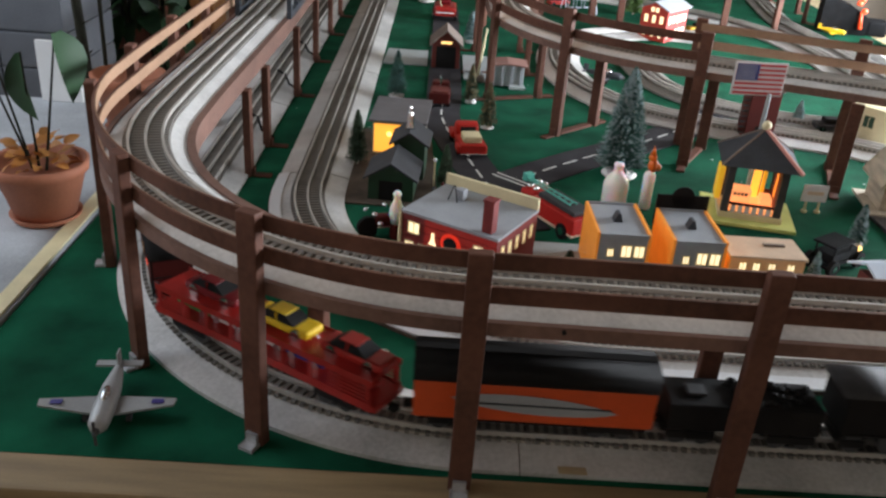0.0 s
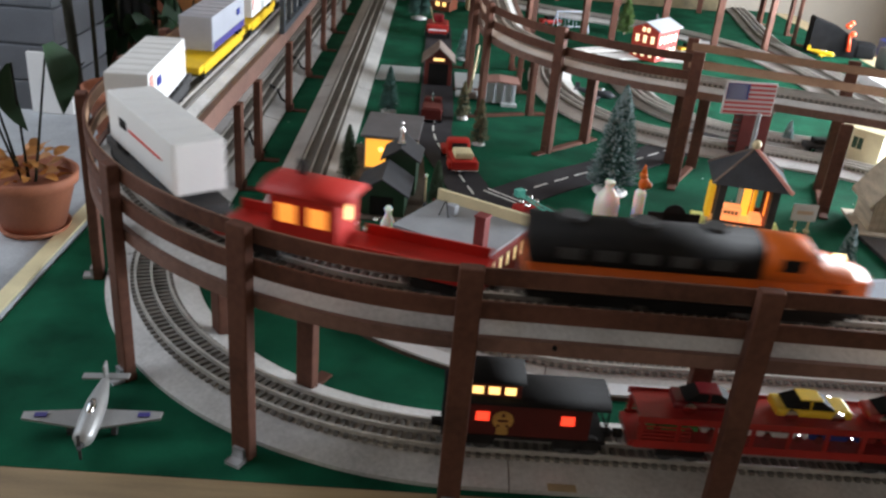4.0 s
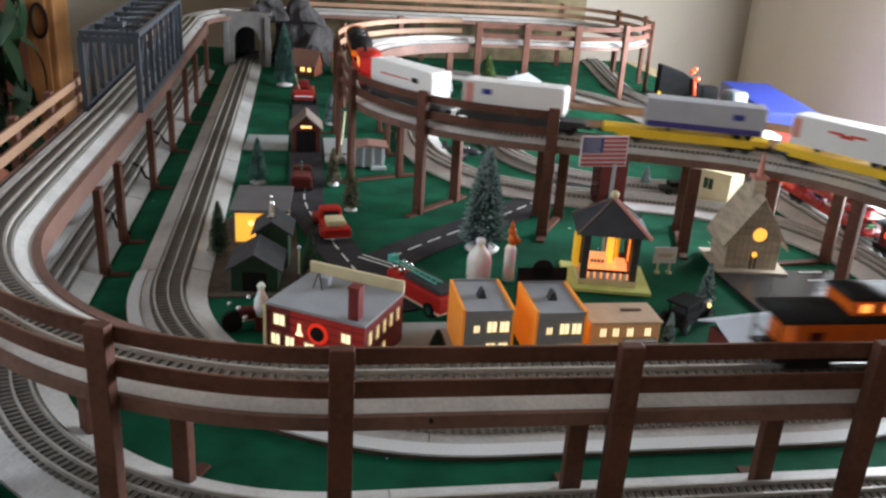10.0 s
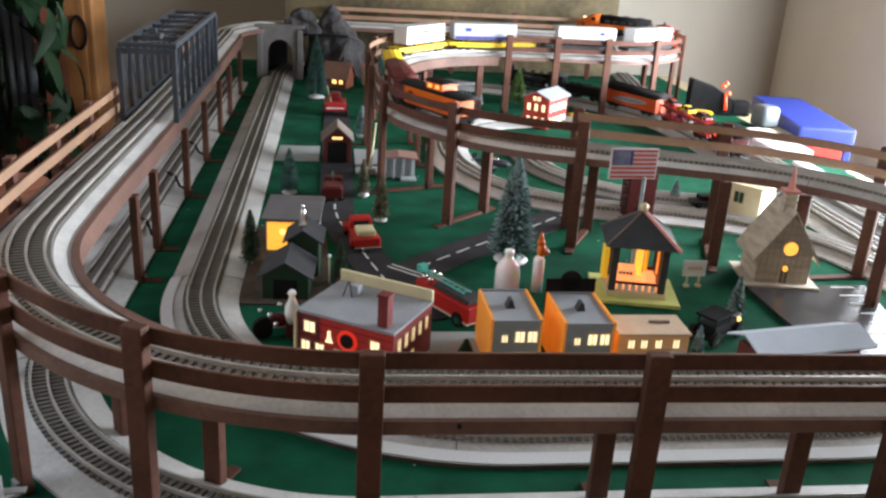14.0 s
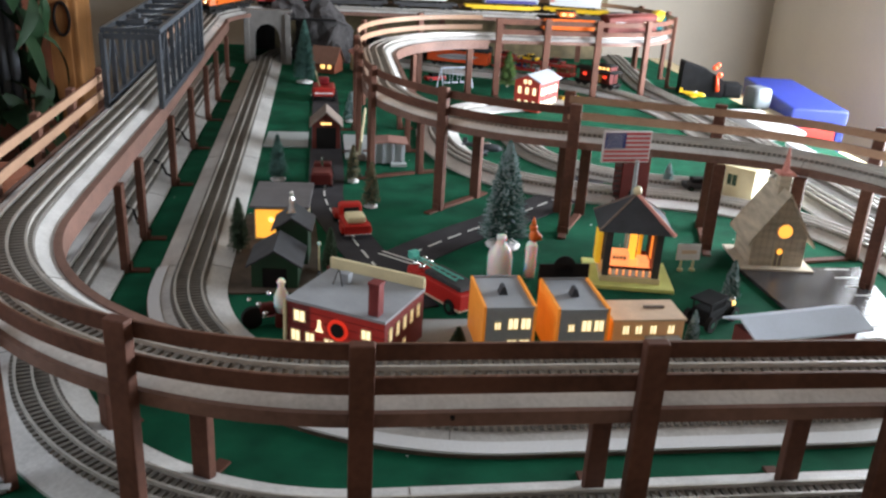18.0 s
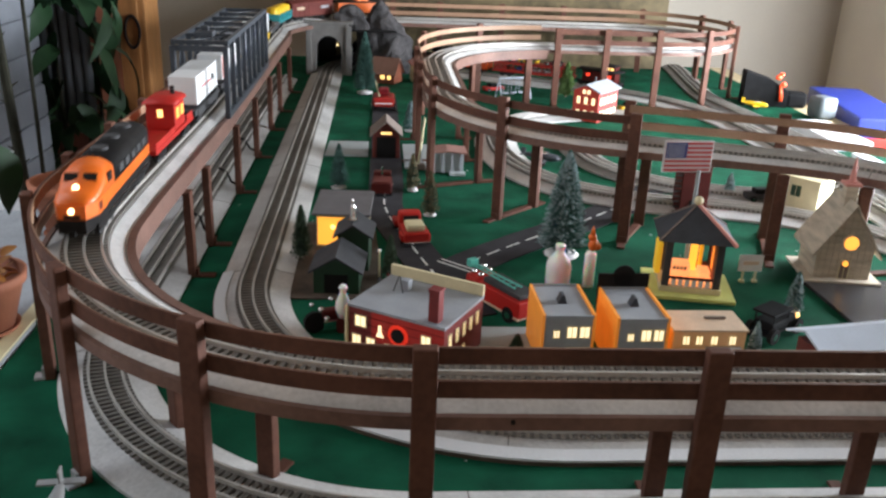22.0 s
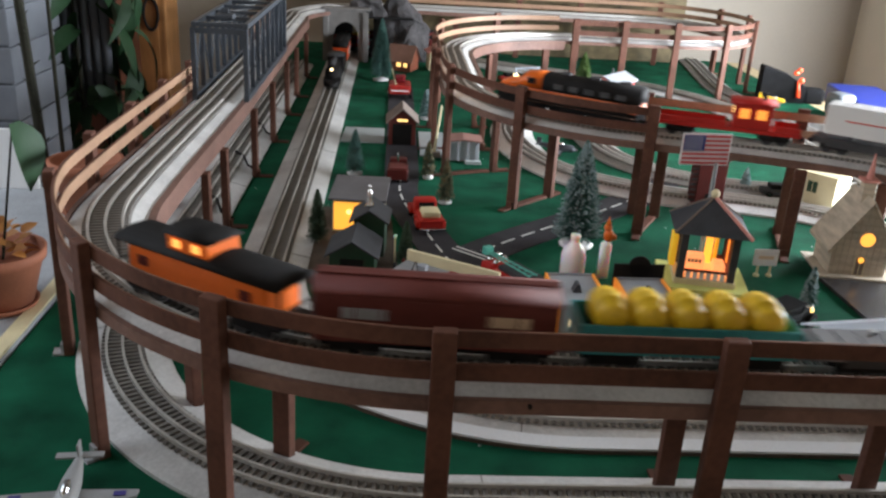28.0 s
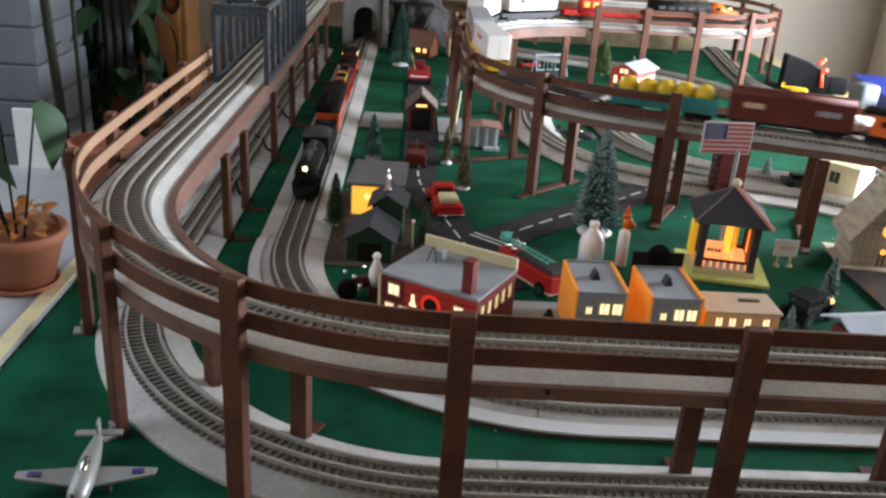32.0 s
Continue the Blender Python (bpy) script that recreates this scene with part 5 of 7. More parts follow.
# ---------------------------------------------------------------- large fixtures on the table
def truss():
    """Grey-blue girder bridge over the deck; x across, y along, z from the deck."""
    L, W, H, z0 = 0.50, 0.080, 0.120, 0.0
    o = thing("truss_bridge", pose(-0.268, 1.695, DECK), "grey-blue plastic truss bridge over the raised track", "bridge")
    m = M["steelblue"]
    for sx in (-1, 1):
        x = sx * W / 2
        part("lower_chord", boxes((x - 0.004, -L / 2, 0.0005, x + 0.004, L / 2, 0.011), bev=0.0008), m, o)
        part("upper_chord", boxes((x - 0.0035, -L / 2 + 0.012, H - 0.008, x + 0.0035, L / 2 - 0.012, H), bev=0.0008), m, o)
        n = 8
        for k in range(n + 1):
            y = -L / 2 + 0.008 + k * (L - 0.016) / n
            w = 0.0065 if k in (0, n) else 0.0026
            part("upright", boxes((x - 0.0036, y - w, 0.011, x + 0.0036, y + w, H - 0.008)), m, o)
            if k < n:
                y2 = -L / 2 + 0.008 + (k + 1) * (L - 0.016) / n
                a, b = ((x, y, 0.011), (x, y2, H - 0.008)) if k % 2 == 0 else ((x, y, H - 0.008), (x, y2, 0.011))
                bm = bmesh.new()
                cyl(bm, a, b, 0.0013, seg=6)
                part("diagonal", bm, m, o)
    for k in range(7):
        y = -L / 2 + 0.016 + k * (L - 0.032) / 6
        part("top_beam", boxes((-W / 2 + 0.0036, y - 0.003, H - 0.007, W / 2 - 0.0036, y + 0.003, H - 0.0005)), m, o)
        if k < 6:
            y2 = y + (L - 0.032) / 6
            bm = bmesh.new()
            cyl(bm, (-W / 2 + 0.004, y, H - 0.0035), (W / 2 - 0.004, y2, H - 0.0035), 0.0016, seg=6)
            part("top_brace", bm, m, o)
    part("portal_plate", boxes((-W / 2 + 0.0036, -L / 2 + 0.004, H - 0.016, W / 2 - 0.0036, -L / 2 + 0.007, H - 0.0075)), m, o)
    part("roof_hut", boxes((-0.014, -0.20, H + 0.0002, 0.014, -0.172, H + 0.008), (-0.006, -0.19, H + 0.008, 0.006, -0.182, H + 0.016), bev=0.0015), M["slate"], o, "small dark box on the top")


truss()


def portal():
    o = thing("tunnel_portal", pose(-0.142, 2.70, 0), "grey tunnel portal with a dark arched opening", "tunnel")
    w, h, d = 0.135, 0.148, 0.03
    rx, spring, n = 0.037, 0.070, 12
    bm = bmesh.new()
    inner = [(-rx, 0.0)] + [(-rx * math.cos(math.pi * k / n), spring + 0.045 * math.sin(math.pi * k / n)) for k in range(n + 1)] + [(rx, 0.0)]
    outer = [(-w / 2, 0.0), (-w / 2, spring)] + [(-w / 2 + w * k / n, h) for k in range(1, n)] + [(w / 2, spring), (w / 2, 0.0)]
    vi = [[bm.verts.new((x, y, z + 0.0005)) for x, z in inner] for y in (0, d)]
    vo = [[bm.verts.new((x, y, z + 0.0005)) for x, z in outer] for y in (0, d)]
    for k in range(len(inner) - 1):
        bm.faces.new((vo[0][k], vi[0][k], vi[0][k + 1], vo[0][k + 1]))
        bm.faces.new((vo[1][k], vo[1][k + 1], vi[1][k + 1], vi[1][k]))
        bm.faces.new((vi[0][k], vi[1][k], vi[1][k + 1], vi[0][k + 1]))
        bm.faces.new((vo[0][k], vo[0][k + 1], vo[1][k + 1], vo[1][k]))
    bm.faces.new((vo[0][0], vo[1][0], vi[1][0], vi[0][0]))
    bm.faces.new((vo[0][-1], vi[0][-1], vi[1][-1], vo[1][-1]))
    part("portal_wall", bm, M["stonegrey"], o)
    part("cap_stone", boxes((-w / 2 - 0.004, -0.004, h + 0.0007, w / 2 + 0.004, d + 0.002, h + 0.008), bev=0.0015), M["stonegrey"], o)
    for sx in (-1, 1):
        part("tunnel_lining", boxes((sx * 0.052 - 0.004, d + 0.0005, 0.0005, sx * 0.052 + 0.004, 0.26 if sx < 0 else 0.12, 0.125)), M["black"], o, "dark tunnel wall")
        part("buttress", boxes((sx * (w / 2 - 0.009) - 0.008, -0.007, 0.0005, sx * (w / 2 - 0.009) + 0.008, -0.0003, h - 0.004), bev=0.0015), M["stonegrey"], o)
    part("tunnel_roof", boxes((-0.056, d + 0.0005, 0.1253, 0.200, 0.26, 0.131)), M["black"], o, "dark tunnel roof")
    part("tunnel_end", boxes((-0.060, 0.262, 0.0005, 0.008, 0.266, 0.131)), M["black"], o, "dark tunnel end")


portal()


def rock(name, cx, cy, w, d, h, seed, label, base=0.0):
    """A rugged heap, hollow below."""
    bm = bmesh.new()
    n, m = 36, 14
    rings = []
    for j in range(m + 1):
        f = j / m
        ring = []
        for k in range(n):
            a = 2 * math.pi * k / n
            r = (1 - f) ** 0.55 + 0.03
            p = Vector((math.cos(a) * w / 2 * r, math.sin(a) * d / 2 * r, h * f ** 0.85))
            q = noise.noise_vector(p * 16 + Vector((seed, 0, 0))) * min(0.028, d * 0.22) + noise.noise_vector(p * 45 + Vector((0, seed, 0))) * 0.010
            p += Vector((q.x, q.y, q.z if 0 < j else 0))
            p.z = max(p.z, 0.0005)
            ring.append(bm.verts.new((cx + p.x, cy + p.y, base + p.z)))
        rings.append(ring)
    for a, b in zip(rings, rings[1:]):
        for k in range(n):
            bm.faces.new((a[k], a[(k + 1) % n], b[(k + 1) % n], b[k]))
    bm.faces.new(rings[-1])
    return tagged(part(name, bm, M["rock"], None), label, "mountain")


rock("rock_mountain", 0.02, 2.79, 0.19, 0.12, 0.195, 3.0, "grey painted plaster rock mountain beside the tunnel")
rock("rock_ledge", -0.080, 2.757, 0.12, 0.044, 0.075, 5.0, "dark painted plaster rock lying over the tunnel", 0.1312)
backdrop = tagged(part("scenery_board", boxes((-0.14, 2.975, 0.0005, 0.96, 2.985, 0.46)), M["plywood"], None), "olive brown painted scenery board behind the tracks", "scenery board")


# ---------------------------------------------------------------- roads
def slab(name, pts, z0, z1, material, label, category):
    bm = bmesh.new()
    a = [bm.verts.new((x, y, z0)) for x, y in pts]
    b = [bm.verts.new((x, y, z1)) for x, y in pts]
    n = len(pts)
    bm.faces.new(a[::-1])
    bm.faces.new(b)
    for k in range(n):
        bm.faces.new((a[k], a[(k + 1) % n], b[(k + 1) % n], b[k]))
    return tagged(part(name, bm, material, None), label, category, "", "structure")


MAIN = Route(spline([(0.025, 2.34), (0.024, 1.95), (0.024, 1.60), (0.022, 1.45), (0.061, 1.275), (0.100, 1.13), (0.130, 1.04)]))
bm = bmesh.new()
MAIN.ribbon(bm, 0, MAIN.length, -0.031, 0.031, 0.0003, 0.0022)
setting("road", bm, M["asphalt"], "dark grey card road with white centre dashes", "road")
SIDE = Route(spline([(0.106, 1.178), (0.159, 1.236), (0.236, 1.308), (0.36, 1.415), (0.47, 1.53), (0.52, 1.62)]))
bm = bmesh.new()
SIDE.ribbon(bm, 0, SIDE.length, -0.034, 0.034, 0.0003, 0.0020)
setting("road_2", bm, M["asphalt"], "dark grey card side road with white dashes", "road")
bm = bmesh.new()
for r, a, b in ((MAIN, 0.70, 1.38), (SIDE, 0.046, 0.52)):
    s = a
    while s < b:
        r.ribbon(bm, s, s + 0.030, -0.0014, 0.0014, 0.0024, 0.0027, 0.01)
        s += 0.046
for k in (0, 1):
    SIDE.ribbon(bm, 0.022 + 0.010 * k, 0.025 + 0.010 * k, -0.036, 0.036, 0.0024, 0.0027, 0.01)
Route([(0.076, 1.176), (0.089, 1.138)]).ribbon(bm, 0, 0.034, -0.0013, 0.0013, 0.0024, 0.0027, 0.01)
setting("road_marking", bm, M["line"], "white painted road dashes and stop lines", "road marking")
slab("pavement_1", [(-0.100, 1.78), (-0.012, 1.78), (-0.012, 1.895), (-0.095, 1.895)], 0.0003, 0.003, M["pavement"], "pale grey card strip beside the road", "pavement")
slab("pavement_2", [(0.060, 1.70), (0.108, 1.69), (0.112, 1.88), (0.060, 1.88)], 0.0003, 0.003, M["pavement"], "pale grey card strip beside the road", "pavement")
slab("ground_patch", [(-0.108, 1.09), (0.02, 1.09), (0.005, 1.36), (-0.10, 1.38)], 0.0003, 0.0025, M["mud"], "brown ground cover under the sheds", "ground")
slab("pavement_3", [(0.609, 0.935), (0.690, 0.935), (0.750, 1.0), (0.790, 1.158), (0.604, 1.158)], 0.0003, 0.005, M["marble"], "dark grey card car park before the church", "car park")
bm = bmesh.new()
for k in range(8):
    y = 1.150 - 0.0295 * k
    x = 0.732 - 0.0022 * k if k < 5 else 0.721 - 0.018 * (k - 4)
    box(bm, x, y - 0.0013, 0.0053, x + 0.036 - 0.002 * k, y + 0.0013, 0.0057)
setting("road_marking_2", bm, M["line"], "row of white parking lines on the dark slab", "road marking")
slab("pavement_4", [(0.11, 0.93), (0.19, 0.93), (0.19, 1.01), (0.11, 1.01)], 0.0003, 0.003, M["pavement"], "pale grey pavement between the buildings", "pavement")


# ---------------------------------------------------------------- toy buildings
def pane(parent, x, y, z, w, h, m, side=0, name="window", label="", deep=0.0009, framed=True):
    """A window on a wall: side 0 faces -y, 1 faces +x, 2 faces +y, 3 faces -x (x is the place along the wall)."""
    b = boxes((-w / 2, -deep, 0, w / 2, 0.0, h))
    o = part(name, b, m, parent, label)
    if side == 0:
        o.matrix_basis = pose(x, y - 0.0001, z)
    elif side == 1:
        o.matrix_basis = pose(y + 0.0001, x, z, 0, 0, 90)
    elif side == 2:
        o.matrix_basis = pose(x, y + 0.0001, z, 0, 0, 180)
    else:
        o.matrix_basis = pose(y - 0.0001, x, z, 0, 0, -90)
    if not framed:
        return o
    t = 0.0011
    part("window_frame", boxes((-w / 2 - t, -deep - 0.0006, -t, w / 2 + t, -deep + 0.0003, 0), (-w / 2 - t, -deep - 0.0006, h, w / 2 + t, -deep + 0.0003, h + t), (-w / 2 - t, -deep - 0.0006, 0, -w / 2, -deep + 0.0003, h), (w / 2, -deep - 0.0006, 0, w / 2 + t, -deep + 0.0003, h),
                                   (-0.0004, -deep - 0.0006, 0, 0.0004, -deep + 0.0003, h)), M["cream"], o)
    return o


def gable(parent, w, d, z, rise, over, thick, material, name="roof", label=""):
    """Two roof slabs with the ridge along y."""
    out = []
    for s in (-1, 1):
        bm = bmesh.new()
        e = s * (w / 2 + over)
        ze = z - rise * over / (w / 2)
        prism(bm, [(0, z + rise), (e, ze), (e, ze + thick), (0, z + rise + thick)], -d / 2 - over, d / 2 + over)
        out.append(part(name, bm, material, parent, label))
    return out


def gable_walls(w, d, z0, h, rise):
    bm = bmesh.new()
    prism(bm, [(-w / 2, z0), (w / 2, z0), (w / 2, h), (0, h + rise), (-w / 2, h)], -d / 2, d / 2)
    return bm


def factory():
    o = thing("factory", pose(0.054, 0.956, 0, 0, 0, -31), "red brick toy factory with lit windows and grey roof", "factory")
    w, d, h = 0.118, 0.096, 0.060
    part("wall", boxes((-w / 2, -d / 2, 0.0005, w / 2, d / 2, h)), M["brick"], o)
    part("roof", boxes((-w / 2 - 0.001, -d / 2 - 0.001, h + 0.0003, w / 2 + 0.001, d / 2 + 0.001, h + 0.0035)), M["greyroof"], o, "flat pale grey roof")
    part("parapet", boxes((-w / 2 - 0.001, d / 2 - 0.004, h + 0.0038, w / 2 + 0.001, d / 2 + 0.001, h + 0.017), bev=0.0008), M["cream"], o, "cream parapet")
    part("corner_strip", boxes((-w / 2 - 0.0035, -d / 2 - 0.003, 0.0005, -w / 2 - 0.0003, -d / 2 + 0.009, h)), M["cream"], o, "cream corner strip")
    part("chimney", boxes((w / 2 - 0.022, -d / 2 + 0.004, h + 0.0038, w / 2 - 0.010, -d / 2 + 0.016, h + 0.038), (w / 2 - 0.023, -d / 2 + 0.003, h + 0.0382, w / 2 - 0.009, -d / 2 + 0.017, h + 0.041), bev=0.0006), M["brick"], o, "square red chimney")
    part("roof_box", boxes((-0.028, 0.012, h + 0.0037, -0.018, 0.022, h + 0.016), bev=0.0008), M["greyroof"], o)
    bm = bmesh.new()
    cyl(bm, (-0.034, 0.006, h + 0.0035), (-0.028, 0.008, h + 0.022), 0.0007, seg=6)
    cyl(bm, (-0.022, 0.006, h + 0.0035), (-0.027, 0.008, h + 0.022), 0.0007, seg=6)
    part("roof_tripod", bm, M["darkgrey"], o)
    for x, z, ww, hh in ((-0.043, 0.040, 0.013, 0.012), (0.038, 0.038, 0.010, 0.010), (-0.048, 0.016, 0.010, 0.012), (-0.030, 0.014, 0.010, 0.014), (-0.006, 0.013, 0.011, 0.013), (0.014, 0.013, 0.011, 0.011), (0.036, 0.013, 0.010, 0.011)):
        pane(o, x, -d / 2, z, ww, hh, M["lit_white"], 0, "window", "glowing window")
    # Thin emissive sheet over the front, in place of a lamp inside.
    part("glowing_wall", boxes((-0.030, -d / 2 - 0.00018, 0.0010, 0.0585, -d / 2 - 0.00005, 0.0595)), M["lit_wall"], o, "red wall sheet with inner lamplight put into its colour")
    # Added emissive disc that imitates the red light around the sign.
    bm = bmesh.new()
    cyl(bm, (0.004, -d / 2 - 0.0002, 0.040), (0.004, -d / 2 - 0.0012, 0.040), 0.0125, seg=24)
    part("backlit_panel", bm, M["lit_redwall"], o, "round red disc imitating lamplight around the sign")
    bm = bmesh.new()
    cyl(bm, (0.004, -d / 2 - 0.0016, 0.040), (0.004, -d / 2 - 0.0024, 0.040), 0.0082, seg=18)
    part("round_sign", bm, M["black"], o, "round black sign")
    bm = bmesh.new()
    prism(bm, [(-0.023, 0.033), (-0.013, 0.033), (-0.016, 0.039), (-0.0165, 0.047), (-0.0195, 0.047), (-0.020, 0.039)], -d / 2 - 0.0022, -d / 2 - 0.0015)
    part("figure_sign", bm, M["lit_white"], o, "small glowing cut-out sign")
    for k in range(5):
        pane(o, -0.036 + k * 0.017, w / 2, 0.036, 0.005, 0.014, M["lit_white"], 1, "window", "glowing window")
        if k == 2:
            pane(o, -0.036 + k * 0.017, w / 2, 0.014, 0.005, 0.010, M["lit_white"], 1, "window", "glowing window")
    for k in range(6):
        part("brick_band", boxes((-w / 2 - 0.0006, -d / 2 - 0.0008, 0.006 + k * 0.0092, w / 2 + 0.0006, -d / 2 - 0.0001, 0.0064 + k * 0.0092)), M["darkred"], o)


def shop(x, y, rz, billboard):
    o = thing("shop_building", pose(x, y, 0, 0, 0, rz), "two-storey grey toy shop with orange sides, lit windows", "shop", "twin shops")
    w, d, h = 0.052, 0.082, 0.066
    part("wall", boxes((-w / 2, -d / 2, 0.0005, w / 2, d / 2, h - 0.004)), M["grey"], o)
    for s in (-1, 1):
        # Side walls emit light themselves in place of an inner lamp.
        part("side_wall", boxes((s * (w / 2 + 0.0018) - 0.0015, -d / 2 - 0.0005, 0.0005, s * (w / 2 + 0.0018) + 0.0015, d / 2, h + 0.001)), M["lit_side"], o, "orange side wall with inner lamplight put into its colour")
    part("roof", boxes((-w / 2 + 0.0003, -d / 2 + 0.0003, h - 0.0037, w / 2 - 0.0003, d / 2 - 0.0003, h - 0.0015)), M["greyroof"], o, "grey flat roof")
    for y0, y1 in ((-d / 2 - 0.002, -d / 2 - 0.0001), (d / 2 + 0.0001, d / 2 + 0.002)):
        part("cornice", boxes((-w / 2 - 0.0002, y0, h - 0.0037, w / 2 + 0.0002, y1, h + 0.0005)), M["greyroof"], o)
    bm = bmesh.new()
    prism(bm, [(-0.006, h - 0.0013), (0.004, h - 0.0013), (0.001, h + 0.0085), (-0.002, h + 0.0085)], -0.008, 0.004)
    part("skylight", bm, M["slate"], o, "dark roof vent")
    for z in (0.040, 0.014):
        for xx, ww in ((-0.013, 0.006), (0.004, 0.010), (0.018, 0.010)):
            pane(o, xx, -d / 2, z, ww, 0.0125 if ww > 0.007 else 0.008, M["lit_white"], 0, "window", "glowing window")
    if billboard:
        b = part("billboard", boxes((-0.030, d / 2 + 0.0022, h - 0.02, 0.030, d / 2 + 0.0045, h + 0.017)), M["black"], o, "black board with a rounded top")
        bm = bmesh.new()
        cyl(bm, (0, d / 2 + 0.0022, h + 0.014), (0, d / 2 + 0.0045, h + 0.014), 0.013, seg=20)
        part("billboard_top", bm, M["black"], b)


def cafe():
    o = thing("cafe_building", pose(0.379, 0.943, 0), "low tan toy cafe with lit windows", "cafe")
    w, d, h = 0.082, 0.048, 0.043
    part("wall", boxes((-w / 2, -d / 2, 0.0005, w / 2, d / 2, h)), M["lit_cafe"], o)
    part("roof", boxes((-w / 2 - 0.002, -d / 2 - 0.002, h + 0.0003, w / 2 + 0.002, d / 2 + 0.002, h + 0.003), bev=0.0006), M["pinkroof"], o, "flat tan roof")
    part("side_wall", boxes((-w / 2 - 0.0025, -d / 2, 0.0005, -w / 2 - 0.0003, d / 2, h)), M["lit_side"], o, "orange side wall with added glow")
    part("roof_sign", boxes((0.002, 0.002, h + 0.0033, 0.026, 0.006, h + 0.0055)), M["shingle"], o)
    for x in (-0.027, -0.012, 0.005, 0.026):
        for z in (0.028, 0.009):
            pane(o, x, -d / 2, z, 0.007, 0.010, M["lit_white"], 0, "window", "glowing window")
    part("awning", boxes((-0.004, -d / 2 - 0.012, 0.0235, 0.036, -d / 2 - 0.0006, 0.0255)), M["grey"], o)


def gazebo():
    o = thing("gazebo", pose(0.430, 1.138, 0, 0, 0, -12), "open toy bandstand glowing orange under a dark roof", "gazebo")
    part("base", boxes((-0.058, -0.048, 0.0005, 0.058, 0.048, 0.006), bev=0.001), M["yellowbase"], o, "yellow green base plate")
    part("plinth", boxes((-0.040, -0.034, 0.0062, 0.040, 0.034, 0.014), bev=0.001), M["cream"], o)
    for sx in (-1, 1):
        for sy in (-1, 1):
            part("corner_post", boxes((sx * 0.033 - 0.0045, sy * 0.028 - 0.0045, 0.0142, sx * 0.033 + 0.0045, sy * 0.028 + 0.0045, 0.078)), M["darkgrey"], o, "dark corner post")
    # Bandstand lamplight is put into the emission of floor, counter and panels.
    part("floor", boxes((-0.030, -0.026, 0.0142, 0.030, 0.026, 0.020)), M["lit_counter"], o, "floor with orange glow put into its colour")
    for k in range(6):
        part("baluster", boxes((-0.022 + k * 0.0088 - 0.0028, -0.0305, 0.0142, -0.022 + k * 0.0088 + 0.0028, -0.0275, 0.024)), M["flagwhite"], o)
    part("railing", boxes((-0.028, -0.031, 0.0242, 0.028, -0.0272, 0.027)), M["maroon"], o)
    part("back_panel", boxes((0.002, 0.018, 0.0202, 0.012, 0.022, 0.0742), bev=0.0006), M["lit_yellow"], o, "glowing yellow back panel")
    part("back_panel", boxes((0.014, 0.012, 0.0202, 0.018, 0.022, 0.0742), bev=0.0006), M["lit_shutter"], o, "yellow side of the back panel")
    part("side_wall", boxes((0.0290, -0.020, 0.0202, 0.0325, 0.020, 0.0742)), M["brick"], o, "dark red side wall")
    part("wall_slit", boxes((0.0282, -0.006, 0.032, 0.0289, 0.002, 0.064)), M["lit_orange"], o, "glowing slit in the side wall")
    part("bench", boxes((-0.027, -0.010, 0.0202, 0.000, 0.012, 0.038), bev=0.001), M["lit_counter"], o, "counter with bright orange glow put into its colour")
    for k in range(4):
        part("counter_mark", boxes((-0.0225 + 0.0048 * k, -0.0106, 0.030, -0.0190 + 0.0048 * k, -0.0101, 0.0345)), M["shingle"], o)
    part("step_block", boxes((0.012, -0.014, 0.0202, 0.027, 0.012, 0.031), bev=0.002), M["lit_counter"], o, "rounded block with orange glow put into its colour")
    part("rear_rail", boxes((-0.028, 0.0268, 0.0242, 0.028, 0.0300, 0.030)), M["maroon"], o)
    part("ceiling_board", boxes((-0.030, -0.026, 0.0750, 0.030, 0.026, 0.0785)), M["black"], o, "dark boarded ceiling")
    part("side_shutter", boxes((-0.046, -0.012, 0.022, -0.0385, 0.014, 0.066), bev=0.002), M["lit_shutter"], o, "yellow side panel with added glow")
    bm = bmesh.new()
    a, z0, z1 = 0.049, 0.0798, 0.121
    v = [bm.verts.new((sx * a, sy * a * 0.9, z0)) for sx, sy in ((-1, -1), (1, -1), (1, 1), (-1, 1))]
    t = bm.verts.new((0, 0, z1))
    bm.faces.new(v[::-1])
    for k in range(4):
        bm.faces.new((v[k], v[(k + 1) % 4], t))
    part("roof", bm, M["slate"], o, "dark pyramid roof")
    for sx, sy, m in ((-1, -1, "shingle"), (1, -1, "salmon"), (1, 1, "shingle"), (-1, 1, "shingle")):
        bm = bmesh.new()
        cyl(bm, (sx * a, sy * a * 0.9, z0 + 0.001), (0, 0, z1), 0.0026 if m == "salmon" else 0.0015, seg=8)
        part("roof_hip", bm, M[m], o)
    bm = bmesh.new()
    ball(bm, (0, 0, z1 + 0.004), 0.0062)
    part("finial", bm, M["cream"], o, "round cream finial", True)


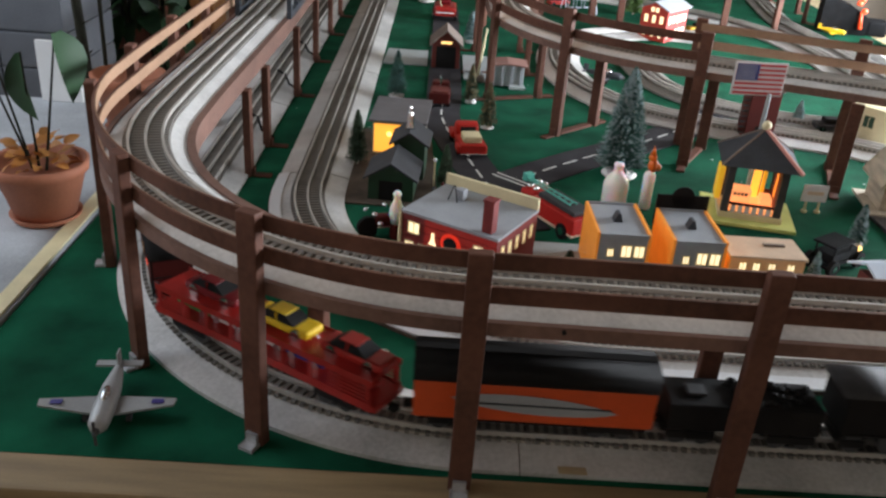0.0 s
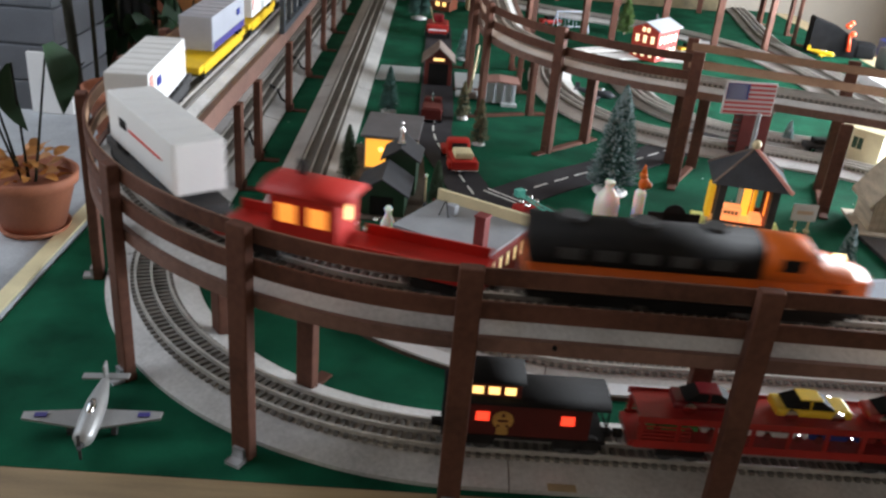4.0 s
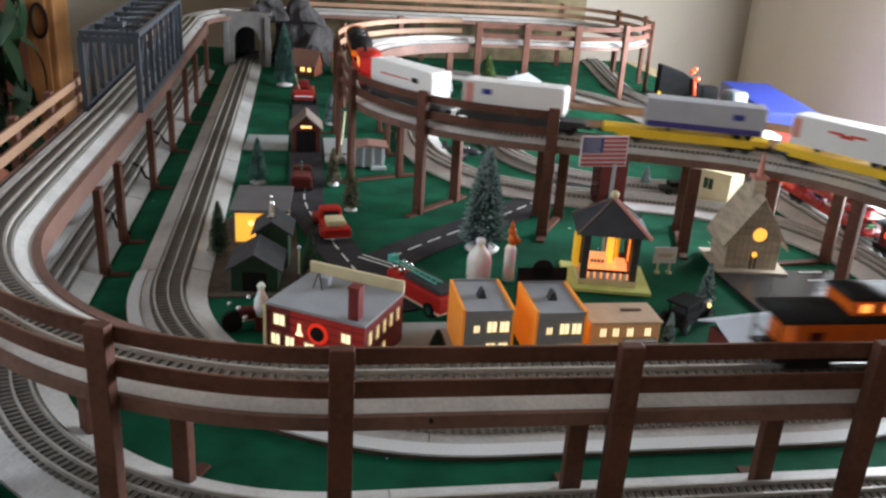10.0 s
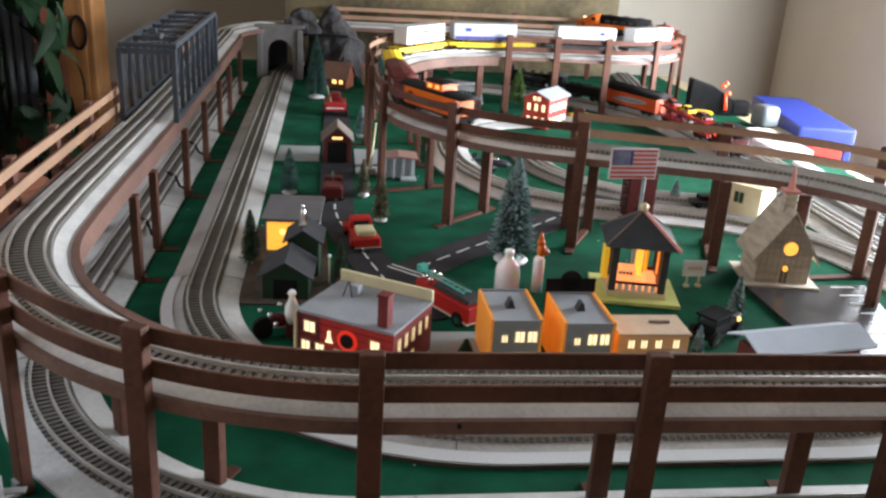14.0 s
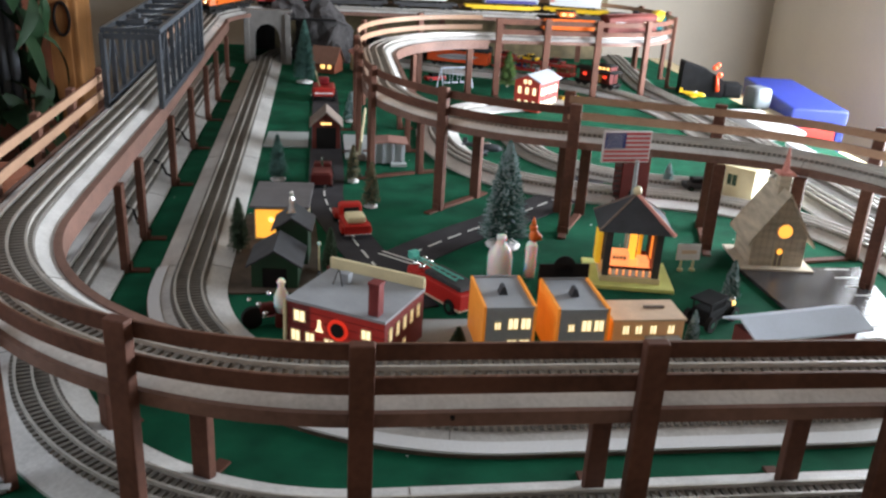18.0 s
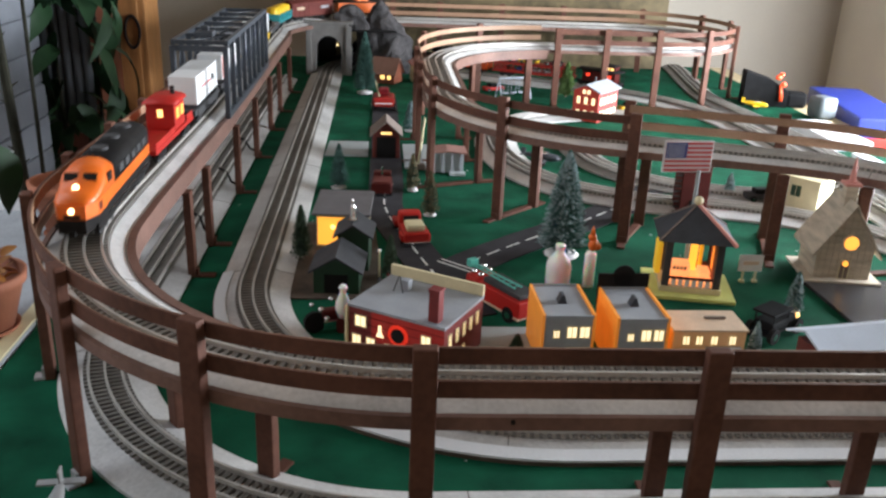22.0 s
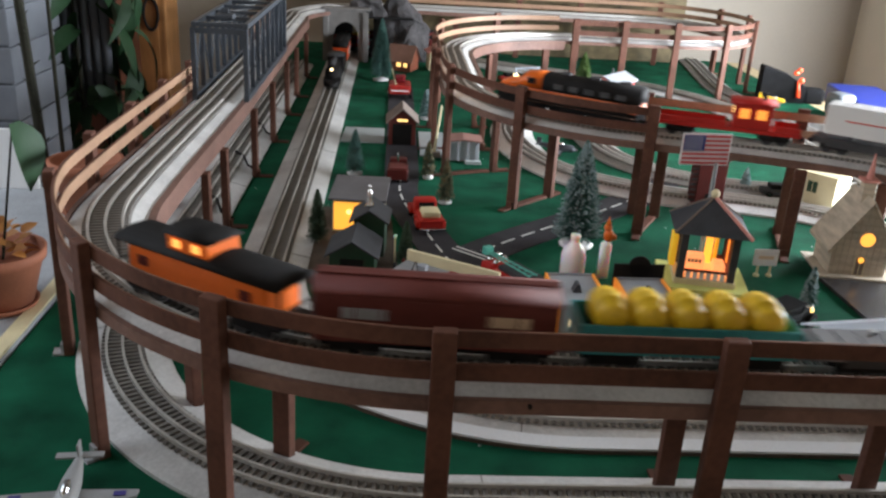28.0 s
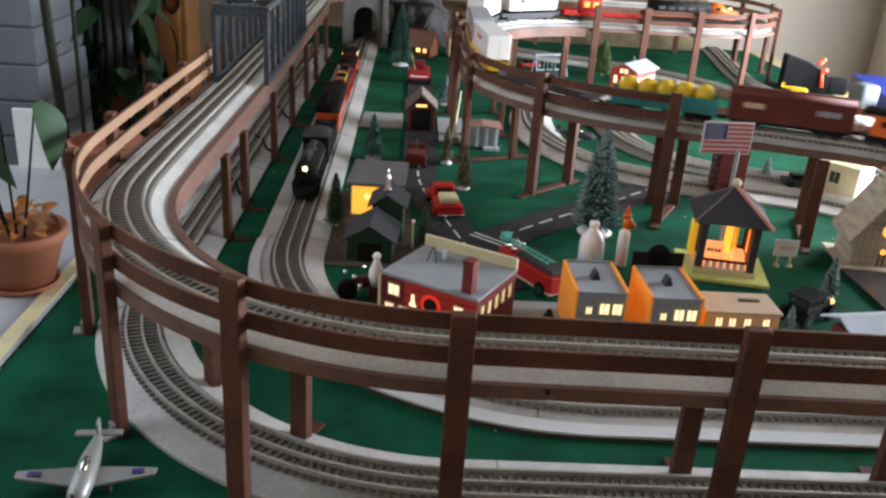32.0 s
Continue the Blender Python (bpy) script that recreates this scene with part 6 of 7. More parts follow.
def flag():
    o = thing("flag_billboard", pose(0.447, 1.197, 0, 0, 0, 4), "flag billboard with stripes on a pale pole", "flag")
    bm = bmesh.new()
    cyl(bm, (0, 0, 0.0005), (0, 0, 0.150), 0.0028, seg=12)
    part("pole", bm, M["pavement"], o)
    x0, x1, z0, z1 = -0.050, 0.016, 0.148, 0.188
    part("board", boxes((x0 - 0.002, 0.0035, z0 - 0.002, x1 + 0.002, 0.006, z1 + 0.002), bev=0.0006), M["flagwhite"], o)
    hh = (z1 - z0) / 13
    for k in range(13):
        part("stripe", boxes((x0, 0.0025, z0 + k * hh, x1, 0.0033, z0 + (k + 0.98) * hh)), M["flagred"] if k % 2 == 0 else M["flagcream"], o)
    part("canton", boxes((x0, 0.0015, z0 + 6 * hh, x0 + 0.030, 0.0024, z1)), M["flagblue"], o)
    bm = bmesh.new()
    for r in range(9):
        for c in range(6 if r % 2 == 0 else 5):
            cx, cz = x0 + 0.0028 + (c + (0 if r % 2 == 0 else 0.5)) * 0.0044, z0 + 6 * hh + 0.0018 + r * 0.0022
            box(bm, cx - 0.0006, 0.0011, cz - 0.0006, cx + 0.0006, 0.0014, cz + 0.0006)
    part("star_rows", bm, M["flagwhite"], o)


def church():
    o = thing("church", pose(0.662, 1.190, 0, 0, 0, -8), "weathered wooden toy church with lit round window", "church")
    w, d, h, r = 0.076, 0.066, 0.048, 0.060
    part("base", boxes((-0.052, -0.046, 0.0052, 0.052, 0.046, 0.008)), M["barkwood"], o, "pale grey base board")
    part("wall", gable_walls(w, d, 0.0082, h + 0.006, r), M["barkwood"], o)
    gable(o, w, d, h + 0.0066, r, 0.009, 0.004, M["barkwood"], "roof", "grey weathered board roof")
    part("steeple", boxes((-0.008, -0.012, h + r - 0.004, 0.008, 0.004, h + r + 0.028), bev=0.0008), M["barkwood"], o)
    part("steeple_cap", boxes((-0.0115, -0.0155, h + r + 0.0282, 0.0115, 0.0075, h + r + 0.0325), bev=0.0012), M["salmon"], o, "pink steeple cap")
    bm = bmesh.new()
    cyl(bm, (0, -0.004, h + r + 0.0327), (0, -0.004, h + r + 0.068), 0.0055, 0.0008, 10)
    part("spire", bm, M["salmon"], o, "pink pointed spire")
    bm = bmesh.new()
    cyl(bm, (0.004, -d / 2 - 0.0002, 0.062), (0.004, -d / 2 - 0.003, 0.062), 0.0118, seg=24)
    part("round_window_frame", bm, M["barkwood"], o)
    bm = bmesh.new()
    cyl(bm, (0.004, -d / 2 - 0.0032, 0.062), (0.004, -d / 2 - 0.0042, 0.062), 0.0098, seg=24)
    part("round_window", bm, M["lit_amber"], o, "glowing amber round window")
    pane(o, 0.002, -d / 2, 0.0085, 0.012, 0.026, M["shingle"], 0, "door")
    bm = bmesh.new()
    cyl(bm, (0.002, -d / 2 - 0.0018, 0.031), (0.002, -d / 2 - 0.0030, 0.031), 0.0040, seg=14)
    part("porch_lamp", bm, M["lit_amber"], o, "small glowing lamp")
    for k in range(9):
        x = -w / 2 + 0.004 + k * (w - 0.008) / 8
        part("plank_joint", boxes((x - 0.0003, -d / 2 - 0.0006, 0.0085, x + 0.0003, -d / 2 - 0.0001, h + r * (1 - abs(x) / (w / 2)))), M["barkdark"], o)


def hut(name, x, y, rz, w, d, h, rise, wall, roof, label, cat, opening=None, lit=None):
    o = thing(name, pose(x, y, 0, 0, 0, rz), label, cat)
    part("wall", gable_walls(w, d, 0.0028, h, rise), wall, o)
    gable(o, w, d, h + 0.0005, rise, 0.006, 0.0028, roof)
    if opening:
        pane(o, 0, -d / 2, 0.003, opening[0], opening[1], M["black"], 0, "doorway", framed=False)
    for i, (px, pz, pw, ph, side) in enumerate(lit or ()):
        pane(o, px, (-d / 2, w / 2, d / 2, -w / 2)[side], pz, pw, ph, M["lit_warm"], side, "window", "glowing window")
    return o


factory()
shop(0.216, 0.952, 1, False)
shop(0.296, 0.945, 1, True)
cafe()
gazebo()
flag()
church()
# the lit corner shop with a flat roof, and two green sheds before it
o = thing("corner_shop", pose(-0.042, 1.300, 0, 0, 0, -3), "toy shop with glowing yellow front and flat grey roof", "shop")
part("wall", boxes((-0.036, -0.030, 0.0028, 0.036, 0.070, 0.052)), M["cream"], o)
part("roof", boxes((-0.042, -0.038, 0.0523, 0.042, 0.078, 0.056), bev=0.0008), M["shoproof"], o, "flat grey roof")
pane(o, -0.010, -0.030, 0.006, 0.048, 0.042, M["lit_yellow"], 0, "shop_front", "glowing yellow shop front", framed=False)
bm = bmesh.new()
ball(bm, (-0.012, -0.0325, 0.034), 0.0036)
part("bulb", bm, M["lit_warm"], o, "glowing bulb", True)
part("door_post", boxes((0.0145, -0.0335, 0.0030, 0.0170, -0.0302, 0.0520)), M["shingle"], o)
pane(o, 0.0, -0.036, 0.012, 0.030, 0.030, M["lit_side"], 3, "side_panel", "orange side with added glow", framed=False)
hut("green_shed", -0.041, 1.135, -4, 0.058, 0.062, 0.034, 0.018, M["darkgreen"], M["shedroof"], "dark green toy shed with grey roof", "shed", (0.03, 0.026))
hut("green_house", -0.022, 1.205, -4, 0.042, 0.050, 0.054, 0.014, M["darkgreen"], M["shedroof"], "tall dark green toy house with grey roof", "house")
hut("engine_shed", 0.024, 1.800, 0, 0.054, 0.066, 0.050, 0.024, M["maroon"], M["shingle"], "brown toy shed straddling the road, lit inside", "shed", (0.038, 0.042), [(0, 0.051, 0.020, 0.004, 0)])
hut("log_cabin", 0.030, 2.60, 68, 0.064, 0.070, 0.034, 0.036, M["cabinwall"], M["cabinroof"], "small orange log cabin with lit windows", "cabin", None, [(0.0, 0.016, 0.012, 0.016, 3), (-0.02, 0.016, 0.010, 0.014, 3)])
hut("lit_cottage", 0.130, 2.63, 10, 0.055, 0.05, 0.055, 0.018, M["cream"], M["salmon"], "small cream cottage with a glowing window", "cottage", None, [(0.012, 0.022, 0.014, 0.018, 0)])
o = hut("platform_shelter", 0.140, 1.690, 0, 0.062, 0.040, 0.040, 0.003, M["pavement"], M["shelterroof"], "grey toy station shelter with brownish pink roof", "shelter", None)
for x in (-0.026, -0.009, 0.009, 0.026):
    part("pillar", boxes((x - 0.002, -0.0245, 0.0028, x + 0.002, -0.0205, 0.0385)), M["grey"], o)
part("step", boxes((0.004, -0.036, 0.0004, 0.034, -0.0205, 0.006), bev=0.0008), M["pavement"], o)
# The schoolhouse walls glow by emission; no lamp stands inside.
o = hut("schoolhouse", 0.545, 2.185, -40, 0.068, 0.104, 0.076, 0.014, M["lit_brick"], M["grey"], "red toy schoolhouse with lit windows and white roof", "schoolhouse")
for z in (0.044, 0.012):
    for x in (-0.020, 0.0, 0.020):
        pane(o, x, -0.052, z, 0.0085, 0.017, M["lit_white"], 0, "window", "glowing window", framed=False)
    for k in range(5):
        pane(o, -0.038 + 0.019 * k, 0.034, z, 0.0085, 0.017, M["lit_white"], 1, "window", "glowing window", framed=False)
for x in (-0.006, 0.006):
    pane(o, x, -0.052, 0.069, 0.008, 0.010, M["lit_white"], 0, "gable_window", "glowing gable window", framed=False)
part("bell_post", boxes((-0.002, -0.012, 0.0938, 0.002, -0.008, 0.106)), M["darkgrey"], o)
o = thing("cream_hut", pose(0.765, 1.500, 0, 0, 0, -50), "cream flat-roofed toy hut with one dark window", "hut")
part("wall", boxes((-0.036, -0.030, 0.0005, 0.036, 0.030, 0.056)), M["cream"], o)
part("roof", boxes((-0.038, -0.032, 0.0563, 0.038, 0.032, 0.060), bev=0.0008), M["cream"], o)
pane(o, -0.004, -0.030, 0.026, 0.018, 0.020, M["darkgreen"], 0, "window", "dark green window")
o = thing("red_tower", pose(0.540, 1.455, 0), "dark red toy water tower beside the track", "tower")
part("body", boxes((-0.024, -0.020, 0.0005, 0.024, 0.020, 0.088), bev=0.001), M["darkred"], o)
part("cap", boxes((-0.027, -0.023, 0.0883, 0.027, 0.023, 0.093), bev=0.001), M["shingle"], o)
pane(o, -0.002, -0.020, 0.012, 0.012, 0.018, M["black"], 0, "door", framed=False)
for k in range(9):
    part("rung", boxes((-0.034, -0.018, 0.008 + k * 0.009, -0.0245, -0.012, 0.0095 + k * 0.009)), M["darkgrey"], o)

# long low station roof behind the front track
o = thing("station", pose(0.551, 0.908, 0, 0, 0, 10), "low toy station with a pale blue-grey roof", "station")
part("wall", boxes((-0.070, -0.016, 0.0005, 0.070, 0.020, 0.040)), M["maroon"], o)
for s in (-1, 1):
    bm = bmesh.new()
    prism(bm, [(0.002, 0.054), (s * 0.032, 0.041), (s * 0.032, 0.0435), (0.002, 0.0565)], -0.079, 0.077)
    r = part("roof", bm, M["paleblue"], o, "pale blue-grey roof")
    r.matrix_basis = pose(0, 0.002, 0, 0, 0, 90)


# ---------------------------------------------------------------- bottle-brush trees
def brush_tree(name, x, y, h, r, needle, tip, seed, base=True, label="", z=0.0):
    o = thing(name, pose(x, y, z, 0, 0, seed * 50), label, "tree", "bottle-brush trees")
    rnd = random.Random(seed)
    bm = bmesh.new()
    cyl(bm, (0, 0, 0.003), (0, 0, h * 0.98), 0.0022, 0.0008, 6)
    part("trunk", bm, M["barkwood"], o)
    for nm, mt, share in (("crown", needle, 1.0), ("frosted_tip", tip, 0.42)):
        bm = bmesh.new()
        n = int((3200 if h > 0.1 else 900) * share)
        for k in range(n):
            f = rnd.random() ** 0.85
            zz = h * (0.09 + 0.89 * f)
            rr = r * (1 - f) ** 0.68 * rnd.uniform(0.70, 1.08) + 0.0012
            a = rnd.uniform(0, 2 * math.pi)
            start = 0.0 if share == 1.0 else 0.78
            p = Vector((math.cos(a), math.sin(a), 0))
            s = Vector((-math.sin(a), math.cos(a), 0)) * (0.0016 if h < 0.1 else 0.0024)
            up = Vector((0, 0, rnd.uniform(-0.002, 0.006)))
            c0, c1 = p * rr * start + Vector((0, 0, zz)), p * rr + Vector((0, 0, zz)) + up
            w = Vector((0, 0, 0.0014 if h < 0.1 else 0.0022))
            v = [bm.verts.new(q) for q in (c0 - s, c0 + s, c0 + w, c1)]
            for i, j, l in ((0, 1, 3), (1, 2, 3), (2, 0, 3)):
                bm.faces.new((v[i], v[j], v[l]))
        ob = part(nm, bm, mt, o)
        ob["kind"] = "stuff"
    if base:
        bm = bmesh.new()
        lathe(bm, [(r * 0.62, 0.0022), (r * 0.66, 0.0045), (r * 0.45, 0.0075), (0.003, 0.009)], 16)
        part("snow_base", bm, M["flagwhite"], o, "white flocked base", True)


F, D, T = M["fir"], M["firdark"], M["frost"]
FT = "frosted blue-green bottle-brush fir tree"
for i, (x, y, h, r, m, tip, b) in enumerate((
        (0.279, 1.250, 0.160, 0.039, F, T, True), (0.070, 1.553, 0.068, 0.015, D, M["drytip"], True), (0.094, 1.420, 0.076, 0.017, D, M["drytip"], True),
        (-0.097, 1.224, 0.080, 0.018, D, D, False), (0.027, 1.160, 0.060, 0.014, D, D, False), (-0.060, 1.560, 0.082, 0.021, F, F, True),
        (-0.030, 2.43, 0.165, 0.034, F, F, True), (0.080, 2.00, 0.070, 0.020, F, T, True), (0.546, 1.062, 0.055, 0.013, F, T, True),
        (0.650, 1.555, 0.042, 0.012, F, T, True), (0.168, 0.945, 0.022, 0.010, D, D, True), (0.435, 0.925, 0.050, 0.010, F, T, True), (0.525, 2.44, 0.10, 0.032, M["moss"], M["moss"], False))):
    brush_tree("fir_tree", x, y, h, r, m, tip, i + 1, b, FT if m is F else "dark brownish green bottle-brush tree")


# ---------------------------------------------------------------- vehicles
def wheels(o, xs, w, r):
    for x in xs:
        for s in (-1, 1):
            bm = bmesh.new()
            cyl(bm, (x, s * w - 0.003, r), (x, s * w + 0.003, r), r, seg=16)
            t = part("wheel", bm, M["black"], o)
            bm = bmesh.new()
            cyl(bm, (x, s * (w + 0.0028), r), (x, s * (w + 0.0036), r), r * 0.5, seg=12)
            part("hub", bm, M["chrome"], t)


def pickup(x, y, rz, material, label, load):
    """Old-style pickup; its front points to +x."""
    o = thing("pickup_truck", pose(x, y, 0.0023, 0, 0, rz), label, "truck")
    part("bed", boxes((-0.042, -0.0165, 0.006, 0.002, 0.0165, 0.018), bev=0.002), material, o)
    part("cab", boxes((0.002, -0.015, 0.007, 0.022, 0.015, 0.031), bev=0.005), material, o, "rounded cab")
    part("bonnet", boxes((0.022, -0.011, 0.008, 0.043, 0.011, 0.021), bev=0.004), material, o)
    for s in (-1, 1):
        part("fender", boxes((0.018, s * 0.0145 - 0.0045, 0.006, 0.042, s * 0.0145 + 0.0045, 0.015), bev=0.003), material, o)
        part("rear_fender", boxes((-0.036, s * 0.0175 - 0.002, 0.005, -0.016, s * 0.0175 + 0.002, 0.014), bev=0.0018), material, o)
    part("rear_window", boxes((0.0012, -0.010, 0.0205, 0.0019, 0.010, 0.0275)), M["black"], o)
    part("windscreen", boxes((0.0222, -0.0105, 0.0225, 0.0228, 0.0105, 0.0280)), M["black"], o)
    part("bumper", boxes((-0.0455, -0.0175, 0.005, -0.0423, 0.0175, 0.008), bev=0.0008), M["chrome"], o)
    if load:
        part("load", boxes((-0.036, -0.012, 0.0183, -0.010, 0.012, 0.027), bev=0.003), M["cream"], o, "pale cargo in the bed")
    wheels(o, (-0.026, 0.030), 0.0155, 0.0068)
    o.matrix_basis = o.matrix_basis @ Matrix.Scale(1.16, 4)
    return o


pickup(0.060, 1.322, 99, M["red"], "bright red old-fashioned toy pickup with pale cargo", True)
o = thing("utility_truck", pose(0.016, 1.545, 0.0023, 0, 0, 88), "dark red toy truck with a short mast", "truck")
part("body", boxes((-0.034, -0.0175, 0.006, 0.012, 0.0175, 0.024), bev=0.002), M["darkred"], o)
part("cab", boxes((0.0122, -0.0155, 0.006, 0.034, 0.0155, 0.031), bev=0.004), M["darkred"], o)
part("bed_cover", boxes((-0.030, -0.014, 0.0242, 0.008, 0.014, 0.0265), bev=0.0008), M["maroon"], o)
bm = bmesh.new()
cyl(bm, (0.0, 0, 0.0266), (0.0, 0, 0.046), 0.0014, seg=8)
part("mast", bm, M["chrome"], o)
wheels(o, (-0.022, 0.022), 0.0155, 0.0068)

o = thing("fire_truck", pose(0.166, 1.068, 0.0005, 0, 0, 122), "red toy fire truck with a green boom ladder", "fire truck")
o.matrix_basis = o.matrix_basis @ Matrix.Scale(1.06, 4)
part("body", boxes((-0.052, -0.018, 0.008, 0.026, 0.018, 0.030), bev=0.002), M["red"], o)
part("cab", boxes((0.0262, -0.017, 0.008, 0.050, 0.017, 0.032), bev=0.004), M["red"], o)
part("gold_band", boxes((-0.052, -0.0186, 0.0085, 0.026, 0.0186, 0.011)), M["pinkroof"], o, "gold lower trim")
part("hose_deck", boxes((-0.046, -0.013, 0.0302, 0.020, 0.013, 0.036), bev=0.001), M["darkgrey"], o)
bm = bmesh.new()
cyl(bm, (-0.03, -0.004, 0.0380), (0.048, 0.004, 0.0415), 0.0011, seg=8)
cyl(bm, (-0.03, 0.006, 0.0380), (0.048, 0.009, 0.0415), 0.0011, seg=8)
for k in range(8):
    cyl(bm, (-0.026 + 0.010 * k, -0.0035 + 0.0009 * k, 0.0382 + 0.0004 * k), (-0.026 + 0.010 * k, 0.0062 + 0.0003 * k, 0.0382 + 0.0004 * k), 0.0007, seg=6)
box(bm, 0.046, 0.001, 0.0385, 0.054, 0.012, 0.0475)
part("boom", bm, M["mint"], o, "green boom")
for k in range(4):
    bm = bmesh.new()
    ball(bm, (0.030 + 0.006 * k, (-1) ** k * 0.009, 0.0345), 0.0038)
    part("bell", bm, M["chrome"], o, "", True)
wheels(o, (-0.034, 0.034), 0.0165, 0.0095)

o = thing("antique_car", pose(0.492, 1.000, 0.0004, 0, 0, 35), "black antique toy car with brass lamps", "car")
part("chassis", boxes((-0.036, -0.014, 0.009, 0.036, 0.014, 0.013), bev=0.001), M["matteblack"], o)
part("body", boxes((-0.026, -0.013, 0.0132, 0.010, 0.013, 0.024), bev=0.002), M["matteblack"], o)
part("bonnet", boxes((0.0102, -0.009, 0.0132, 0.034, 0.009, 0.022), bev=0.002), M["matteblack"], o)
part("roof", boxes((-0.030, -0.015, 0.0342, 0.012, 0.015, 0.037), bev=0.001), M["matteblack"], o)
for sx in (-0.024, 0.008):
    for sy in (-0.012, 0.012):
        part("roof_post", boxes((sx - 0.0008, sy - 0.0008, 0.0242, sx + 0.0008, sy + 0.0008, 0.0340)), M["matteblack"], o)
for s in (-1, 1):
    bm = bmesh.new()
    ball(bm, (0.0355, s * 0.0085, 0.019), 0.0032)
    part("lamp", bm, M["lit_warm"], o, "brass lamp", True)
wheels(o, (-0.026, 0.026), 0.0155, 0.0098)

o = thing("motorcycle_group", pose(-0.046, 1.005, 0.0004, 0, 0, 20), "chrome and dark red toy motorcycle on the carpet", "motorcycle")
for x in (-0.018, 0.018):
    bm = bmesh.new()
    cyl(bm, (x, -0.003, 0.013), (x, 0.003, 0.013), 0.013, seg=18)
    part("wheel", bm, M["black"], o)
part("tank", boxes((-0.010, -0.006, 0.016, 0.012, 0.006, 0.028), bev=0.004), M["darkred"], o)
part("engine", boxes((-0.009, -0.007, 0.006, 0.009, 0.007, 0.0158), bev=0.002), M["chrome"], o)
# Small chrome balls added to imitate the glints on the motorcycle.
for x, y, z, r in ((0.021, 0.0, 0.033, 0.0045), (0.0205, -0.012, 0.037, 0.0026), (0.0205, 0.019, 0.037, 0.0026), (-0.012, -0.006, 0.031, 0.0034), (-0.020, 0.004, 0.034, 0.0028), (0.004, 0.008, 0.036, 0.0030), (-0.006, -0.010, 0.020, 0.0036), (0.014, -0.009, 0.018, 0.0032)):
    bm = bmesh.new()
    ball(bm, (x, y, z), r)
    part("chrome_lamp", bm, M["chrome"], o, "", True)
bm = bmesh.new()
cyl(bm, (0.012, 0, 0.026), (0.020, 0, 0.036), 0.0012, seg=6)
cyl(bm, (0.020, -0.014, 0.036), (0.020, 0.022, 0.036), 0.0012, seg=6)
part("handlebar", bm, M["chrome"], o)
bm = bmesh.new()
lathe(bm, [(0.006, 0.0), (0.009, 0.010), (0.0085, 0.020), (0.004, 0.030), (0.0035, 0.034), (0.0055, 0.037), (0.003, 0.041)], 16)
o = tagged(part("white_bottle", bm, M["bottle"], None, "", True), "tiny white bottle ornament behind the factory", "ornament")
o.matrix_basis = pose(-0.030, 1.004, 0.0181)
bm = bmesh.new()
lathe(bm, [(0.008, 0.0), (0.008, 0.0176)], 12)
o = tagged(part("ornament_stand", bm, M["darkred"], None), "dark red round stand under the white ornament", "stand")
o.matrix_basis = pose(-0.030, 1.004, 0.0004)

# ---------------------------------------------------------------- ornaments
o = thing("milk_jug", pose(0.252, 1.140, 0.0005), "white milk glass jug with a narrow neck", "jug")
bm = bmesh.new()
lathe(bm, [(0.0145, 0.0), (0.0165, 0.003), (0.0168, 0.030), (0.015, 0.038), (0.008, 0.047), (0.0055, 0.050), (0.0055, 0.054), (0.007, 0.056), (0.0065, 0.060), (0.002, 0.061)], 24)
part("body", bm, M["bottle"], o, "", True)
o = thing("candle_figure", pose(0.294, 1.140, 0.0005), "slim white tube with an orange figure on top", "ornament")
bm = bmesh.new()
lathe(bm, [(0.0075, 0.0), (0.0078, 0.046), (0.006, 0.050)], 18)
part("tube", bm, M["bottle"], o, "", True)
bm = bmesh.new()
ball(bm, (0.002, 0, 0.060), 0.0085, (0.8, 0.8, 1.1))
ball(bm, (0.000, 0, 0.071), 0.0055)
cyl(bm, (0.0, 0, 0.074), (0.0, 0, 0.086), 0.0042, 0.0006, 12)
ball(bm, (0.008, 0, 0.058), 0.005)
part("topper", bm, M["orange"], o, "orange topper", True)
o = thing("white_sign", pose(0.526, 1.160, 0.0005), "small white sign board on two legs", "sign")
part("board", boxes((-0.017, -0.0012, 0.016, 0.017, 0.0012, 0.040), bev=0.0006), M["flagwhite"], o)
part("lettering_bar", boxes((-0.011, -0.0019, 0.026, 0.011, -0.0013, 0.031)), M["pinkroof"], o)
for s in (-1, 1):
    part("leg", boxes((s * 0.009 - 0.0012, -0.001, 0.003, s * 0.009 + 0.0012, 0.001, 0.0158)), M["cream"], o)
    bm = bmesh.new()
    cyl(bm, (s * 0.009, 0, 0), (s * 0.009, 0, 0.003), 0.004, seg=12)
    part("foot", bm, M["cream"], o)
o = thing("street_lamp", pose(0.012, 1.150, 0.0026), "slender pale toy street lamp", "street lamp")
bm = bmesh.new()
cyl(bm, (0, 0, 0), (0, 0, 0.040), 0.0011, seg=8)
part("post", bm, M["cream"], o)
bm = bmesh.new()
ball(bm, (0, 0, 0.042), 0.0026)
part("globe", bm, M["bottle"], o, "", True)
o = thing("crossing_gate", pose(0.086, 1.69, 0.0034, 0, 0, 0), "raised pale crossing gate arm on a brown base", "crossing gate")
part("base", boxes((-0.012, -0.008, 0, 0.012, 0.008, 0.010), bev=0.001), M["shingle"], o)
bm = bmesh.new()
cyl(bm, (0, 0, 0.010), (0.010, 0.0, 0.100), 0.0026, 0.0016, 8)
part("arm", bm, M["cream"], o)
bm = bmesh.new()
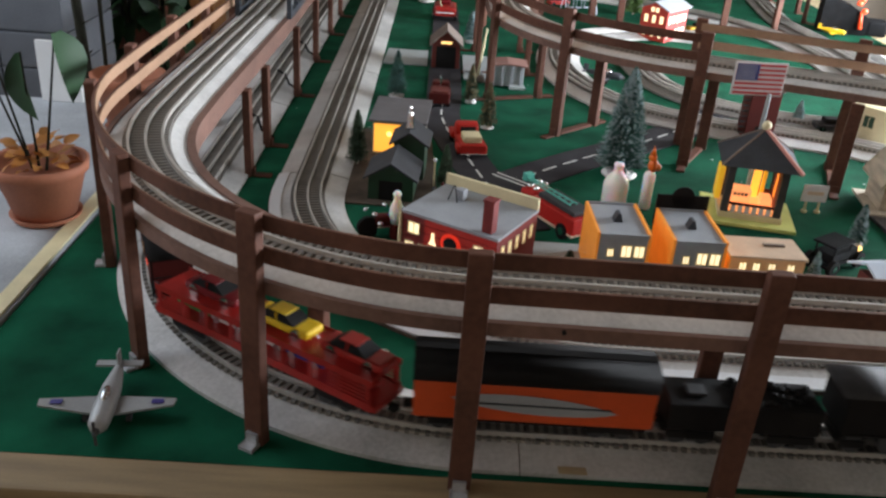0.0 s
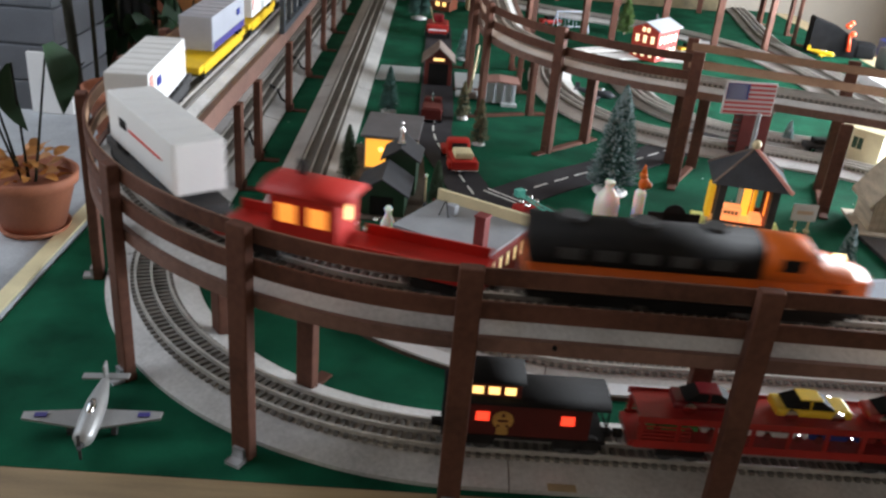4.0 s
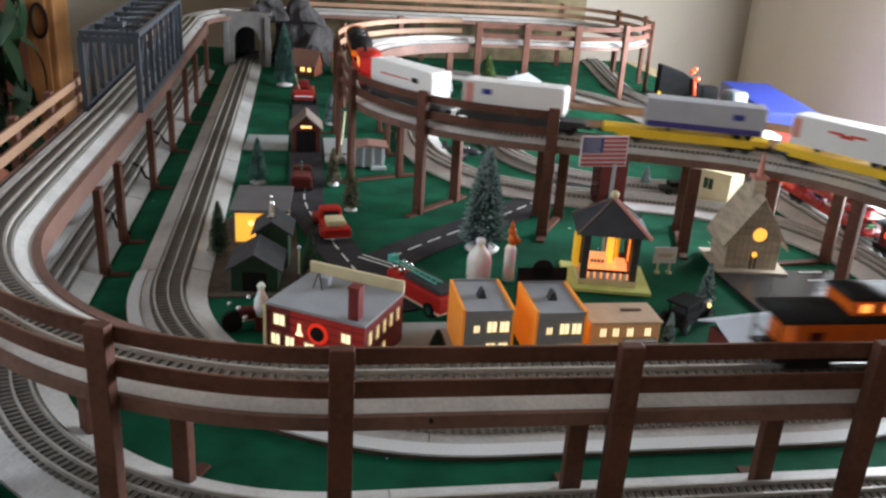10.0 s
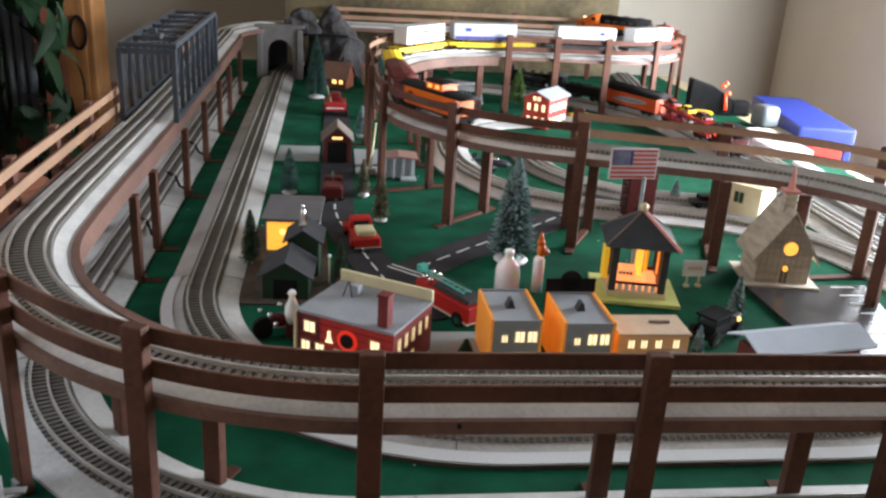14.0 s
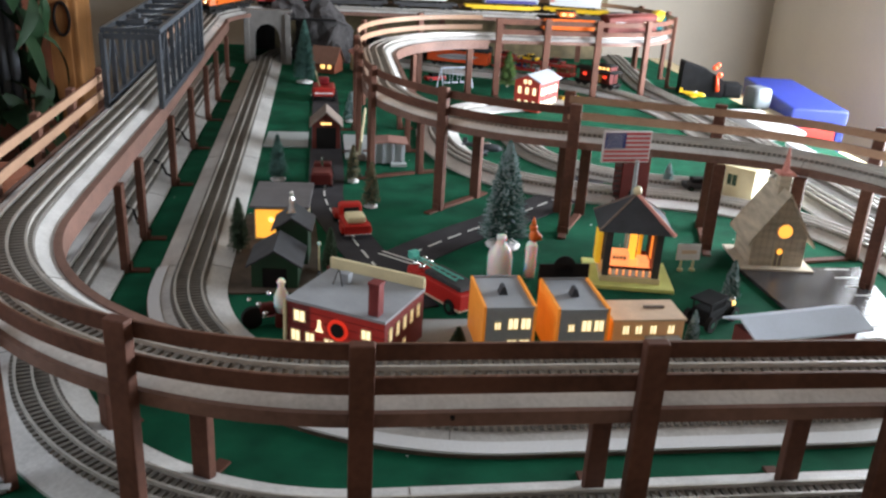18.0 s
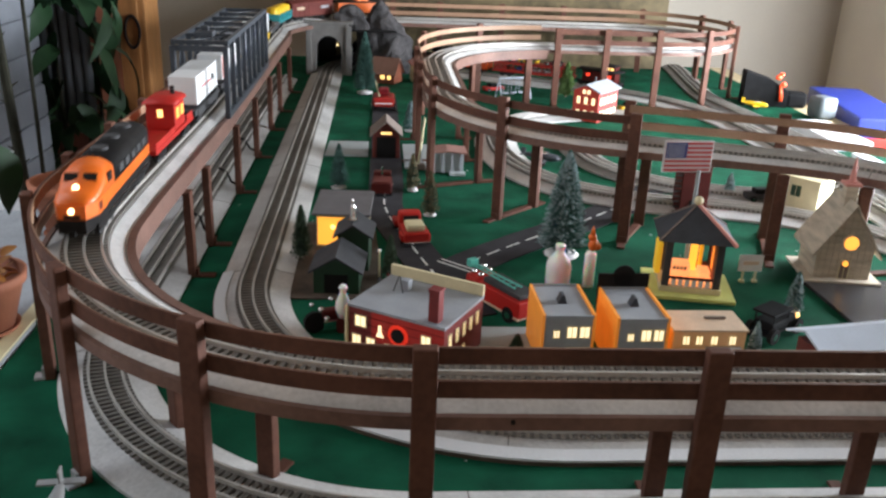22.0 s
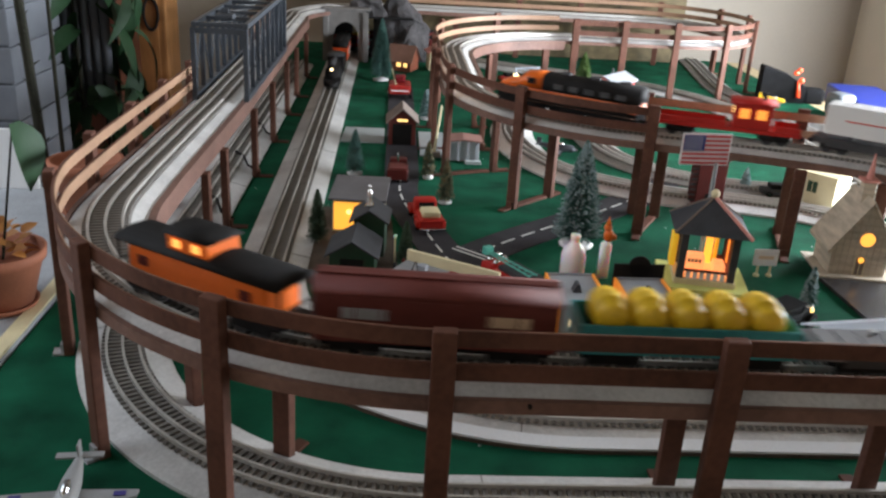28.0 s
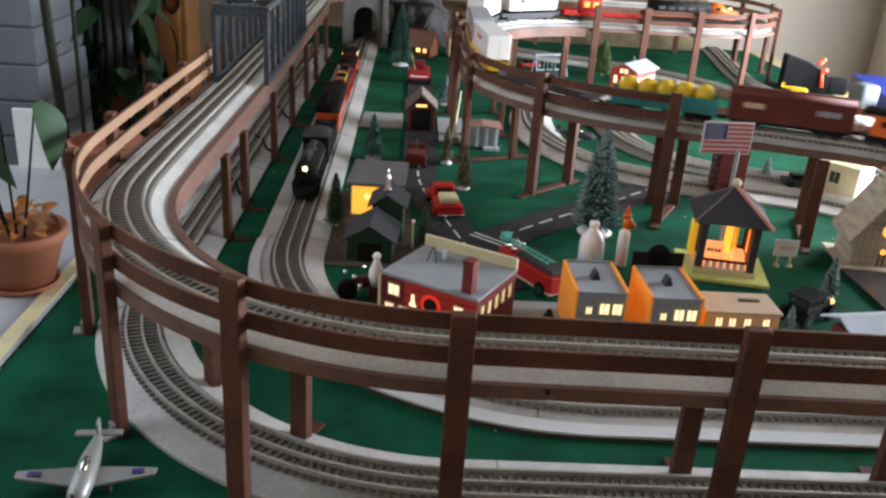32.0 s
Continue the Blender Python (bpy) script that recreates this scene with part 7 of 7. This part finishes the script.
lathe(bm, [(0.0062, 0.0), (0.0056, 0.004), (0.0036, 0.012), (0.0044, 0.019), (0.0030, 0.023), (0.0018, 0.0245), (0.0026, 0.027), (0.0024, 0.030), (0.0008, 0.032)], 14)
o = tagged(part("silver_ornament", bm, M["chrome"], None, "", True), "small shiny silver ornament on the green house roof", "ornament")
o.matrix_basis = pose(-0.024, 1.190, 0.0712)
for i, (x, y, m) in enumerate(((0.012, 1.12, "darkgrey"), (0.020, 1.105, "chrome"), (0.024, 1.135, "maroon"))):
    bm = bmesh.new()
    lathe(bm, [(0.003, 0), (0.0036, 0.006), (0.0022, 0.011), (0.0024, 0.014), (0.0008, 0.017)], 10)
    q = tagged(part("barrel_pot", bm, M[m], None, "", True), "tiny dark ornament beside the green shed", "ornament")
    q.matrix_basis = pose(x, y, 0.0026)


def airplane(x, y, rz, s, body, mark, label, z=0.0):
    """Low-wing model plane, nose to -y, span about 0.1 at s = 1."""
    o = thing("model_airplane", pose(x, y, z, 0, 0, rz), label, "model airplane")
    bm = bmesh.new()
    secs = [(-0.046, 0.004, 0.016), (-0.038, 0.0085, 0.0165), (-0.018, 0.0095, 0.017), (0.010, 0.0085, 0.018), (0.035, 0.0045, 0.020), (0.046, 0.0020, 0.022)]
    rings = [[bm.verts.new((s * r * math.cos(2 * math.pi * k / 14), s * yy, s * (zc + r * math.sin(2 * math.pi * k / 14)))) for k in range(14)] for yy, r, zc in secs]
    for p, q in zip(rings, rings[1:]):
        for k in range(14):
            bm.faces.new((p[k], p[(k + 1) % 14], q[(k + 1) % 14], q[k]))
    bm.faces.new(rings[0])
    bm.faces.new(rings[-1][::-1])
    part("fuselage", bm, body, o, "", True)
    for sx in (-1, 1):
        bm = bmesh.new()
        v = [(sx * 0.006, -0.020, 0.012), (sx * 0.056, -0.012, 0.016), (sx * 0.057, -0.003, 0.016), (sx * 0.006, 0.006, 0.012)]
        a = [bm.verts.new((s * p[0], s * p[1], s * (p[2] - 0.001))) for p in v]
        b = [bm.verts.new((s * p[0], s * p[1], s * (p[2] + 0.001))) for p in v]
        bm.faces.new(a)
        bm.faces.new(b[::-1])
        for k in range(4):
            bm.faces.new((a[k], a[(k + 1) % 4], b[(k + 1) % 4], b[k]))
        wg = part("wing", bm, body, o)
        if mark:
            part("wing_mark", boxes((s * (sx * 0.042 - 0.005), s * -0.010, s * 0.0166, s * (sx * 0.042 + 0.005), s * -0.004, s * 0.0172)), M["purple"], wg)
        part("tailplane", boxes((s * min(sx * 0.002, sx * 0.020), s * 0.038, s * 0.0215, s * max(sx * 0.002, sx * 0.020), s * 0.046, s * 0.0232)), body, o)
        bm = bmesh.new()
        cyl(bm, (s * sx * 0.016, s * -0.012, s * 0.004), (s * sx * 0.020, s * -0.012, s * 0.004), s * 0.004, seg=10)
        cyl(bm, (s * sx * 0.018, s * -0.012, s * 0.004), (s * sx * 0.018, s * -0.012, s * 0.0125), s * 0.0008, seg=6)
        part("landing_wheel", bm, M["darkgrey"], o)
    part("fin", boxes((s * -0.0009, s * 0.036, s * 0.0222, s * 0.0009, s * 0.047, s * 0.036), bev=s * 0.0006), body, o)
    bm = bmesh.new()
    ball(bm, (0, s * -0.008, s * 0.0255), s * 0.006, (0.7, 1.9, 0.8))
    part("canopy", bm, M["chrome"], o, "shiny canopy", True)
    bm = bmesh.new()
    cyl(bm, (0, s * -0.053, s * 0.016), (0, s * -0.046, s * 0.016), s * 0.001, s * 0.0035, 10)
    box(bm, s * -0.0012, s * -0.050, s * 0.004, s * 0.0012, s * -0.0492, s * 0.028)
    part("propeller", bm, M["darkgrey"], o)


airplane(-0.241, 0.649, 6, 0.93, M["silverplane"], True, "silver model fighter plane parked on the green carpet")
airplane(0.335, 1.757, 70, 0.85, M["slate"], False, "dark model jet plane parked under the loop")
airplane(1.032, 2.36, 60, 0.75, M["yellow"], False, "small yellow model plane near the wall")


# ---------------------------------------------------------------- far clutter on the table
o = thing("swing_set", pose(0.375, 2.42, 0.0004, 0, 0, 20), "pale blue toy swing set on the carpet", "swing set")
for sx in (-1, 1):
    bm = bmesh.new()
    for sy in (-1, 1):
        cyl(bm, (sx * 0.045, sy * 0.02, 0), (sx * 0.045, 0, 0.055), 0.0016, seg=8)
    part("frame", bm, M["paleblue"], o)
bm = bmesh.new()
cyl(bm, (-0.046, 0, 0.055), (0.046, 0, 0.055), 0.0016, seg=8)
part("top_bar", bm, M["paleblue"], o)
for x in (-0.024, 0.0, 0.024):
    bm = bmesh.new()
    box(bm, x - 0.008, -0.004, 0.014, x + 0.008, 0.004, 0.016)
    cyl(bm, (x - 0.007, 0, 0.016), (x - 0.007, 0, 0.055), 0.0006, seg=6)
    cyl(bm, (x + 0.007, 0, 0.016), (x + 0.007, 0, 0.055), 0.0006, seg=6)
    part("swing", bm, M["paleblue"], o)
for x, y, rz, m, lab in ((0.33, 2.50, 20, "red", "red toy car beside the swing set"), (0.70, 1.53, 0, "darkgrey", "dark grey toy car near the siding"), (0.66, 2.27, 10, "yellow", "small yellow toy car near the schoolhouse")):
    o = thing("toy_car", pose(x, y, 0.0023, 0, 0, rz), lab, "toy car", "toy cars")
    part("body", boxes((-0.030, -0.013, 0.004, 0.030, 0.013, 0.014), bev=0.003), M[m], o)
    part("greenhouse", boxes((-0.016, -0.011, 0.0142, 0.012, 0.011, 0.023), bev=0.003), M["black"], o)
    wheels(o, (-0.019, 0.019), 0.012, 0.0055)
tagged(part("white_board", boxes((1.045, 1.42, 0.0005, 1.075, 1.86, 0.010), bev=0.002), M["white"], None), "long white board strip along the table edge", "board")
tagged(part("white_card", boxes((1.026, 1.905, 0.0005, 1.118, 2.135, 0.022), bev=0.002), M["white"], None), "bright white box lying at the table edge", "box")
o = thing("plastic_crate", pose(1.310, 2.33, -0.1145, 0, 0, -10), "blue and red plastic crate on a low side table", "crate")
part("crate_base", boxes((-0.068, -0.215, 0.0, 0.050, 0.215, 0.095), bev=0.004), M["redplastic"], o, "red lower part")
part("crate_lid", boxes((-0.072, -0.220, 0.0955, 0.072, 0.220, 0.145), bev=0.006), M["blueplastic"], o, "blue lid")
part("crate_end", boxes((0.0505, -0.217, 0.0, 0.070, 0.217, 0.095), bev=0.003), M["blueplastic"], o, "blue corner panel")
for k in range(6):
    part("side_rib", boxes((-0.0705, -0.19 + 0.07 * k, 0.004, -0.0684, -0.18 + 0.07 * k, 0.091)), M["redplastic"], o)
o = thing("side_table", pose(0, 0, 0), "low pine side table next to the layout", "table")
part("tabletop", boxes((1.216, 2.06, -0.145, 1.455, 2.64, -0.115), bev=0.003), M["pine"], o)
for x, y in ((1.25, 2.10), (1.40, 2.10), (1.25, 2.60), (1.40, 2.60)):
    part("leg", boxes((x - 0.025, y - 0.025, Z0, x + 0.025, y + 0.025, -0.1455), bev=0.003), M["pine"], o)
o = thing("fire_wagon", pose(0.020, 2.235, 0.0023, 0, 0, 90), "red toy fire wagon with white trim on the road", "wagon")
part("body", boxes((-0.034, -0.027, 0.010, 0.034, 0.027, 0.034), bev=0.006), M["carrier"], o)
part("boiler", boxes((-0.012, -0.014, 0.0342, 0.014, 0.014, 0.054), bev=0.006), M["carmaroon"], o)
part("trim", boxes((-0.0352, -0.022, 0.018, -0.0342, 0.022, 0.021)), M["flagwhite"], o, "white trim strip")
bm = bmesh.new()
cyl(bm, (-0.028, 0.01, 0.0342), (0.03, 0.02, 0.062), 0.0016, seg=6)
part("ladder_pole", bm, M["cream"], o)
wheels(o, (-0.022, 0.022), 0.0265, 0.0110)
for x, y in ((-0.228, 1.30), (-0.228, 1.545), (-0.228, 1.775)):
    bm = bmesh.new()
    pts = [Vector((x, y, 0.005)), Vector((x - 0.02, y + 0.012, 0.012)), Vector((x - 0.034, y + 0.055, 0.016)), Vector((x - 0.05, y + 0.07, 0.019))]
    for p, q in zip(pts, pts[1:]):
        cyl(bm, p, q, 0.0022, seg=8)
    tagged(part("cable", bm, M["black"], None, "", True), "short black cable lying across the track board", "cable", "track cables")
tagged(part("paper_tag", boxes((0.118, 0.598, 0.0066, 0.140, 0.606, 0.0074)), M["tag"], None), "small tan paper tag on the front track board", "tag")
for x in (0.105, 0.53):
    p, d = UPPER.at(along(x, 0.59))
    bm = bmesh.new()
    cyl(bm, (p[0], p[1] - 0.0435, DECK - 0.0075), (p[0], p[1] - 0.0455, DECK - 0.0075), 0.0016, seg=10)
    part("screw_head", bm, M["black"], deck, "dark screw head")
rnd = random.Random(21)
bm = bmesh.new()
for k in range(60):
    x, y, r = rnd.uniform(-0.3, 0.95), rnd.uniform(0.7, 1.7), rnd.uniform(0.0006, 0.0013)
    box(bm, x - r, y - r * 0.6, 0.0002, x + r, y + r * 0.6, 0.0009)
tagged(part("lint", bm, M["flagwhite"], None), "tiny pale specks of lint on the green carpet", "lint", "", "stuff")
o = thing("black_machine", pose(1.020, 2.43, 0.0004, 0, 0, -12), "black box-shaped device with an orange lamp", "device")
bm = bmesh.new()
prism(bm, [(0.0, 0.0), (0.118, 0.0), (0.118, 0.046), (0.072, 0.072), (0.004, 0.092), (0.0, 0.088)], -0.03, 0.035)
part("case", bm, M["matteblack"], o, "sloping black case")
part("side_case", boxes((0.1185, -0.025, 0, 0.172, 0.03, 0.040), bev=0.008), M["matteblack"], o)
bm = bmesh.new()
cyl(bm, (0.100, -0.034, 0.018), (0.094, -0.034, 0.062), 0.0050, 0.0036, 10)
part("orange_stem", bm, M["lit_beacon"], o, "orange glowing stem", True)
for x, z, r in ((0.085, 0.083, 0.0072), (0.092, 0.091, 0.0062), (0.101, 0.064, 0.0070)):
    bm = bmesh.new()
    ball(bm, (x, -0.034, z), r, (1.2, 0.8, 1.0))
    part("orange_lamp", bm, M["lit_beacon"], o, "orange glowing lamp", True)
o = tagged(part("grey_box", boxes((-0.026, -0.03, 0, 0.026, 0.03, 0.058), bev=0.012), M["boxgrey"], None, "", True), "small rounded blue-grey box beside the device", "box")
o.matrix_basis = pose(1.168, 2.255, 0.0005, 0, 0, 10)

# ---------------------------------------------------------------- plants, clock and cupboard beside the table
def leaf_mesh(w, l, droop=0.3):
    bm = bmesh.new()
    n = 6
    rows = []
    for k in range(n + 1):
        f = k / n
        ww = w * math.sin(math.pi * min(1.0, 0.08 + f * 0.92)) ** 0.8
        z = -droop * l * f * f
        rows.append([bm.verts.new((-ww, l * f, z + ww * 0.25)), bm.verts.new((0, l * f, z)), bm.verts.new((ww, l * f, z + ww * 0.25))])
    for a, b in zip(rows, rows[1:]):
        for i in (0, 1):
            bm.faces.new((a[i], a[i + 1], b[i + 1], b[i]))
    return bm


def pot(x, y, z, r, h, label):
    o = thing("flower_pot", pose(x, y, z), label, "flower pot")
    bm = bmesh.new()
    lathe(bm, [(r * 0.66, 0.006), (r * 0.95, h * 0.82), (r * 1.02, h * 0.84), (r * 1.05, h), (r * 0.93, h), (r * 0.9, h * 0.88), (0.003, h * 0.86)], 32)
    part("body", bm, M["terracotta"], o, "", True)
    bm = bmesh.new()
    lathe(bm, [(r * 0.70, 0.0003), (r * 0.78, 0.008), (r * 0.68, 0.0055)], 32)
    part("saucer", bm, M["terracotta"], o, "", True)
    return o


o = pot(-0.434, 0.992, 0.0045, 0.051, 0.070, "round terracotta flower pot with dry orange leaves")
rnd = random.Random(8)
dry = leaf_mesh(0.0055, 0.018, 0.5)
dry = mesh_of(dry, "dry_leaf", M["dryleaf"], True)
for k in range(46):
    a, rr = rnd.uniform(0, 360), rnd.uniform(0.0, 0.034)
    piece("dry_leaf", dry, o, pose(rr * math.cos(a), rr * math.sin(a), 0.062 + rnd.uniform(0, 0.028), rnd.uniform(5, 60), rnd.uniform(-40, 40), math.degrees(a) - 90))
big = mesh_of(leaf_mesh(0.026, 0.066, 0.5), "leaf", M["leaf"], True)
for lx, ly, lz, rx, rz in ((0.012, -0.030, 0.200, -70, 95), (0.050, -0.030, 0.222, -55, 260), (-0.030, -0.02, 0.175, -60, 140), (-0.05, 0.02, 0.215, -40, 60)):
    bm = bmesh.new()
    cyl(bm, (lx * 0.2, ly * 0.2, 0.060), (lx, ly, lz), 0.0016, 0.0010, 8)
    st = part("stem", bm, M["stalk"], o)
    piece("leaf", big, st, pose(lx, ly, lz, rx, 0, rz))
pot(-0.435, 1.30, 0.0045, 0.050, 0.085, "terracotta flower pot behind the deck fence")

o = thing("thorny_plant", pose(-0.50, 1.30, 0.0045), "dark thorny stem of a tall house plant", "plant")
bm = bmesh.new()
cyl(bm, (0.010, 0, 0), (-0.010, 0, 0.50), 0.0075, 0.006, 10)
for j in range(20):
    a = j * 2.4
    cyl(bm, (0.008 - 0.0008 * j + 0.005 * math.cos(a), 0.005 * math.sin(a), 0.04 + j * 0.022), (0.008 - 0.0008 * j + 0.014 * math.cos(a), 0.014 * math.sin(a), 0.046 + j * 0.022), 0.0018, 0.0004, 5)
part("stem", bm, M["stalk"], o)
bm = bmesh.new()
cyl(bm, (0.022, 0.03, 0), (0.026, 0.03, 0.44), 0.0035, 0.0025, 8)
part("side_stem", bm, M["stalk"], o)

o = thing("tall_plant", pose(-0.62, 1.95, Z0 + 0.0005), "tall house plant with dark hanging leaves", "plant")
lv = mesh_of(leaf_mesh(0.017, 0.105, 0.9), "leaf", M["leaf"], True)
for k, (x, y, h) in enumerate(((-0.06, 0.0, 0.58), (0.0, 0.03, 0.66), (0.05, 0.0, 0.55), (-0.03, -0.05, 0.60))):
    bm = bmesh.new()
    cyl(bm, (x * 0.5, y, 0.2), (x, y, h - Z0), 0.006, 0.003, 8)
    part("stem", bm, M["stalk"], o)
bm = bmesh.new()
lathe(bm, [(0.08, 0.0), (0.11, 0.22), (0.12, 0.225), (0.12, 0.25), (0.10, 0.25), (0.09, 0.21), (0.01, 0.205)], 28)
part("pot", bm, M["terracotta"], o, "large terracotta pot", True)
small = mesh_of(leaf_mesh(0.013, 0.060, 0.6), "leaf", M["leaf"], True)
wide = mesh_of(leaf_mesh(0.022, 0.080, 0.7), "leaf", M["leaf"], True)
for k in range(290):
    a = rnd.uniform(0, 2 * math.pi)
    r = 0.105 * rnd.random() ** 0.6
    piece("leaf", (lv, small, wide, small)[k % 4], o, pose(r * math.cos(a) - 0.01, r * math.sin(a) * 0.7 - 0.02, 0.52 + 0.92 * rnd.random(), rnd.uniform(-75, 25), rnd.uniform(-45, 45), math.degrees(a) - 90 + rnd.uniform(-50, 50)))

o = thing("long_clock", pose(-0.666, 2.46, Z0), "tall varnished oak case clock with a dark ring", "clock")
part("case", boxes((-0.074, -0.05, 0.0005, 0.074, 0.09, 1.62), bev=0.006), M["wood"], o)
part("door_panel", boxes((-0.056, -0.056, 0.25, 0.056, -0.0505, 1.40), bev=0.003), M["wood"], o)
bm = bmesh.new()
rings = []
for k in range(28):
    a0 = 2 * math.pi * k / 28
    rings.append([bm.verts.new((0.040 + (0.018 + 0.004 * math.cos(b)) * math.cos(a0), -0.060 + 0.004 * math.sin(b), 0.93 + (0.040 + 0.004 * math.cos(b)) * math.sin(a0))) for b in (0, 1.26, 2.51, 3.77, 5.03)])
for k in range(28):
    for i in range(5):
        bm.faces.new((rings[k][i], rings[k][(i + 1) % 5], rings[(k + 1) % 28][(i + 1) % 5], rings[(k + 1) % 28][i]))
part("ring_handle", bm, M["black"], o, "black oval ring", True)
o = thing("cupboard", pose(-0.765, 2.32, Z0), "dark red-brown wooden cupboard behind the plant", "cupboard")
part("body", boxes((-0.11, -0.12, 0.0005, 0.105, 0.085, 1.55), bev=0.004), M["mahogany"], o)
for s in (-1, 1):
    dr = part("door", boxes((min(s * 0.004, s * 0.098), -0.126, 0.08, max(s * 0.004, s * 0.098), -0.1203, 1.48), bev=0.003), M["mahogany"], o)
    bm = bmesh.new()
    ball(bm, (s * 0.014, -0.131, 0.8), 0.005)
    part("knob", bm, M["black"], dr)
o = thing("block_pier", pose(-0.735, 1.60, Z0), "dull blue-grey block pier behind the plants", "pier", kind="structure")
part("core", boxes((-0.15, 0.004, 0.0005, 0.082, 0.226, 2.40)), M["blockpaint"], o)
block = mesh_of(boxes((0, 0, 0, 0.118, 0.236, 0.0615), bev=0.003), "block", M["blockpaint"])
for row in range(24):
    for k in range(2):
        piece("block", block, o, pose(-0.151 + 0.120 * k, -0.002, 0.52 + 0.0645 * row))
o = thing("curtain", pose(-0.705, 1.93, 0.0), "dull grey hanging curtain behind the plants", "curtain")
for k in range(6):
    bm = bmesh.new()
    cyl(bm, (0.010 + 0.020 * k, 0.004, 0.0), (0.010 + 0.020 * k, 0.004, 0.95), 0.0098, 0.0094, 12)
    part("curtain_fold", bm, M["blockpaint"], o, "", True)


# ---------------------------------------------------------------- motion
UPPER_NOSE = [(0.0, 0.57), (1.0, 1.06), (2.0, 1.535), (2.5, 1.746), (3.0, 1.941), (3.4, 2.106), (5.5, 2.996), (6.0, 3.191), (6.8, 3.486), (7.6, 3.746), (8.4, 4.0), (9.0, 4.216), (10.0, 4.556), (11.0, 4.937), (12.0, 5.302), (13.0, 5.707), (14.0, 6.047), (17.0, 6.987), (20.0, 7.988), (21.0, 8.453), (22.0, 8.978), (22.5, 9.173), (23.0, 9.393), (24.0, 9.833), (24.6, 10.083), (25.0, 10.226), (25.5, 10.423), (28.0, 11.284), (29.0, 11.619), (30.0, 11.994), (31.0, 12.379), (32.0, 12.749)]
LOWER_TAIL = [(0.0, 1.68), (1.0, 1.85), (2.0, 1.962), (3.4, 2.07), (5.5, 2.265), (6.0, 2.352), (7.3, 2.63), (9.0, 3.05), (10.0, 3.275), (11.0, 3.485), (13.0, 3.86), (14.0, 4.02), (16.5, 4.41), (17.0, 4.475), (18.0, 4.56), (19.0, 4.63), (20.0, 4.68),
              (21.0, 4.714), (22.0, 4.742), (23.0, 4.775), (24.0, 4.822), (25.0, 4.895), (25.5, 4.95), (27.5, 5.33), (28.0, 5.40), (29.0, 5.63), (30.0, 5.87), (31.0, 6.095), (32.0, 6.32)]


def glide(table, t):
    """Smooth (Catmull-Rom) distance along the route at a time."""
    k = max(0, min(len(table) - 2, next((i for i in range(len(table) - 1) if t <= table[i + 1][0]), len(table) - 2)))
    (t0, a), (t1, b) = table[k], table[k + 1]
    m0 = (table[k + 1][1] - table[k - 1][1]) / (table[k + 1][0] - table[k - 1][0]) if k else (b - a) / (t1 - t0)
    m1 = (table[k + 2][1] - a) / (table[k + 2][0] - t0) if k + 2 < len(table) else (b - a) / (t1 - t0)
    u, h = (t - t0) / (t1 - t0), t1 - t0
    return (2 * u ** 3 - 3 * u * u + 1) * a + (u ** 3 - 2 * u * u + u) * h * m0 + (-2 * u ** 3 + 3 * u * u) * b + (u ** 3 - u * u) * h * m1


def run(train, route, table, z, from_nose=0.0):
    """train: (car, front, rear) in metres behind the nose."""
    for car, front, rear in train:
        rows = []
        for k in range(129):
            t = k * 0.25
            s, n = glide(table, t) + from_nose - (front + rear) / 2, rear - front
            a, _ = route.at(s + n * 0.33)
            b, _ = route.at(s - n * 0.33)
            d, c = a - b, (a + b) / 2
            rows.append((t, pose(c[0], c[1], z, 0, 0, math.degrees(math.atan2(d[1], d[0])))))
        walk(car, rows)


def motions():
    run(UPPER_TRAIN, UPPER, UPPER_NOSE, DECK + 0.0079)
    run(LOWER_TRAIN, LOWER, LOWER_TAIL, 0.0184, 0.945)


motions()
